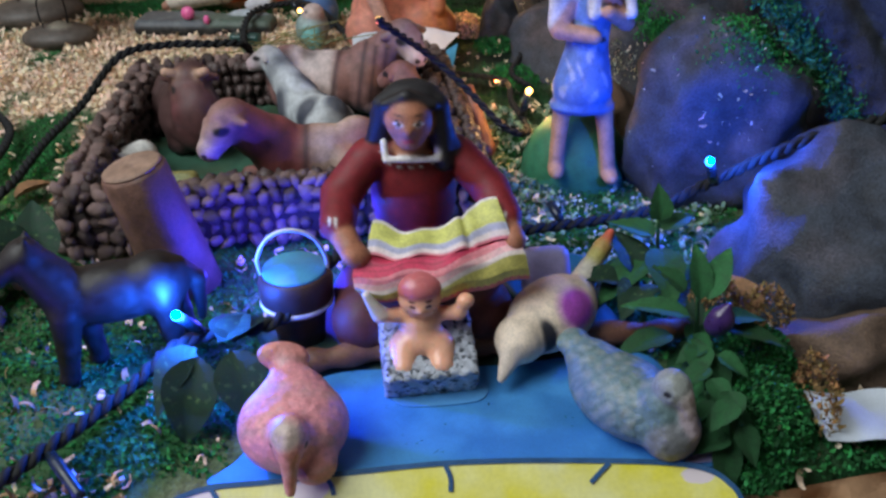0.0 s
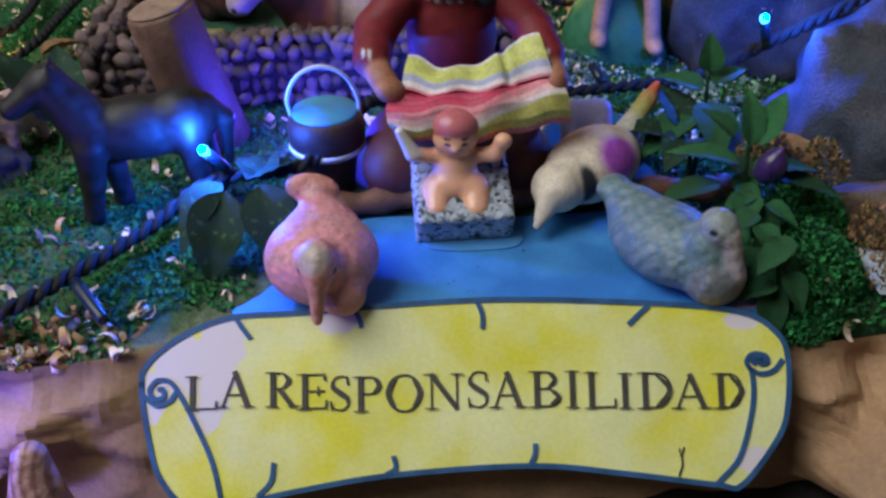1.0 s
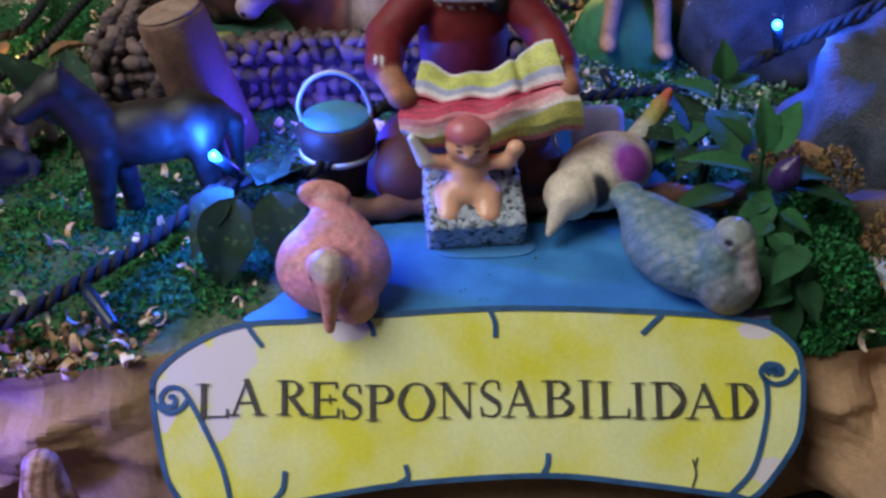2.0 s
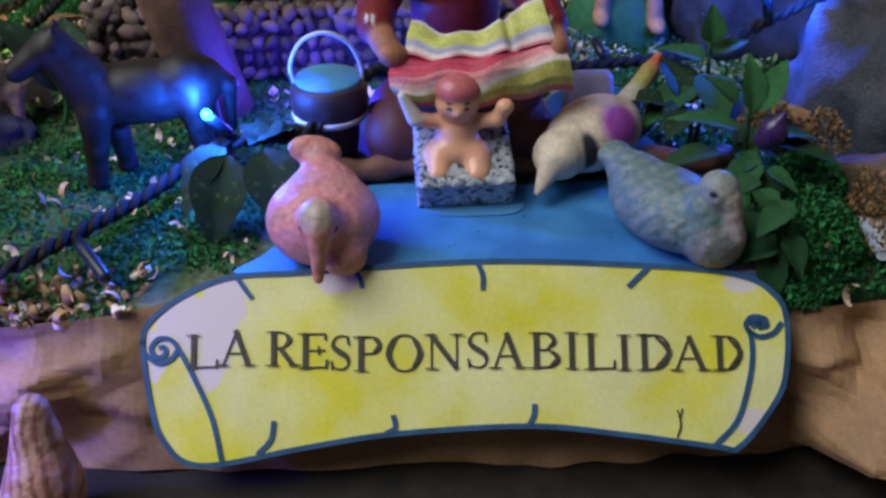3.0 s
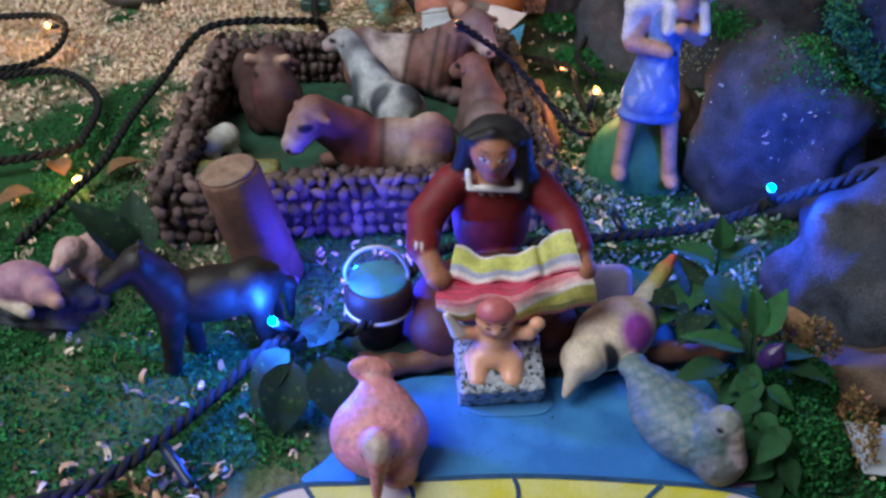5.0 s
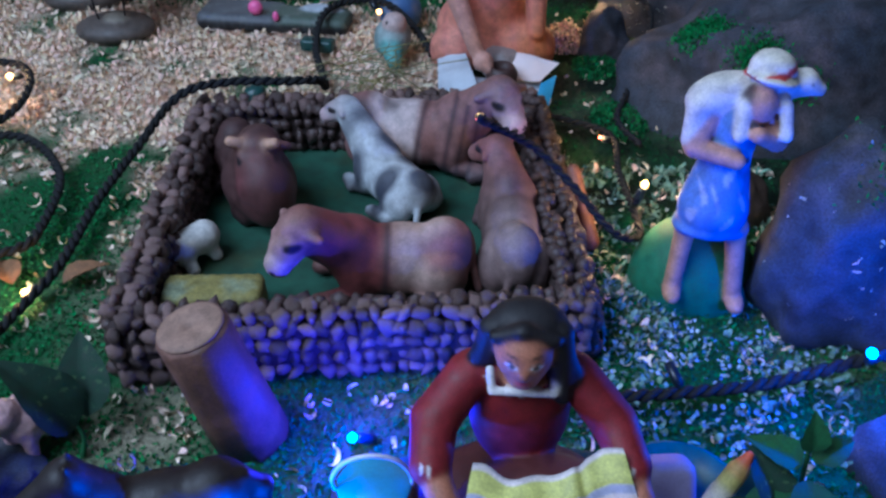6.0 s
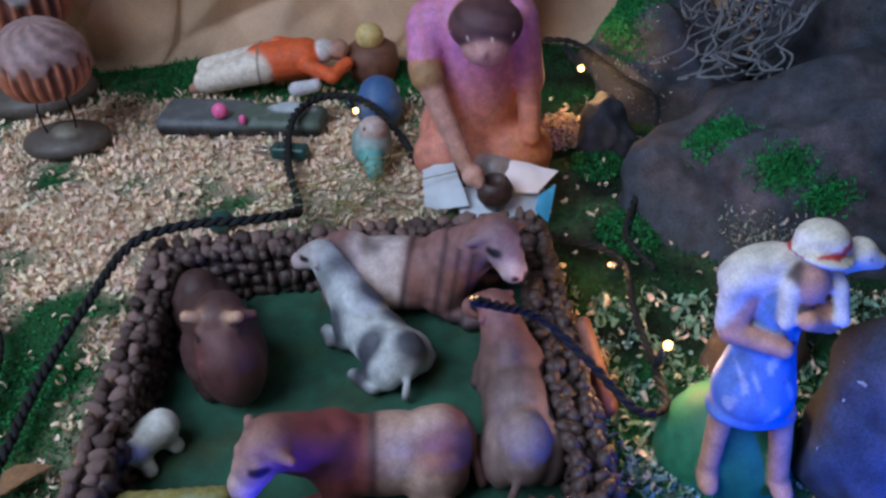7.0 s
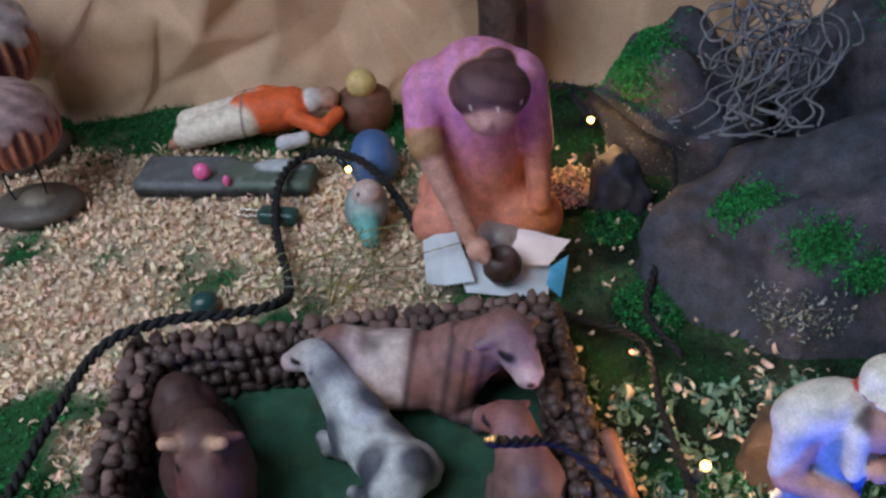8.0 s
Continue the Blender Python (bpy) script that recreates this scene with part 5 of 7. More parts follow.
def bull_paint(V, C):
    x, y, z = V.T
    C = tint(C, 0.9 * band(x, -0.036, 0.000, 0.008) * np.clip(1.6 - z / 0.045, 0.8, 1) * (x < 0.05), (0.66, 0.58, 0.58))
    C = tint(C, spot(V, (-0.046, -0.018, 0.044), (0.013, 0.016, 0.013), 0.8), (0.035, 0.03, 0.04))
    C = tint(C, 0.8 * spot(V, (-0.022, -0.006, 0.055), (0.007, 0.010, 0.008), 0.8), (0.05, 0.04, 0.05))
    for bx, bw in ((0.000, 0.004), (0.022, 0.004), (0.032, 0.003), (0.041, 0.003)):
        C = tint(C, 0.85 * band(x - 0.15 * z, bx - 0.006, bx - 0.006 + bw, 0.003) * (z < 0.062), (0.06, 0.03, 0.035))
    # Darker again towards the feet.
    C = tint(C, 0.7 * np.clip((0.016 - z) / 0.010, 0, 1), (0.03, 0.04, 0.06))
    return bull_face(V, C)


bull, bull_face = beast(0.136, 0.056, 0.058, (0.24, 0.125, 0.115), (0.060, -0.014, 0.067), (0.50, -0.70, -0.42), 0.0160, (0.24, 0.15, 0.17), (0.58, 0.44, 0.46))
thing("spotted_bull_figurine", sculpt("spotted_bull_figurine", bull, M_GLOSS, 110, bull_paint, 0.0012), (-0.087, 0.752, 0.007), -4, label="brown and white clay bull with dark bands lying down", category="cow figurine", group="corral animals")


def calf_paint(V, C):
    for c in ((-0.014, 0.014, 0.026), (0.016, -0.010, 0.034), (-0.034, -0.004, 0.034), (0.040, 0.002, 0.040), (-0.004, -0.014, 0.026), (0.020, 0.015, 0.020), (-0.016, 0.018, 0.012)):
        C = tint(C, 0.9 * spot(V, c, (0.0095, 0.012, 0.017), 0.6), (0.045, 0.05, 0.075))
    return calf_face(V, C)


calf, calf_face = beast(0.092, 0.044, 0.040, (0.50, 0.53, 0.56), (0.056, 0.004, 0.050), (0.66, 0.60, -0.30), 0.0112, (0.44, 0.39, 0.41), (0.56, 0.42, 0.44))
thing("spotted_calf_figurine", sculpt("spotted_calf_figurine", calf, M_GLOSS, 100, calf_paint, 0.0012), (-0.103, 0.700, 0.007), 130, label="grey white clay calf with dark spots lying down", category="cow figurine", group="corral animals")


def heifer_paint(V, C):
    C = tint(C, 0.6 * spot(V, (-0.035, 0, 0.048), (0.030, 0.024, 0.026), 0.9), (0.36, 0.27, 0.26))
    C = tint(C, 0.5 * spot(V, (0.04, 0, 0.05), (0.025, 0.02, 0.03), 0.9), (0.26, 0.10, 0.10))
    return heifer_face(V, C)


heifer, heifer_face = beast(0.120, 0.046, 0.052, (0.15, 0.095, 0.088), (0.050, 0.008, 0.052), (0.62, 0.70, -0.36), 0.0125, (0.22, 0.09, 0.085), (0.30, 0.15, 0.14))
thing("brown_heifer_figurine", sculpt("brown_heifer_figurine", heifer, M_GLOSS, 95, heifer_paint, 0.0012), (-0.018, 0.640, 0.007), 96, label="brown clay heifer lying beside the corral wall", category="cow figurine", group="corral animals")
LW = (0.64, 0.63, 0.60)
lamb = [cap((-0.004, 0, 0.017), (0.017, 0, 0.018), 0.0100, 0.0105, LW), ell((-0.017, 0, 0.019), (0.0100, 0.0085, 0.0085), LW), cap((-0.018, 0, 0.018), (-0.026, 0, 0.014), 0.007, 0.005, LW),
        cap((0.000, -0.004, 0.012), (0.000, -0.010, 0.004), 0.005, 0.0045, LW), cap((0.016, -0.003, 0.012), (0.020, -0.006, 0.004), 0.0055, 0.0045, LW), cap((0.002, 0.004, 0.012), (0.000, 0.007, 0.004), 0.005, 0.0045, LW)]
thing("white_lamb_figurine", sculpt("white_lamb_figurine", lamb, M_CLAY, 50), (-0.228, 0.612, 0.006), 50, label="small white clay lamb on green felt", category="sheep figurine", group="corral animals")
thing("hay_bale", sculpt("hay_bale", [box((0, 0, 0.0135), (0.030, 0.013, 0.0135), 0.005, (1, 1, 1))], M_HAY, 40, None, ripple=0.0006), (-0.193, 0.566, 0.006), 6, label="yellow green painted hay block in the corral", category="hay bale")
fu, fv, ff = grid(40, 40)
quad = [FL, FR, BR, BLc]
fp = np.array([(1 - a) * (1 - b) * FL + a * (1 - b) * FR + a * b * BR + (1 - a) * b * BLc for a, b in zip(fu, fv)])
thing("corral_floor", mesh_of("corral_floor", np.column_stack([fp, 0.0055 + 0.0008 * waves(fp[:, 0], fp[:, 1], 2, 60)]), ff, M_FELT), label="dark green felt floor of the corral", category="floor", kind="structure")

# ---- shepherd ----
SKN, SKIRT, SGREEN = (0.50, 0.27, 0.20), (0.13, 0.22, 0.50), (0.035, 0.17, 0.09)


def shepherd_paint(V, C):
    x, y, z = V.T
    skirt = (C[:, 2] > 0.4) & (z < 0.118) & (z > 0.05) & (C[:, 0] < 0.3)
    lick = np.sin(x * 760 + 2.2 * np.sin(z * 210 + x * 90)) * 0.7 + 0.5 * np.sin(x * 330 + z * 260) + 0.5 * np.sin(z * 190 - x * 240 + 1)
    C = tint(C, 0.6 * np.clip(lick * 2.2 - 1.2, 0, 1) * np.clip((z - 0.066) / 0.008, 0, 1) * skirt, (0.56, 0.58, 0.70))
    C = tint(C, band(z, 0.1085, 0.1120) * (y < -0.004) * (np.abs(x) < 0.02) * (C[:, 1] < 0.26), (0.05, 0.03, 0.04))
    band_ = band(z - 0.25 * (x - 0.015), 0.1580, 0.1622) * (np.linalg.norm(V - np.array((0.015, 0.010, 0.158)), axis=1) < 0.022) * (C[:, 0] > 0.68)
    C = tint(C, band_, (0.50, 0.06, 0.06))
    C = tint(C, spot(V, (0.043, 0.006, 0.1475), (0.003, 0.003, 0.003)), (0.70, 0.20, 0.20))
    return tint(C, spot(V, (0.036, 0.000, 0.1535), (0.0018, 0.003, 0.0012)), (0.05, 0.08, 0.05))


SW = (0.66, 0.62, 0.56)
shepherd = [
    ell((-0.001, 0.016, 0.002), (0.040, 0.034, 0.048), SGREEN), cap((-0.015, -0.006, 0.066), (-0.019, -0.014, 0.022), 0.0064, 0.0050, SKN, 0.001), cap((0.012, -0.010, 0.066), (0.018, -0.016, 0.018), 0.0064, 0.0050, SKN, 0.001),
    ell((0.019, -0.020, 0.015), (0.0056, 0.009, 0.005), SKN), ell((-0.019, -0.018, 0.019), (0.0056, 0.009, 0.005), SKN),
    cap((-0.002, -0.004, 0.076), (0.000, 0.000, 0.104), 0.0205, 0.0140, SKIRT, 0.002), ell((-0.002, -0.006, 0.064), (0.0225, 0.0165, 0.0055), SKIRT, k=0.003), cap((0.0, 0.0, 0.108), (0.003, 0.000, 0.132), 0.0138, 0.0130, (0.13, 0.22, 0.45), 0.002),
    cap((-0.013, 0.0, 0.134), (-0.020, -0.008, 0.116), 0.0065, 0.0060, SKN, 0.001), cap((-0.020, -0.008, 0.116), (0.002, -0.018, 0.114), 0.0058, 0.0048, SKN, 0.001), cap((0.016, 0.0, 0.134), (0.024, -0.006, 0.120), 0.0062, 0.0056, SKN, 0.001),
    cap((0.024, -0.006, 0.120), (0.010, -0.017, 0.130), 0.0055, 0.0046, SKN, 0.001), ell((0.011, -0.006, 0.1430), (0.0085, 0.0090, 0.0110), SKN, k=0.001), ell((0.007, -0.004, 0.1450), (0.0085, 0.0080, 0.0080), (0.05, 0.03, 0.03), k=0.001),
    ell((0.015, 0.002, 0.1600), (0.0125, 0.0120, 0.0105), (0.70, 0.66, 0.58), (-10, 12, 0), 0.001), ell((0.015, -0.001, 0.1560), (0.0145, 0.0145, 0.0032), (0.70, 0.66, 0.58), (-10, 12, 0), 0.001),
    ell((-0.008, 0.004, 0.1430), (0.0200, 0.0120, 0.0120), SW, (0, -20, 0), 0.002), cap((-0.020, -0.002, 0.138), (-0.024, -0.006, 0.120), 0.0070, 0.0040, SW), cap((0.002, -0.008, 0.143), (0.001, -0.016, 0.128), 0.0045, 0.0036, SW), cap((0.024, -0.006, 0.142), (0.026, -0.014, 0.128), 0.0042, 0.0034, SW),
    cap((0.020, 0.006, 0.146), (0.034, 0.005, 0.152), 0.0090, 0.0072, SW), cap((0.034, 0.004, 0.151), (0.042, 0.004, 0.148), 0.0065, 0.0042, SW),
]
thing("shepherd_figurine", sculpt("shepherd_figurine", shepherd, M_GLOSS, 130, shepherd_paint, 0.0005), (0.100, 0.616, 0.0), label="clay shepherd figurine in blue carrying a white sheep", category="figurine")

# ---- kneeling figure and the things round it ----
ROSE, SALM = (0.62, 0.26, 0.42), (0.62, 0.25, 0.18)


def kneel_paint(V, C):
    x, y, z = V.T
    dress = (C[:, 0] > 0.55) & (C[:, 1] < 0.29)
    C = np.where(dress[:, None], tint(C, np.clip((z - 0.075) / 0.045, 0, 1), (0.60, 0.24, 0.44)), C)
    # Warm lamp glow at the lower right, put into the dress colour as orange.
    C = np.where(dress[:, None], tint(C, np.clip((x - 0.015) / 0.03, 0, 1) * np.clip((0.075 - z) / 0.03, 0, 1), (0.55, 0.19, 0.07)), C)
    C = tint(C, 0.35 * dress * np.clip(np.sin(x * 420 + z * 60), 0, 1), (0.48, 0.15, 0.14))
    for a in range(9):
        t = a * 0.7
        C = tint(C, spot(V, (0.013 + 0.024 * math.cos(t), -0.028 + 0.021 * math.sin(t), 0.146), (0.0012, 0.0012, 0.0016)), (0.8, 0.7, 0.6))
    C = tint(C, 0.6 * (C[:, 0] < 0.2) * np.clip(np.sin(np.arctan2(y + 0.026, x - 0.013) * 3 + z * 500), 0, 1), (0.05, 0.02, 0.025))
    return C


HRB = (0.10, 0.045, 0.05)
KS = (0.56, 0.32, 0.26)
kneel = [
    ell((0.006, 0.026, 0.036), (0.048, 0.036, 0.036), SALM), ell((0.032, 0.002, 0.028), (0.032, 0.024, 0.028), SALM), ell((-0.022, 0.004, 0.024), (0.024, 0.022, 0.024), SALM), cap((0.004, 0.018, 0.056), (0.003, 0.000, 0.132), 0.034, 0.0270, SALM, 0.008),
    cap((-0.026, -0.004, 0.140), (0.032, 0.000, 0.143), 0.0165, 0.0160, SALM, 0.008), ell((0.006, 0.006, 0.150), (0.026, 0.018, 0.016), SALM, k=0.008),
    cap((-0.030, -0.008, 0.136), (-0.031, -0.020, 0.116), 0.0140, 0.0120, SALM, 0.004), cap((-0.0305, -0.022, 0.113), (-0.0290, -0.026, 0.108), 0.0124, 0.0120, (0.34, 0.20, 0.09), 0.0006),
    cap((-0.028, -0.028, 0.105), (-0.003, -0.044, 0.046), 0.0092, 0.0064, KS, 0.001), ell((0.003, -0.048, 0.038), (0.0085, 0.009, 0.0085), KS), ell((0.008, -0.052, 0.034), (0.0045, 0.006, 0.005), KS),
    cap((0.036, 0.000, 0.138), (0.044, 0.004, 0.090), 0.0145, 0.0120, SALM, 0.004), cap((0.044, 0.004, 0.088), (0.046, -0.012, 0.050), 0.0095, 0.0080, SALM, 0.002),
    cap((0.008, -0.004, 0.146), (0.012, -0.024, 0.146), 0.011, 0.010, KS, 0.003), ell((0.013, -0.034, 0.138), (0.0175, 0.0170, 0.0175), KS), ell((0.013, -0.027, 0.147), (0.0255, 0.0225, 0.0190), HRB, k=0.001), ell((0.018, -0.008, 0.156), (0.011, 0.010, 0.008), HRB, k=0.003),
    ell((0.012, -0.051, 0.136), (0.0022, 0.0026, 0.0034), KS, k=0.002),
]
thing("kneeling_figurine", sculpt("kneeling_figurine", kneel, M_GLOSS, 120, kneel_paint, 0.0005), (-0.050, 0.903, 0.004), label="kneeling clay figurine in a pink and salmon dress, lamp glow painted orange", category="figurine")
thing("grey_pot", mesh_of("grey_pot", *lathe([(0.0001, 0), (0.012, 0), (0.018, 0.008), (0.0195, 0.018), (0.016, 0.028), (0.010, 0.033), (0.0001, 0.034)], 26), material("grey_clay", (0.30, 0.25, 0.24), 0.4, vary=0.25, scale=120, bump=0.3)), (-0.030, 0.888, 0.008), label="rounded grey clay pot between the kneeling knees", category="pot")
thing("brown_jar", mesh_of("brown_jar", *lathe([(0.0001, 0), (0.008, 0), (0.013, 0.008), (0.0135, 0.016), (0.010, 0.022), (0.0085, 0.0225), (0.0075, 0.018), (0.0001, 0.017)], 24), M_BUCKET), (-0.031, 0.852, 0.018), label="small dark brown clay jar", category="jar")


def cloth_sheet(name, pts, mat, label, seed, rise):
    p00, p10, p11, p01 = (np.array(q) for q in pts)
    u, v, f = grid(22, 18)
    P = np.array([(1 - a) * (1 - b) * p00 + a * (1 - b) * p10 + a * b * p11 + (1 - a) * b * p01 for a, b in zip(u, v)])
    P[:, 2] += crumple(P[:, 0], P[:, 1], seed, 0.03, 0.006) + rise * np.sin(u * 3.1) * np.sin(v * 3.1)
    n = len(P)
    return thing(name, mesh_of(name, np.concatenate([P, P - (0, 0, 0.0006)]), f + [tuple(i + n for i in q[::-1]) for q in f], mat, False), label=label, category="cloth", group="cloth pieces")


cloth_sheet("folded_cloth", [(-0.0835, 0.848, 0.020), (-0.050, 0.847, 0.020), (-0.065, 0.893, 0.034), (-0.087, 0.882, 0.030)], M_PAPER, "pale blue stiff folded cloth", 41, 0.003)
cloth_sheet("folded_cloth", [(-0.020, 0.862, 0.022), (0.001, 0.860, 0.026), (0.017, 0.874, 0.036), (-0.036, 0.886, 0.036)], M_PALE, "white stiff cloth beside the jar", 43, 0.004)
cloth_sheet("folded_cloth", [(-0.001, 0.848, 0.014), (0.009, 0.844, 0.006), (0.015, 0.866, 0.026), (0.002, 0.860, 0.022)], M_WATER, "light blue cloth corner", 47, 0.002)
cloth_sheet("folded_cloth", [(-0.056, 0.844, 0.012), (0.000, 0.842, 0.010), (0.004, 0.880, 0.016), (-0.066, 0.880, 0.016)], M_PAPER, "grey lilac cloth lying under the jar", 49, 0.006)

parrot = [ell((0, 0, 0.020), (0.016, 0.022, 0.019), (0.34, 0.42, 0.42)), ell((0.002, -0.006, 0.036), (0.011, 0.011, 0.010), (0.55, 0.44, 0.42)), cap((0.0, -0.014, 0.018), (0.004, -0.030, 0.010), 0.011, 0.007, (0.14, 0.38, 0.36)), ell((-0.010, 0.0, 0.018), (0.008, 0.018, 0.014), (0.20, 0.28, 0.28))]
thing("small_bird_figurine", sculpt("small_bird_figurine", parrot, M_CLAY, 46, lambda V, C: tint(C, spot(V, (-0.004, -0.015, 0.040), (0.0014, 0.003, 0.0014)), BLACK)), (-0.132, 0.935, 0.004), 0, label="small grey and turquoise clay bird on shavings", category="bird figurine")
thing("blue_pot", sculpt("blue_pot", [ell((0, 0, 0.020), (0.021, 0.020, 0.022), (1, 1, 1)), ell((0, 0.004, 0.034), (0.016, 0.014, 0.012), (1, 1, 1))], M_BLUECLAY, 40), (-0.134, 1.000, 0.002), label="rounded blue clay pot", category="pot")
pot = empty("brown_pot", (-0.150, 1.088, 0.0), "brown clay pot with a round yellow lid", "pot")
part("body", mesh_of("body", *lathe([(0.0001, 0), (0.018, 0), (0.026, 0.02), (0.024, 0.036), (0.014, 0.044), (0.0001, 0.044)], 26), M_RIM), pot)
part("lid", sculpt("lid", [ell((0, -0.004, 0.050), (0.0135, 0.0135, 0.013), (1, 1, 1))], material("cream_yellow_clay", (0.62, 0.48, 0.20), 0.5), 30), pot, "cream yellow round lid")
ORG = (0.68, 0.12, 0.03)
man = [cap((-0.066, -0.010, 0.018), (-0.014, -0.002, 0.026), 0.0115, 0.0165, (0.74, 0.67, 0.58)), cap((-0.066, 0.010, 0.020), (-0.014, 0.010, 0.026), 0.0115, 0.0165, (0.74, 0.67, 0.58)), cap((-0.012, 0.003, 0.027), (0.026, 0.006, 0.029), 0.0185, 0.0180, ORG, 0.001),
       cap((0.020, 0.018, 0.034), (0.0, 0.024, 0.036), 0.0075, 0.0070, ORG, 0.001), cap((0.0, 0.024, 0.036), (-0.020, 0.022, 0.034), 0.0060, 0.0055, (0.55, 0.28, 0.2), 0.001), ell((0.044, 0.006, 0.034), (0.0105, 0.012, 0.011), (0.66, 0.62, 0.62), k=0.001), ell((0.057, 0.008, 0.034), (0.0110, 0.0105, 0.0100), (0.42, 0.24, 0.18), k=0.001),
       cap((0.030, -0.012, 0.028), (0.052, -0.020, 0.020), 0.0075, 0.0065, ORG, 0.001), cap((0.052, -0.020, 0.020), (0.066, -0.006, 0.026), 0.006, 0.006, ORG), cap((-0.070, -0.010, 0.016), (-0.078, -0.013, 0.012), 0.006, 0.005, (0.4, 0.2, 0.14), 0.001), cap((0.018, -0.026, 0.012), (0.036, -0.024, 0.014), 0.007, 0.006, (0.6, 0.6, 0.66), 0.001)]
thing("lying_man_figurine", sculpt("lying_man_figurine", man, M_GLOSS, 105, lambda V, C: tint(C, band(V[:, 0], -0.016, -0.014) * (C[:, 0] > 0.5), (0.2, 0.15, 0.12)), 0.0005), (-0.236, 1.060, 0.008), 6, label="lying clay figurine in orange shirt and cream trousers", category="figurine")
stone = empty("flat_stone", (-0.262, 0.995, 0.0), "flat grey green stone slab with pink beads", "stone", rz=-4)
part("body", sculpt("body", [box((-0.030, 0.004, 0.011), (0.042, 0.024, 0.009), 0.008, (0.10, 0.11, 0.125)), box((0.036, 0.002, 0.011), (0.044, 0.019, 0.009), 0.008, (0.09, 0.125, 0.10)), ell((0.05, 0.008, 0.020), (0.022, 0.008, 0.006), (0.40, 0.44, 0.48))], M_CLAY, 60, lambda V, C: tint(tint(C, np.clip((0.0145 - V[:, 2]) / 0.002, 0, 1), (0.02, 0.021, 0.024)), 0.45 * np.clip(waves(V[:, 0], V[:, 1], 6, 260), 0, 1), (0.22, 0.25, 0.24)), 0.0006), stone)
part("bead", sculpt("bead", [ell((-0.010, -0.012, 0.027), (0.0072, 0.0062, 0.0072), (1, 1, 1))], M_PINK, 24), stone, "bright pink bead")
part("bead", sculpt("bead", [ell((0.011, -0.016, 0.021), (0.0034, 0.0034, 0.005), (1, 1, 1))], M_PINK, 20), stone, "bright pink bead")

thing("teal_pebble", sculpt("teal_pebble", [ell((0, 0, 0.010), (0.0100, 0.009, 0.0090), (1, 1, 1), (10, 0, 20)), ell((0.003, 0.001, 0.013), (0.006, 0.007, 0.005), (1, 1, 1))], M_PLUG, 26), (-0.239, 0.839, 0.001), label="small dark teal clay pebble on shavings", category="pebble")

# ribbed birds on wire legs


def ribbed_bird(at, rz, label, s=1.0, shade=(0.30, 0.20, 0.20)):
    ob = empty("ribbed_bird", at, label, "bird figurine", "ribbed birds", rz)
    key = [(0.001, 0.120), (0.014, 0.119), (0.024, 0.114), (0.031, 0.106), (0.035, 0.096), (0.037, 0.086), (0.0365, 0.076), (0.033, 0.067), (0.026, 0.060), (0.014, 0.056), (0.001, 0.055)]
    prof = smooth_path([(r, z, 0) for r, z in key], 5)[:, :2]
    sides = 144
    vs, fs = lathe([(r * s, z * s) for r, z in prof], sides)
    ang = np.arctan2(vs[:, 1], vs[:, 0])
    rim_z = 0.092 * s + 0.0045 * s * np.sin(ang * 11 + 1.3 * np.sin(ang * 3))
    low = np.clip((rim_z - vs[:, 2]) / (0.004 * s), 0, 1)
    rip = np.sin(ang * 24) * low
    scal = 0.5 + 0.5 * np.sin(ang * 11 + vs[:, 2] * 300 / s)
    vs[:, :2] *= (1 + 0.060 * rip + 0.035 * scal * (1 - low) + 0.05 * (1 - low) * (vs[:, 2] < 0.104 * s))[:, None]
    base_c = np.array(shade) * (0.8 + 0.4 * scal[:, None])
    rib_c = np.where(rip[:, None] > 0, np.array((0.42, 0.17, 0.10)), np.array((0.14, 0.05, 0.04)))
    part("body", mesh_of("body", vs, fs, M_CLAY, True, base_c * (1 - low[:, None]) + rib_c * low[:, None]), ob)
    for sx in (-1, 1):
        leg = smooth_path([(sx * 0.011 * s, -0.006, 0.060 * s), (sx * 0.014 * s, -0.008, 0.040 * s), (sx * 0.012 * s, -0.006, 0.018 * s)], 5)
        part("leg", mesh_of("leg", *tube(leg, 0.0009, 6), M_WIRE), ob, "thin wire leg")
    part("stand", sculpt("stand", [ell((0, 0, 0.010 * s), (0.038 * s, 0.028 * s, 0.013 * s), (0.10, 0.085, 0.075)), ell((0.004, -0.004, 0.018 * s), (0.014 * s, 0.012 * s, 0.009 * s), (0.22, 0.20, 0.16))], M_CLAY, 40), ob, "dark clay stand")
    return ob


ribbed_bird((-0.408, 0.965, 0.0), 10, "brown ribbed clay bird on wire legs")
ribbed_bird((-0.462, 1.045, 0.0), 25, "greyish ribbed clay bird on wire legs", 1.35, (0.42, 0.38, 0.40))

thing("clay_shard", sculpt("clay_shard", [cap((-0.004, 0.014, 0.046), (0.010, -0.018, 0.010), 0.0045, 0.0060, (0.20, 0.085, 0.055))], M_CLAY, 30), (0.026, 0.675, 0.0), label="orange terracotta shard leaning on the corral wall", category="shard")
M_DRY = material("dry_leaf", (0.24, 0.12, 0.05), 0.7, vary=0.3, scale=120, bump=0.4)
DRY = leaf_mesh("dry_leaf", 0.030, 0.018, M_DRY, 0.6, 0.2)
for q in ((-0.332, 0.585, 0.008, 10, 5, 40), (-0.300, 0.588, 0.008, 15, -8, -50), (-0.345, 0.560, 0.008, 5, 0, 130), (0.160, 0.400, 0.030, 30, 0, 20)):
    thing("dry_leaf", DRY, m=pose(*q), label="curled dry brown leaf on sawdust", category="leaf", group="dry leaves")

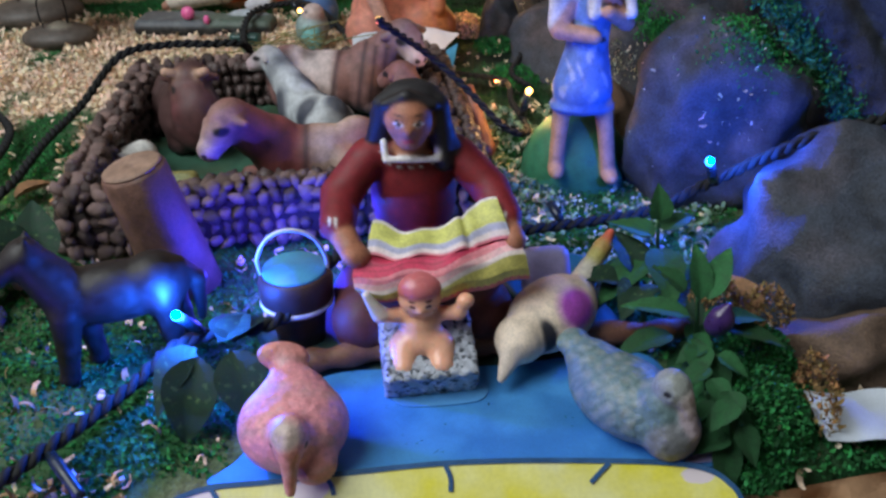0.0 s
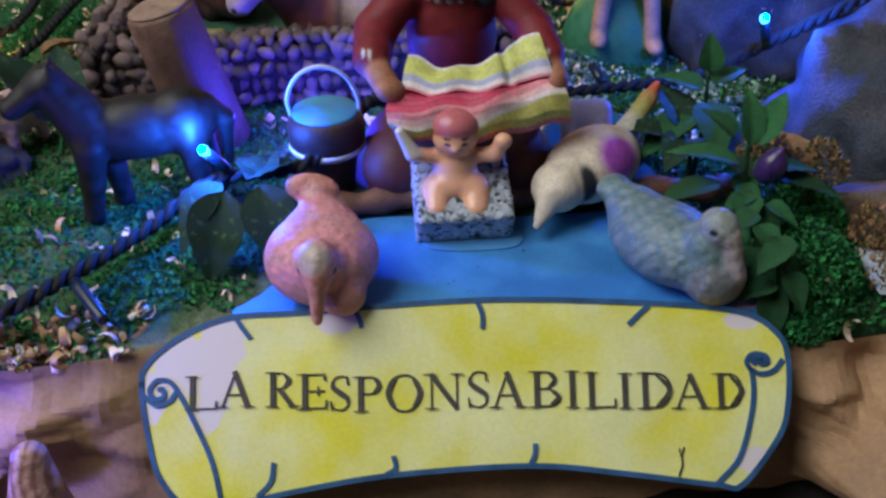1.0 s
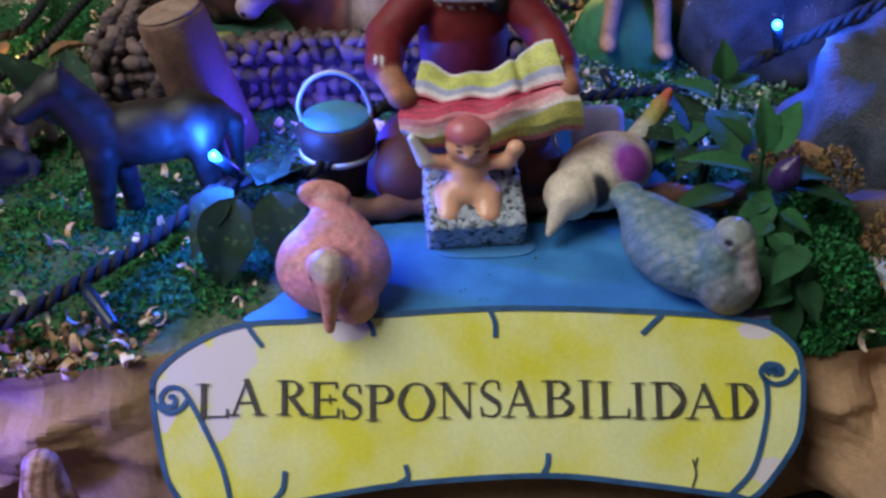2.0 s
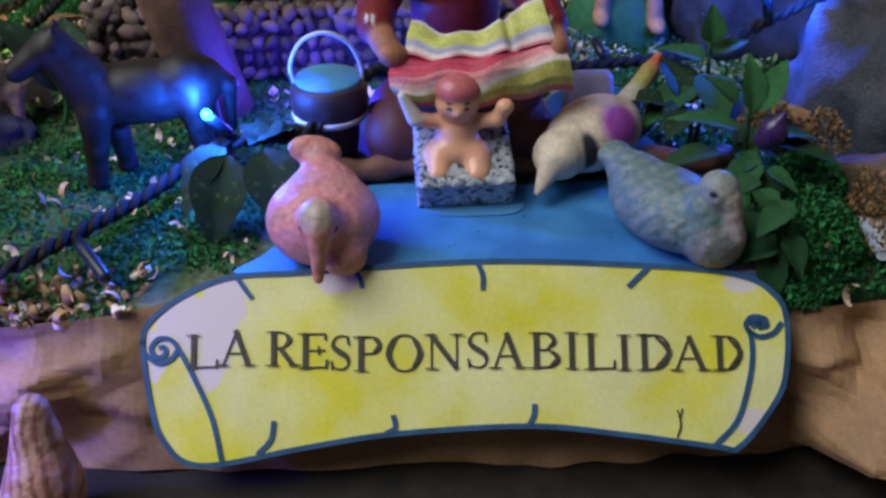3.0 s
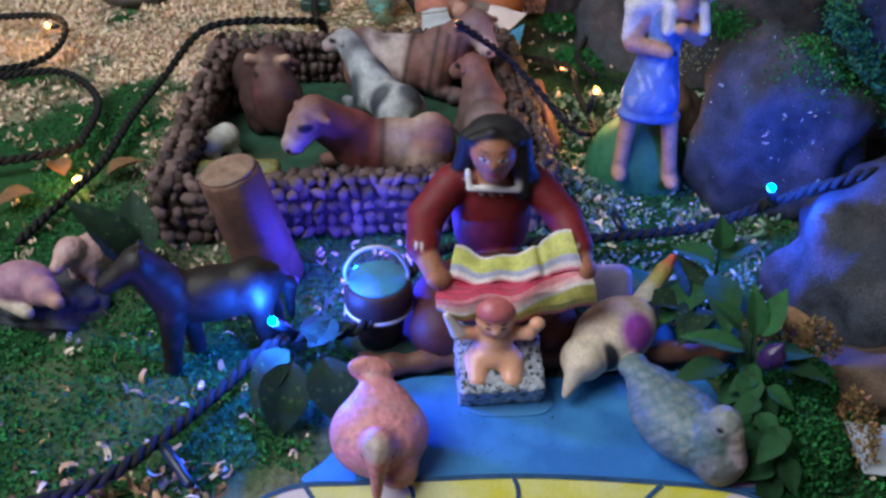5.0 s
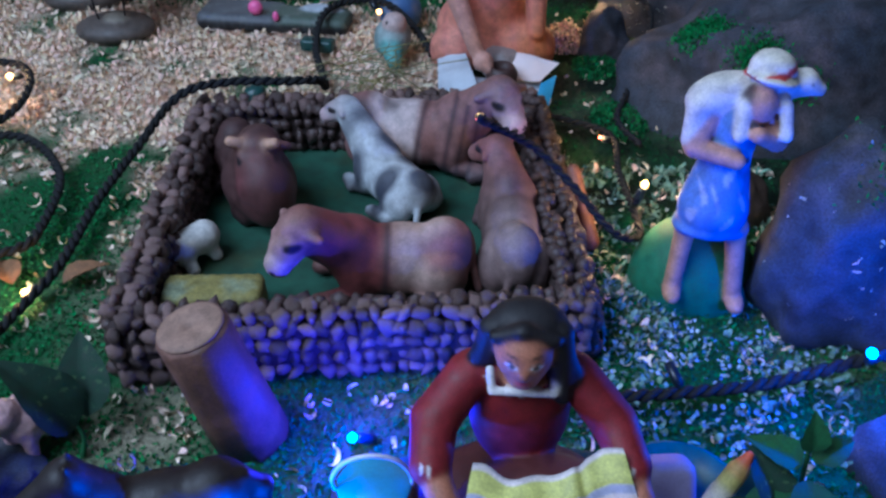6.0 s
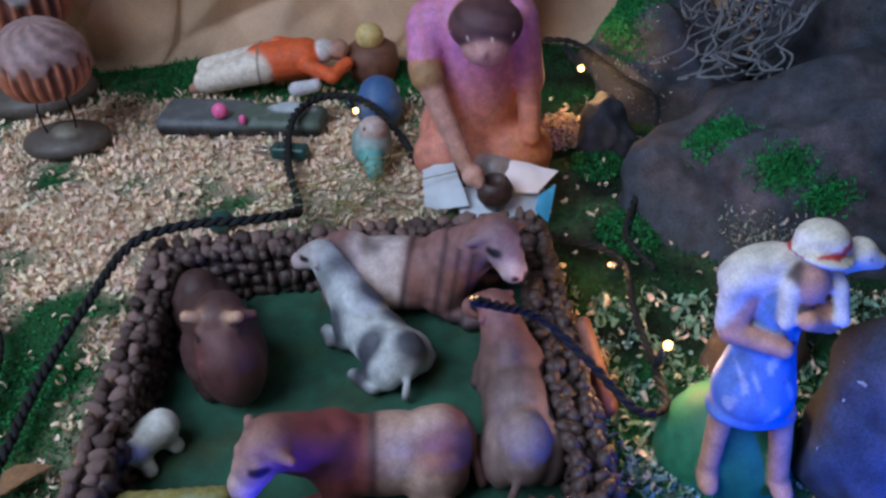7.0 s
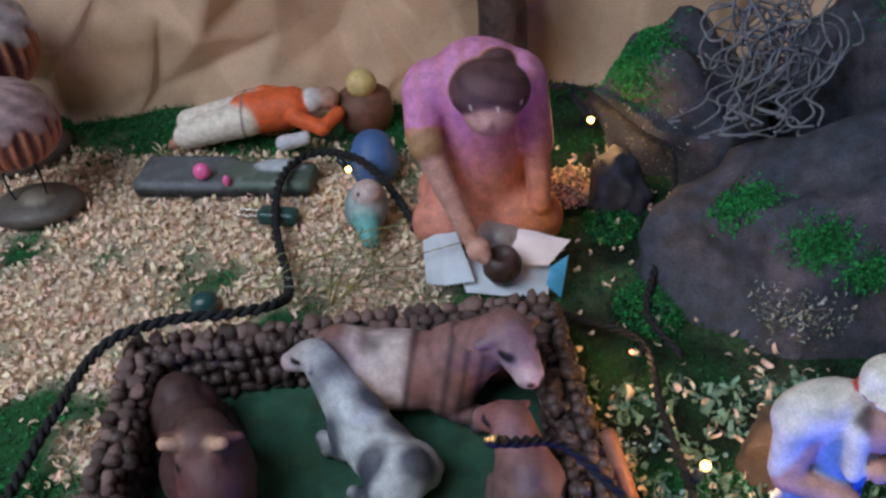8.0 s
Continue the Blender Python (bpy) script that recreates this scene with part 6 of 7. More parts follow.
# Added dark post: fills in the shaded recess between the two wall papers.
gap_axis = smooth_path([(0, 0, -0.004), (0.003, 0.004, 0.09), (-0.004, 0.010, 0.20), (0.006, 0.018, 0.34)], 14)
bv, bf = tube(gap_axis, np.linspace(0.023, 0.018, len(gap_axis)), 26)
ba = np.arange(len(bv)) % 26 / 26 * 2 * math.pi
ridge = 0.0016 * np.sin(ba * 7 + 40 * bv[:, 2]) + 0.0012 * np.sin(ba * 11 - 70 * bv[:, 2])
bv = bv + np.stack([np.cos(ba) * ridge, np.sin(ba) * ridge, 0 * ba], 1)
thing("dead_branch", mesh_of("dead_branch", bv, bf, material("gap_shade_tone", (0.055, 0.036, 0.032), 0.65, vary=0.5, scale=90, fine=600, bump=0.9, depth=0.002)), (-0.028, 1.110, 0.0), label="dark rough upright added for the shaded gap between the paper walls", category="branch")

# roots tangled over the rocks
rng2 = random.Random(17)
roots = []
for i in range(40):
    p = Vector((0.168 + rng2.gauss(0, 0.016), 0.975 + rng2.gauss(0, 0.014), 0.125 + rng2.gauss(0, 0.022)))
    yaw, turn = rng2.uniform(0, 6.28), rng2.choice((-1, 1)) * rng2.uniform(0.15, 0.45)
    pts = []
    for j in range(rng2.randrange(14, 30)):
        pts.append(tuple(p))
        turn += rng2.gauss(0, 0.14)
        turn = max(-0.75, min(0.75, turn))
        yaw += turn
        step = Vector((math.cos(yaw), rng2.gauss(0, 0.3), math.sin(yaw))) * 0.0060
        pull = Vector((0.168, 0.975, 0.122)) - p
        p = p + step + Vector((pull.x * 0.07, pull.y * 0.12, pull.z * 0.045))
    roots.append(tube(smooth_path(pts, 4), rng2.uniform(0.0006, 0.0011), 6))
for i in range(14):
    x0, z0 = 0.130 + 0.006 * i, 0.085 + rng2.uniform(0, 0.02)
    pts = [(x0 + 0.012, 0.975, z0 + 0.03), (x0 + rng2.gauss(0, 0.006), 0.958, z0 + 0.014), (x0 - 0.012 + rng2.gauss(0, 0.010), 0.945, z0 + 0.008), (x0 - 0.014 + rng2.gauss(0, 0.014), 0.932, z0 + 0.004), (x0 - 0.026 + rng2.gauss(0, 0.012), 0.922, z0 - 0.002), (x0 - 0.022 + rng2.gauss(0, 0.012), 0.914, z0 + 0.002)]
    roots.append(tube(smooth_path(pts, 6), rng2.uniform(0.0007, 0.0011), 6))
thing("root_tangle", mesh_of("root_tangle", *joined(roots), M_TWIG), label="tangle of thin grey roots lying over the rocks", category="roots", kind="stuff")
twigs = []
for i in range(26):
    a = Vector((-0.138 + rng2.gauss(0, 0.020), 0.850 + rng2.gauss(0, 0.014), 0.030))
    d = Vector((rng2.gauss(0, 0.03), rng2.gauss(0, 0.02), rng2.uniform(0.0, 0.02)))
    twigs.append(tube(smooth_path([a - d, a + Vector((0, 0, 0.004)), a + d], 5), 0.0005, 4))
thing("dry_straw", mesh_of("dry_straw", *joined(twigs), M_HAY), label="loose dry straw along the corral wall", category="straw", kind="stuff")

# ---- cables with small lamps ----


def cable(name, pts, label, bulbs=(), r=0.0025):
    path = smooth_path(pts, 14)
    seg = np.linalg.norm(np.diff(path, axis=0), axis=1)
    arc = np.concatenate([[0], np.cumsum(seg)])
    s = np.arange(0, arc[-1], 0.0022)
    p = np.stack([np.interp(s, arc, path[:, i]) for i in range(3)], 1)
    tang = np.gradient(p, axis=0)
    tang /= np.linalg.norm(tang, axis=1, keepdims=True)
    side = np.cross(tang, (0, 0, 1.0))
    side /= np.linalg.norm(side, axis=1, keepdims=True) + 1e-9
    up = np.cross(side, tang)
    ob = empty(name, tuple(p[0]), label, "light string", "light strings")
    for k in range(2):
        a = (s / 0.016 * 2 * math.pi + k * math.pi)[:, None]
        strand = p + (side * np.cos(a) + up * np.sin(a)) * r * 0.72 - p[0]
        part("wire", mesh_of("wire", *tube(strand, r * 0.85, 6), M_WIRE), ob)
    for base, tip, glow in bulbs:
        b, t = np.array(base) - p[0], np.array(tip) - p[0]
        d = (t - b) / np.linalg.norm(t - b)
        part("socket", mesh_of("socket", *tube([b, b + (t - b) * 0.3, b + (t - b) * 0.9, t - d * 0.0015], [0.0024, 0.0030, 0.0028, 0.0022], 10), M_SOCKET), ob, "dark lamp socket")
        if glow:
            bm = bmesh.new()
            bmesh.ops.create_uvsphere(bm, u_segments=12, v_segments=8, radius=0.0026 if glow is not M_GLOWR else 0.0013)
            me = bpy.data.meshes.new("bulb")
            bm.to_mesh(me)
            bm.free()
            me.materials.append(glow)
            bo = part("bulb", me, ob, "glowing lamp bulb", Matrix.Translation(t + d * 0.001))
            bo.visible_shadow = False
    return ob


cable("light_string", [(-0.26, 0.275, 0.006), (-0.198, 0.294, 0.016), (-0.172, 0.322, 0.019), (-0.150, 0.362, 0.018), (-0.126, 0.388, 0.028), (-0.081, 0.396, 0.034), (-0.055, 0.430, 0.050), (-0.045, 0.475, 0.030), (-0.02, 0.50, 0.02), (0.042, 0.506, 0.022), (0.105, 0.514, 0.026),
                       (0.135, 0.520, 0.030), (0.175, 0.515, 0.055), (0.22, 0.49, 0.092), (0.30, 0.50, 0.10), (0.42, 0.55, 0.06)], "thick black twisted cable with small blue lamps",
      [((-0.240, 0.280, 0.008), (-0.236, 0.246, 0.006), M_GLOWB), ((-0.118, 0.391, 0.032), (-0.125, 0.381, 0.048), M_GLOWB), ((-0.173, 0.322, 0.018), (-0.150, 0.298, 0.012), None), ((0.165, 0.512, 0.052), (0.157, 0.498, 0.071), M_GLOWB), ((0.075, 0.512, 0.026), (0.068, 0.524, 0.034), None), ((-0.085, 0.480, 0.006), (-0.094, 0.472, 0.016), M_GLOWB)])
cable("light_string", [(-0.330, 0.500, 0.006), (-0.316, 0.560, 0.010), (-0.306, 0.600, 0.014), (-0.308, 0.670, 0.016), (-0.300, 0.735, 0.022), (-0.268, 0.752, 0.056), (-0.235, 0.768, 0.060), (-0.198, 0.776, 0.058), (-0.172, 0.792, 0.052), (-0.180, 0.850, 0.018),
                       (-0.203, 0.923, 0.016), (-0.205, 0.975, 0.026), (-0.185, 1.005, 0.028), (-0.144, 0.985, 0.034), (-0.112, 0.945, 0.026), (-0.093, 0.905, 0.020)], "black twisted cable along the corral wall",
      [((-0.310, 0.580, 0.012), (-0.318, 0.576, 0.010), M_GLOWW), ((-0.160, 0.985, 0.036), (-0.152, 0.978, 0.030), M_GLOWW)])
cable("light_string", [(-0.56, 0.70, 0.01), (-0.470, 0.735, 0.012), (-0.405, 0.752, 0.014), (-0.352, 0.705, 0.014), (-0.336, 0.640, 0.014), (-0.345, 0.610, 0.014), (-0.420, 0.585, 0.012), (-0.52, 0.58, 0.01)], "loose loop of black twisted cable on sawdust", ())
cable("light_string", [(-0.52, 0.86, 0.02), (-0.445, 0.845, 0.028), (-0.425, 0.815, 0.020), (-0.440, 0.770, 0.012), (-0.52, 0.745, 0.01)], "black cable with warm lamp on shavings", [((-0.436, 0.832, 0.024), (-0.441, 0.823, 0.028), M_GLOWW)])
cable("light_string", [(-0.040, 0.622, 0.122), (-0.030, 0.632, 0.110), (-0.006, 0.650, 0.086), (0.020, 0.640, 0.064), (0.046, 0.628, 0.040), (0.064, 0.640, 0.030), (0.062, 0.670, 0.030), (0.058, 0.730, 0.020), (0.055, 0.790, 0.016), (0.010, 0.819, 0.014), (-0.02, 0.83, 0.02)],
      "dark cable with warm lamps over the corral wall", [((-0.034, 0.630, 0.113), (-0.040, 0.626, 0.118), M_GLOWR), ((0.062, 0.668, 0.032), (0.066, 0.663, 0.053), M_GLOWW), ((0.055, 0.780, 0.016), (0.048, 0.777, 0.020), M_GLOWR)], 0.0019)
cable("light_string", [(0.012, 1.050, 0.060), (0.040, 1.040, 0.060), (0.075, 0.985, 0.055), (0.097, 0.950, 0.052), (0.090, 0.900, 0.030), (0.074, 0.861, 0.014), (0.064, 0.82, 0.012), (0.080, 0.780, 0.012)], "dark cable between the painted rocks", [((0.030, 1.040, 0.058), (0.041, 0.997, 0.058), M_GLOWW)], 0.0019)

plug = empty("plug", (-0.205, 0.943, 0.010), "dark green electric plug with two metal prongs", "plug", rz=172)
part("body", sculpt("body", [box((0, 0, 0), (0.016, 0.007, 0.006), 0.003, (1, 1, 1))], M_PLUG, 30), plug)
for sy in (-1, 1):
    part("prong", box_mesh("prong", (0.0155, sy * 0.004 - 0.0006, -0.002), (0.033, sy * 0.004 + 0.0006, 0.002), M_METAL, 0.0003), plug, "flat steel prong")

# ---- sawdust, shavings and moss ----
g = np.random.RandomState(12)


def allowed(x, y):
    inside = np.ones_like(x, bool)
    quad = [FL, FR, BR, BLc]
    for i in range(4):
        a, b = quad[i], quad[(i + 1) % 4]
        t = (b - a) / np.linalg.norm(b - a)
        inside &= ((x - a[0]) * -t[1] + (y - a[1]) * t[0]) > -0.012
    card = (x > -0.098) & (x < 0.120) & (y < 0.40) & (y > 0.29) & (y > 0.30 + (-0.075 - x) * 1.6)
    base = ((x / 0.095) ** 2 + ((y - 0.432) / 0.048) ** 2) < 1
    board = (x > -0.142) & (x < 0.134) & (y < 0.322)
    return ~inside & ~card & ~base & ~board & (y > edge(x) + 0.001) & (y < 1.16)


def scatter(n, box4):
    x, y = g.uniform(box4[0], box4[1], n), g.uniform(box4[2], box4[3], n)
    ok = allowed(x, y)
    return x[ok], y[ok]


def euler_rows(n, flat):
    a, b, c = g.uniform(0, 6.283, n), g.normal(0, flat, n), g.normal(0, flat, n)
    ca, sa, cb, sb, cc, sc = np.cos(a), np.sin(a), np.cos(b), np.sin(b), np.cos(c), np.sin(c)
    R = np.empty((n, 3, 3))
    R[:, 0] = np.stack([ca * cb, ca * sb * sc - sa * cc, ca * sb * cc + sa * sc], 1)
    R[:, 1] = np.stack([sa * cb, sa * sb * sc + ca * cc, sa * sb * cc - ca * sc], 1)
    R[:, 2] = np.stack([-sb, cb * sc, cb * cc], 1)
    return R


def strips(x, y, z, colours, radius, width, sweep, segs, flat):
    """One curled strip at each place, as arrays of vertices, faces and colours."""
    n = len(x)
    a = sweep[:, None] * np.linspace(-0.5, 0.5, segs + 1)[None]
    lx, lz = radius[:, None] * np.sin(a), radius[:, None] * (1 - np.cos(a))
    loc = np.zeros((n, segs + 1, 2, 3))
    taper = 1 - 0.5 * np.abs(np.linspace(-1, 1, segs + 1)) ** 2
    loc[..., 0], loc[..., 2] = lx[..., None], lz[..., None]
    loc[:, :, 0, 1], loc[:, :, 1, 1] = -width[:, None] / 2 * taper, width[:, None] / 2 * taper
    loc = loc.reshape(n, -1, 3)
    V = np.einsum("nij,nkj->nki", euler_rows(n, flat), loc) + np.stack([x, y, z], 1)[:, None]
    k = 2 * (segs + 1)
    base = (np.arange(n) * k)[:, None, None]
    quads = np.array([(2 * s, 2 * s + 1, 2 * s + 3, 2 * s + 2) for s in range(segs)])[None] + base
    return V.reshape(-1, 3), quads.reshape(-1, 4), np.repeat(colours, k, axis=0)


def stuff(name, V, F, C, label, category):
    me = bpy.data.meshes.new(name)
    me.vertices.add(len(V))
    me.vertices.foreach_set("co", V.astype(np.float32).ravel())
    me.loops.add(F.size)
    me.loops.foreach_set("vertex_index", F.astype(np.int32).ravel())
    me.polygons.add(len(F))
    me.polygons.foreach_set("loop_start", np.arange(0, F.size, 4, dtype=np.int32))
    me.update(calc_edges=True)
    c = np.ones((len(V), 4), np.float32)
    c[:, :3] = C
    me.attributes.new("paint", "FLOAT_COLOR", "POINT").data.foreach_set("color", c.ravel())
    me.materials.append(M_FLAKE)
    me.polygons.foreach_set("use_smooth", [True] * len(me.polygons))
    return thing(name, me, label=label, category=category, kind="stuff")


def greens(n):
    c = GREEN * g.uniform(0.35, 1.5, (n, 1))
    return c * g.uniform(0.85, 1.2, (n, 3))


def tans(n):
    return TAN * g.uniform(0.82, 1.18, (n, 1)) * g.uniform(0.92, 1.08, (n, 3))


# fine green dust everywhere it is not bare shavings
x1, y1 = scatter(52000, (-0.36, 0.30, 0.27, 0.70))
x2, y2 = scatter(36000, (-0.62, 0.40, 0.62, 1.16))
x, y = np.concatenate([x1, x2]), np.concatenate([y1, y2])
keep = g.uniform(0, 1, len(x)) > tan_share(x, y) * 1.02
x, y = x[keep], y[keep]
x3, y3 = scatter(14000, (-0.55, 0.08, 0.99, 1.16))
x, y = np.concatenate([x, x3[y3 > 1.03]]), np.concatenate([y, y3[y3 > 1.03]])
n = len(x)
big = np.where(y < 0.5, 1.5, 1.25)
stuff("green_sawdust", *strips(x, y, ground_z(x, y) + g.uniform(0, 0.0032, n), greens(n) * bed_darkening(x, y)[:, None], big * g.uniform(0.0008, 0.0018, n), big * g.uniform(0.0007, 0.0016, n), g.uniform(1.0, 2.6, n), 2, 0.9), "fine green dyed sawdust spread as grass", "sawdust")
x1, y1 = scatter(7000, (-0.36, 0.30, 0.27, 0.62))
x2, y2 = scatter(21000, (-0.62, 0.30, 0.60, 1.06))
x3, y3 = g.uniform(-0.235, -0.118, 190), 0.0
y3 = edge(x3) + np.abs(g.normal(0, 0.016, 190)) + 0.001
x, y = np.concatenate([x1, x2]), np.concatenate([y1, y2])
pale_side = (x > 0.02) & (y > 0.48) & (y < 0.77) & (waves(x, y, 9, 60) > -0.25)
keep = g.uniform(0, 1, len(x)) < np.maximum(tan_share(x, y), np.where(pale_side, 0.9, np.where((x > -0.02) & (y > 0.7), 0.03, 0.07)))
lipn = (x3 < -0.14) | (y3 > 0.322)
x, y = np.concatenate([x[keep], x3[lipn]]), np.concatenate([y[keep], y3[lipn]])
pale_side = np.concatenate([pale_side[keep], np.zeros(lipn.sum(), bool)])
n = len(x)
cols = tans(n)
front = (y < 0.40) & (x < 0) & (g.uniform(0, 1, n) < 0.7)
cols = np.where(front[:, None], np.array((0.55, 0.34, 0.18)) * g.uniform(0.5, 1.3, (n, 1)), cols)
mix = np.array((0.22, 0.36, 0.26)) * g.uniform(0.5, 1.3, (n, 1))
cols = np.where((pale_side & (g.uniform(0, 1, n) < 0.8))[:, None], mix, cols)
stuff("wood_shavings", *strips(x, y, ground_z(x, y) + g.uniform(0.0, 0.003, n), cols, g.uniform(0.0020, 0.0056, n), g.uniform(0.0016, 0.0044, n), g.uniform(1.2, 5.6, n), 7, 0.95), "curled pale wood shavings strewn on the ground", "wood shavings")


cx_, cy_ = g.uniform(-0.07, 0.11, 46), g.uniform(0.318, 0.385, 46)
ok_ = cy_ > 0.318 + np.abs(cx_) * 0.25
cx_, cy_ = cx_[ok_], cy_[ok_]
stuff("crumbs", *strips(cx_, cy_, np.full(len(cx_), 0.0128), greens(len(cx_)) * 0.5, g.uniform(0.0004, 0.0010, len(cx_)), g.uniform(0.0004, 0.0010, len(cx_)), g.uniform(1, 2, len(cx_)), 2, 0.3), "dark crumbs scattered on the blue card", "crumbs")


x, y = scatter(6500, (0.0, 0.30, 0.46, 0.72))
keep = waves(x, y, 27, 75) + 0.5 * np.exp(-(((x - 0.10) / 0.06) ** 2 + ((y - 0.565) / 0.05) ** 2)) > g.uniform(-0.1, 0.7, len(x))
x, y = x[keep], y[keep]
n = len(x)
stuff("pale_sawdust", *strips(x, y, ground_z(x, y) + g.uniform(0.001, 0.005, n), np.array((0.34, 0.44, 0.44)) * g.uniform(0.5, 1.5, (n, 1)), g.uniform(0.0012, 0.0030, n), g.uniform(0.0014, 0.0034, n), g.uniform(0.8, 2.2, n), 3, 0.6), "pale blue green sawdust flakes by the shepherd", "sawdust")


def moss_patch(centres, n, label, name="moss", tone=GREEN, size=1.0):
    P, N = [], []
    for (cx, cy, cz), (rx, ry, rz) in centres:
        d = g.normal(size=(n, 3))
        d /= np.linalg.norm(d, axis=1, keepdims=True)
        d[:, 2] = np.abs(d[:, 2])
        P.append(np.array((cx, cy, cz)) + d * np.array((rx, ry, rz)) * g.uniform(0.75, 1.05, (n, 1)))
    P = np.concatenate(P)
    m = len(P)
    c = tone * g.uniform(0.4, 1.6, (m, 1)) * g.uniform(0.85, 1.2, (m, 3))
    return stuff(name, *strips(P[:, 0], P[:, 1], P[:, 2], c, size * g.uniform(0.0010, 0.0022, m), size * g.uniform(0.0009, 0.0020, m), g.uniform(1, 3, m), 2, 1.3), label, "moss")


moss_patch([((0.150, 0.345, 0.006), (0.022, 0.032, 0.026)), ((0.140, 0.322, 0.0), (0.018, 0.014, 0.014)), ((0.158, 0.385, 0.008), (0.020, 0.024, 0.024))], 3200, "thick green moss mound at the front edge", tone=GREEN * 0.85)
for k in range(16):
    lx, ly = 0.124 + 0.004 * math.sin(k * 2.3), 0.378 - 0.0042 * k
    vine = plant((lx, ly, 0.012), [((0, 0, 0.020 - 0.0006 * k), (-20 + 12 * math.sin(k), 10 * math.cos(k), 150 + 47 * math.sin(k * 1.7)), 0.80 + 0.14 * math.sin(k * 3.1), LEAF_B), ((0.003, 0, 0.018), (-35, 0, 200 + 60 * math.cos(k)), 0.75, LEAF_B), ((-0.002, 0.002, 0.012), (-45, 0, 230 + 50 * math.sin(k * 2.1)), 0.8, LEAF_A), ((0.001, 0.003, 0.028), (-15, 0, 170 + 70 * math.sin(k * 1.3)), 0.7, LEAF_B)], "trailing small plastic leaves beside the pond", 0.02) if k % 2 == 0 else None
moss_patch([((0.176, 0.350, 0.014), (0.008, 0.022, 0.028)), ((0.165, 0.400, 0.030), (0.014, 0.014, 0.018)), ((0.140, 0.405, 0.035), (0.014, 0.010, 0.016))], 380, "dry ochre moss beside the green mound", tone=np.array((0.25, 0.15, 0.055)))
# moss on the rocks


def rock_patch(ri, direction, spread, n, label, tone=(0.025, 0.20, 0.045)):
    at, r, _, _, _ = ROCKS[ri]
    d = np.array(direction, float) + g.normal(0, spread, (n, 3))
    d /= np.linalg.norm(d, axis=1, keepdims=True)
    ob = [o for o in scene.objects if o.type == "MESH" and o.name.split(".")[0] == "rock"][ri]
    pts = []
    for q in d:
        far = Vector(q * np.array(r) * 3)
        hit, loc, _, _ = ob.ray_cast(far, -far)
        if hit:
            pts.append(np.array(loc) + np.array(at))
    P = np.array(pts)
    m = len(P)
    c = np.array(tone) * g.uniform(0.4, 1.6, (m, 1)) * g.uniform(0.85, 1.2, (m, 3))
    stuff("moss", *strips(P[:, 0], P[:, 1], P[:, 2], c, g.uniform(0.0014, 0.0028, m), g.uniform(0.0012, 0.0024, m), g.uniform(1, 3, m), 2, 1.2), label, "moss")


bpy.context.view_layer.update()
rock_patch(0, (-0.67, -0.2, 0.71), 0.10, 1900, "bright green moss patch on the large rock")
rock_patch(0, (-0.29, -0.72, 0.64), 0.085, 1500, "bright green moss patch on the large rock")
rock_patch(0, (-0.02, -0.89, 0.46), 0.08, 1000, "bright green moss patch on the large rock")
rock_patch(4, (-0.6, -0.18, 0.78), 0.19, 5200, "bright green moss on the back rock")
rock_patch(5, (-0.1, -0.5, 0.7), 0.15, 2000, "bright green moss on the tall rock")
rock_patch(1, (0.2, -0.3, 0.8), 0.2, 900, "green moss on the upright rock")
rock_patch(0, (-0.41, -0.9, 0.11), 0.13, 330, "pale dry sawdust flecks on the large rock", (0.32, 0.34, 0.30))
rock_patch(1, (-0.1, -0.7, 0.5), 0.5, 60, "pale sawdust flecks on the upright rock", (0.40, 0.42, 0.38))
rock_patch(4, (-0.5, -0.5, 0.2), 0.4, 160, "pale sawdust flecks on the back rock", (0.34, 0.36, 0.34))
rock_patch(6, (-0.75, -0.5, 0.35), 0.2, 3600, "strip of green moss on the dark rock")

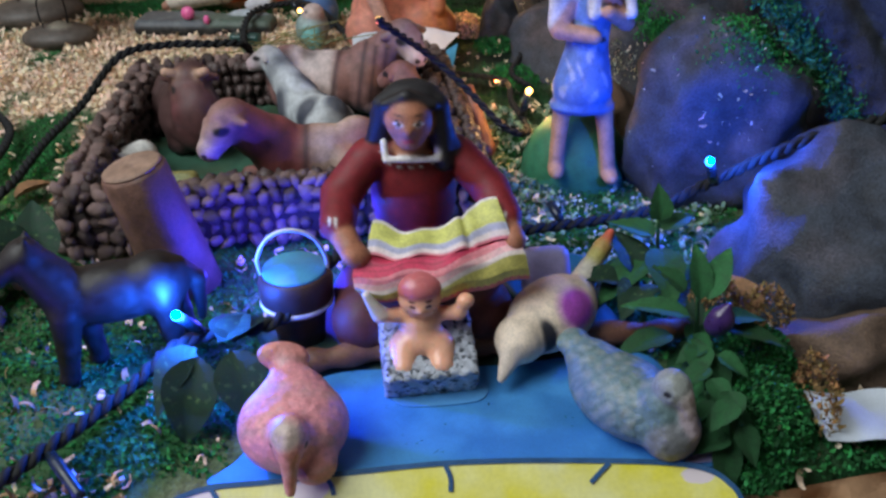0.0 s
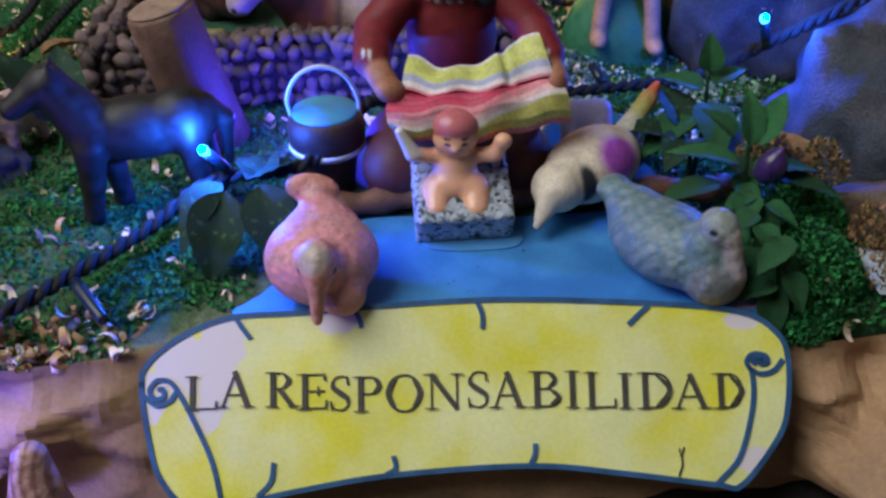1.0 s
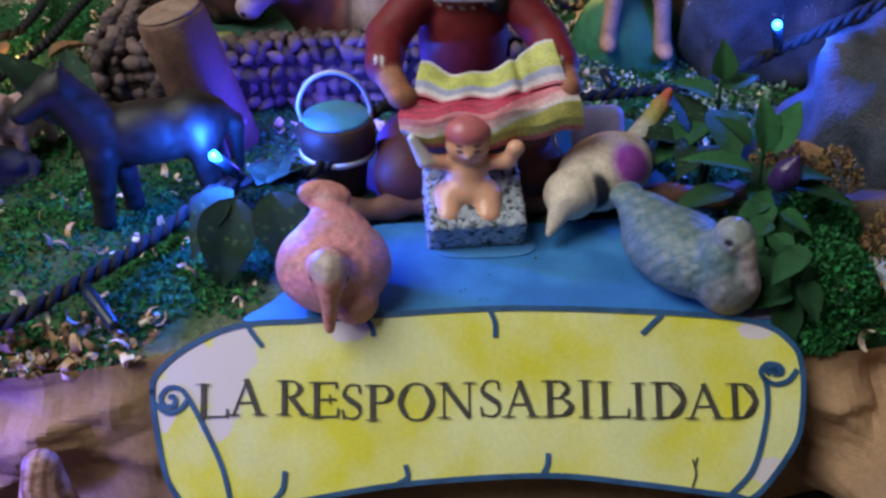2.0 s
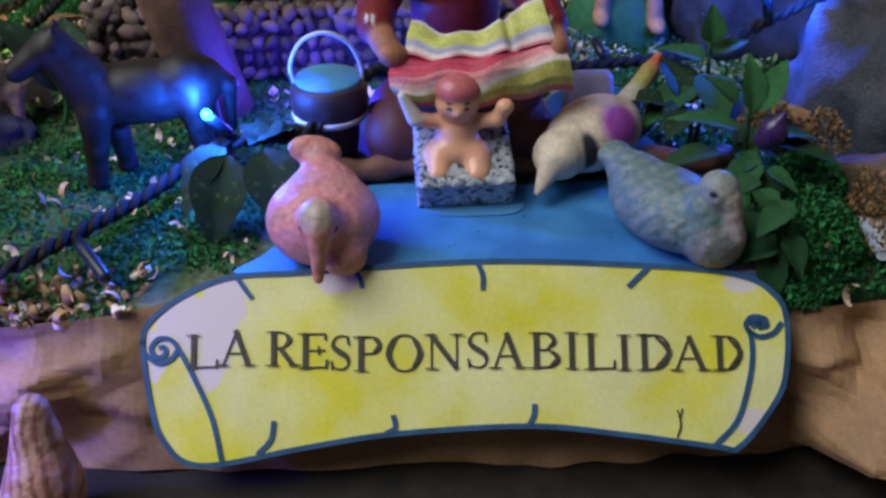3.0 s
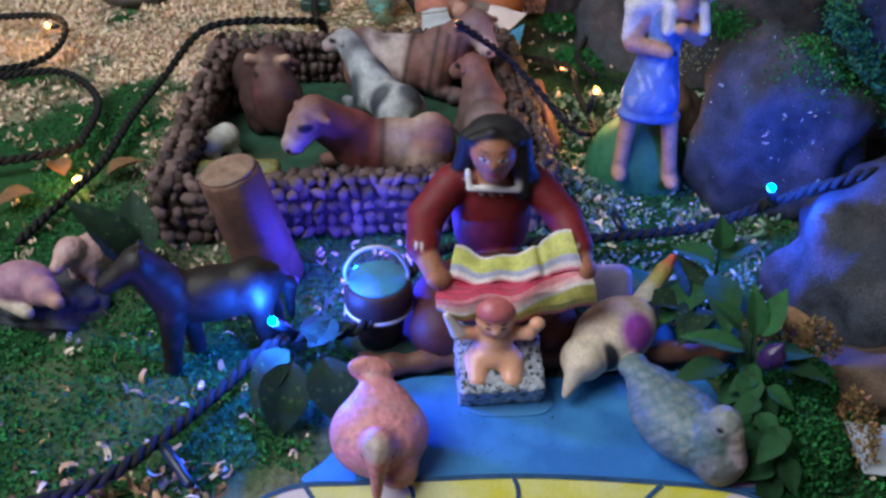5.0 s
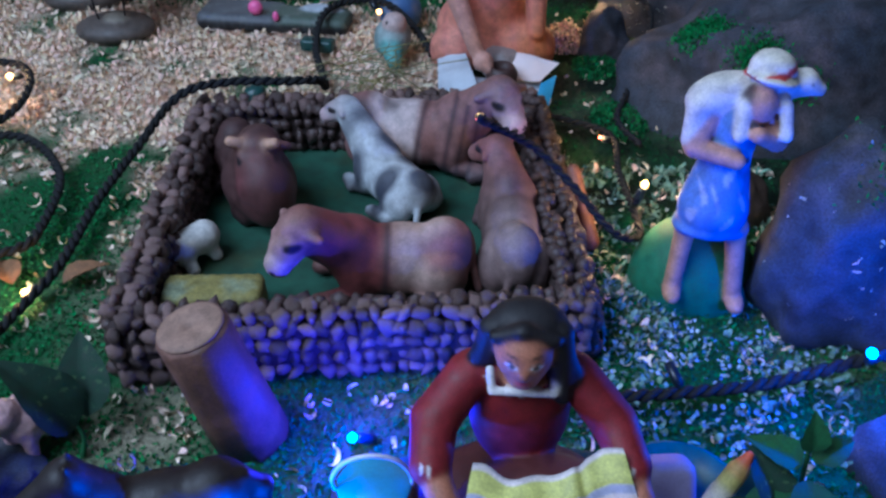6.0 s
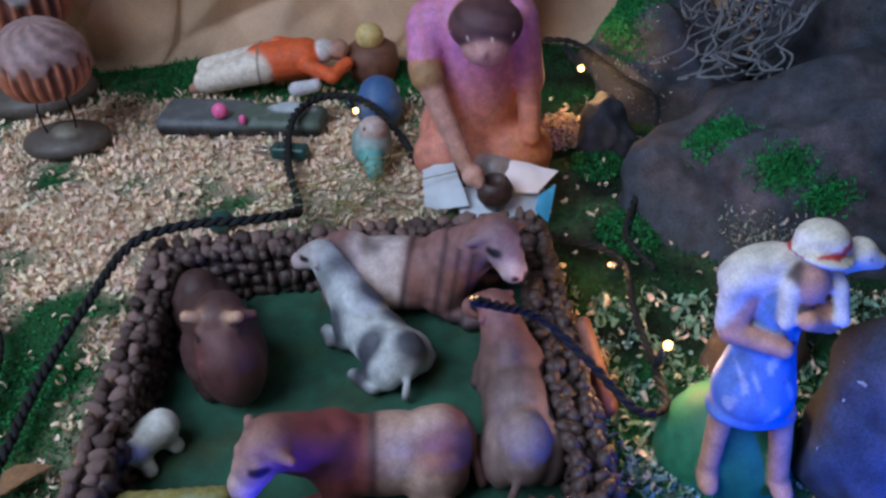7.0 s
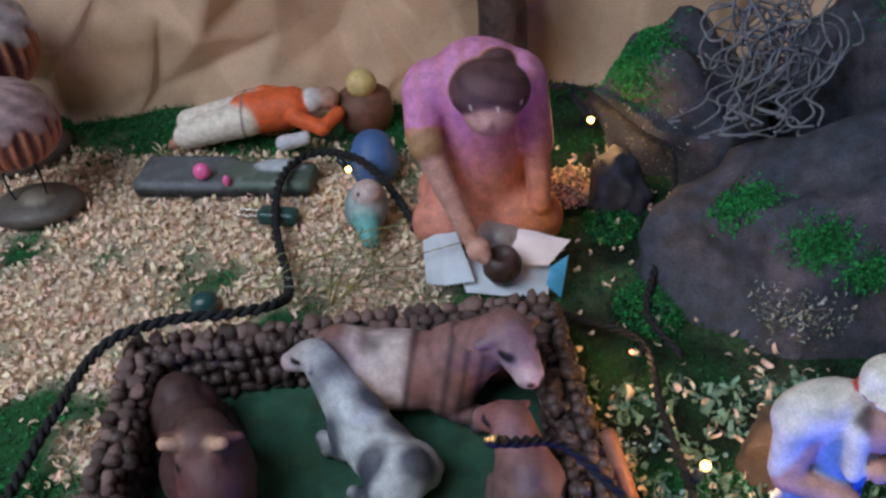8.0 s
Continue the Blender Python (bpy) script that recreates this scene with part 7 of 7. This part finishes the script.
moss_patch([((0.068, 0.835, 0.0), (0.024, 0.030, 0.012)), ((0.054, 0.935, 0.0), (0.022, 0.026, 0.010))], 1500, "low clumps of green moss between the rocks")
moss_patch([((0.024, 0.975, 0.004), (0.020, 0.022, 0.020))], 700, "heap of pale shavings behind the kneeling figure", "wood_shavings", TAN * 0.8, 1.5)
strip_path = smooth_path([(0.206, 0.595, 0.148), (0.236, 0.595, 0.110), (0.266, 0.595, 0.074), (0.303, 0.595, 0.032)], 12)
slab_rock = sculpt("rock", [cap((0.228, 0.615, 0.152), (0.330, 0.615, 0.025), 0.020, 0.028, (1, 1, 1)), cap((0.268, 0.645, 0.160), (0.365, 0.645, 0.035), 0.040, 0.050, (1, 1, 1)), ell((0.33, 0.65, 0.03), (0.06, 0.05, 0.06), (1, 1, 1))], M_ROCK, 60, None, ripple=0.0008)
thing("leaning_rock", slab_rock, label="dark leaning slab of painted rock with mossy edge", category="rock", group="painted rocks")
k = g.randint(0, len(strip_path), 3400)
P = strip_path[k] + g.normal(0, 1, (3400, 3)) * (0.0055, 0.006, 0.0055)
c = np.array((0.03, 0.17, 0.06)) * g.uniform(0.4, 1.7, (3400, 1)) * g.uniform(0.85, 1.2, (3400, 3))
stuff("moss", *strips(P[:, 0], P[:, 1], P[:, 2], c, g.uniform(0.0012, 0.0024, 3400), g.uniform(0.0010, 0.0020, 3400), g.uniform(1, 3, 3400), 2, 1.3), "thick green moss along the leaning rock edge", "moss")

# ---- stones of the corral wall ----
for key in ("front", "left", "back"):
    own = walls["own_" + key]
    limit = {"front": 190, "left": 56, "back": 54}[key]
    own.sort(key=lambda q: -q[1].translation.z)
    for i, m, nm in own[:limit]:
        part("stone", stones[i], walls[key], m=m)
    rest += own[limit:]
allv, allf, o = [], [], 0
for i, m, nm in rest:
    me = stones[i]
    V = np.array([vv.co[:] for vv in me.vertices])
    M = np.array(m)
    allv.append(V @ M[:3, :3].T + M[:3, 3])
    allf += [tuple(k + o for k in p.vertices) for p in me.polygons]
    o += len(V)
st = part("rubble", mesh_of("rubble", np.concatenate(allv), allf, M_STONE), corral)
st["kind"] = "stuff"
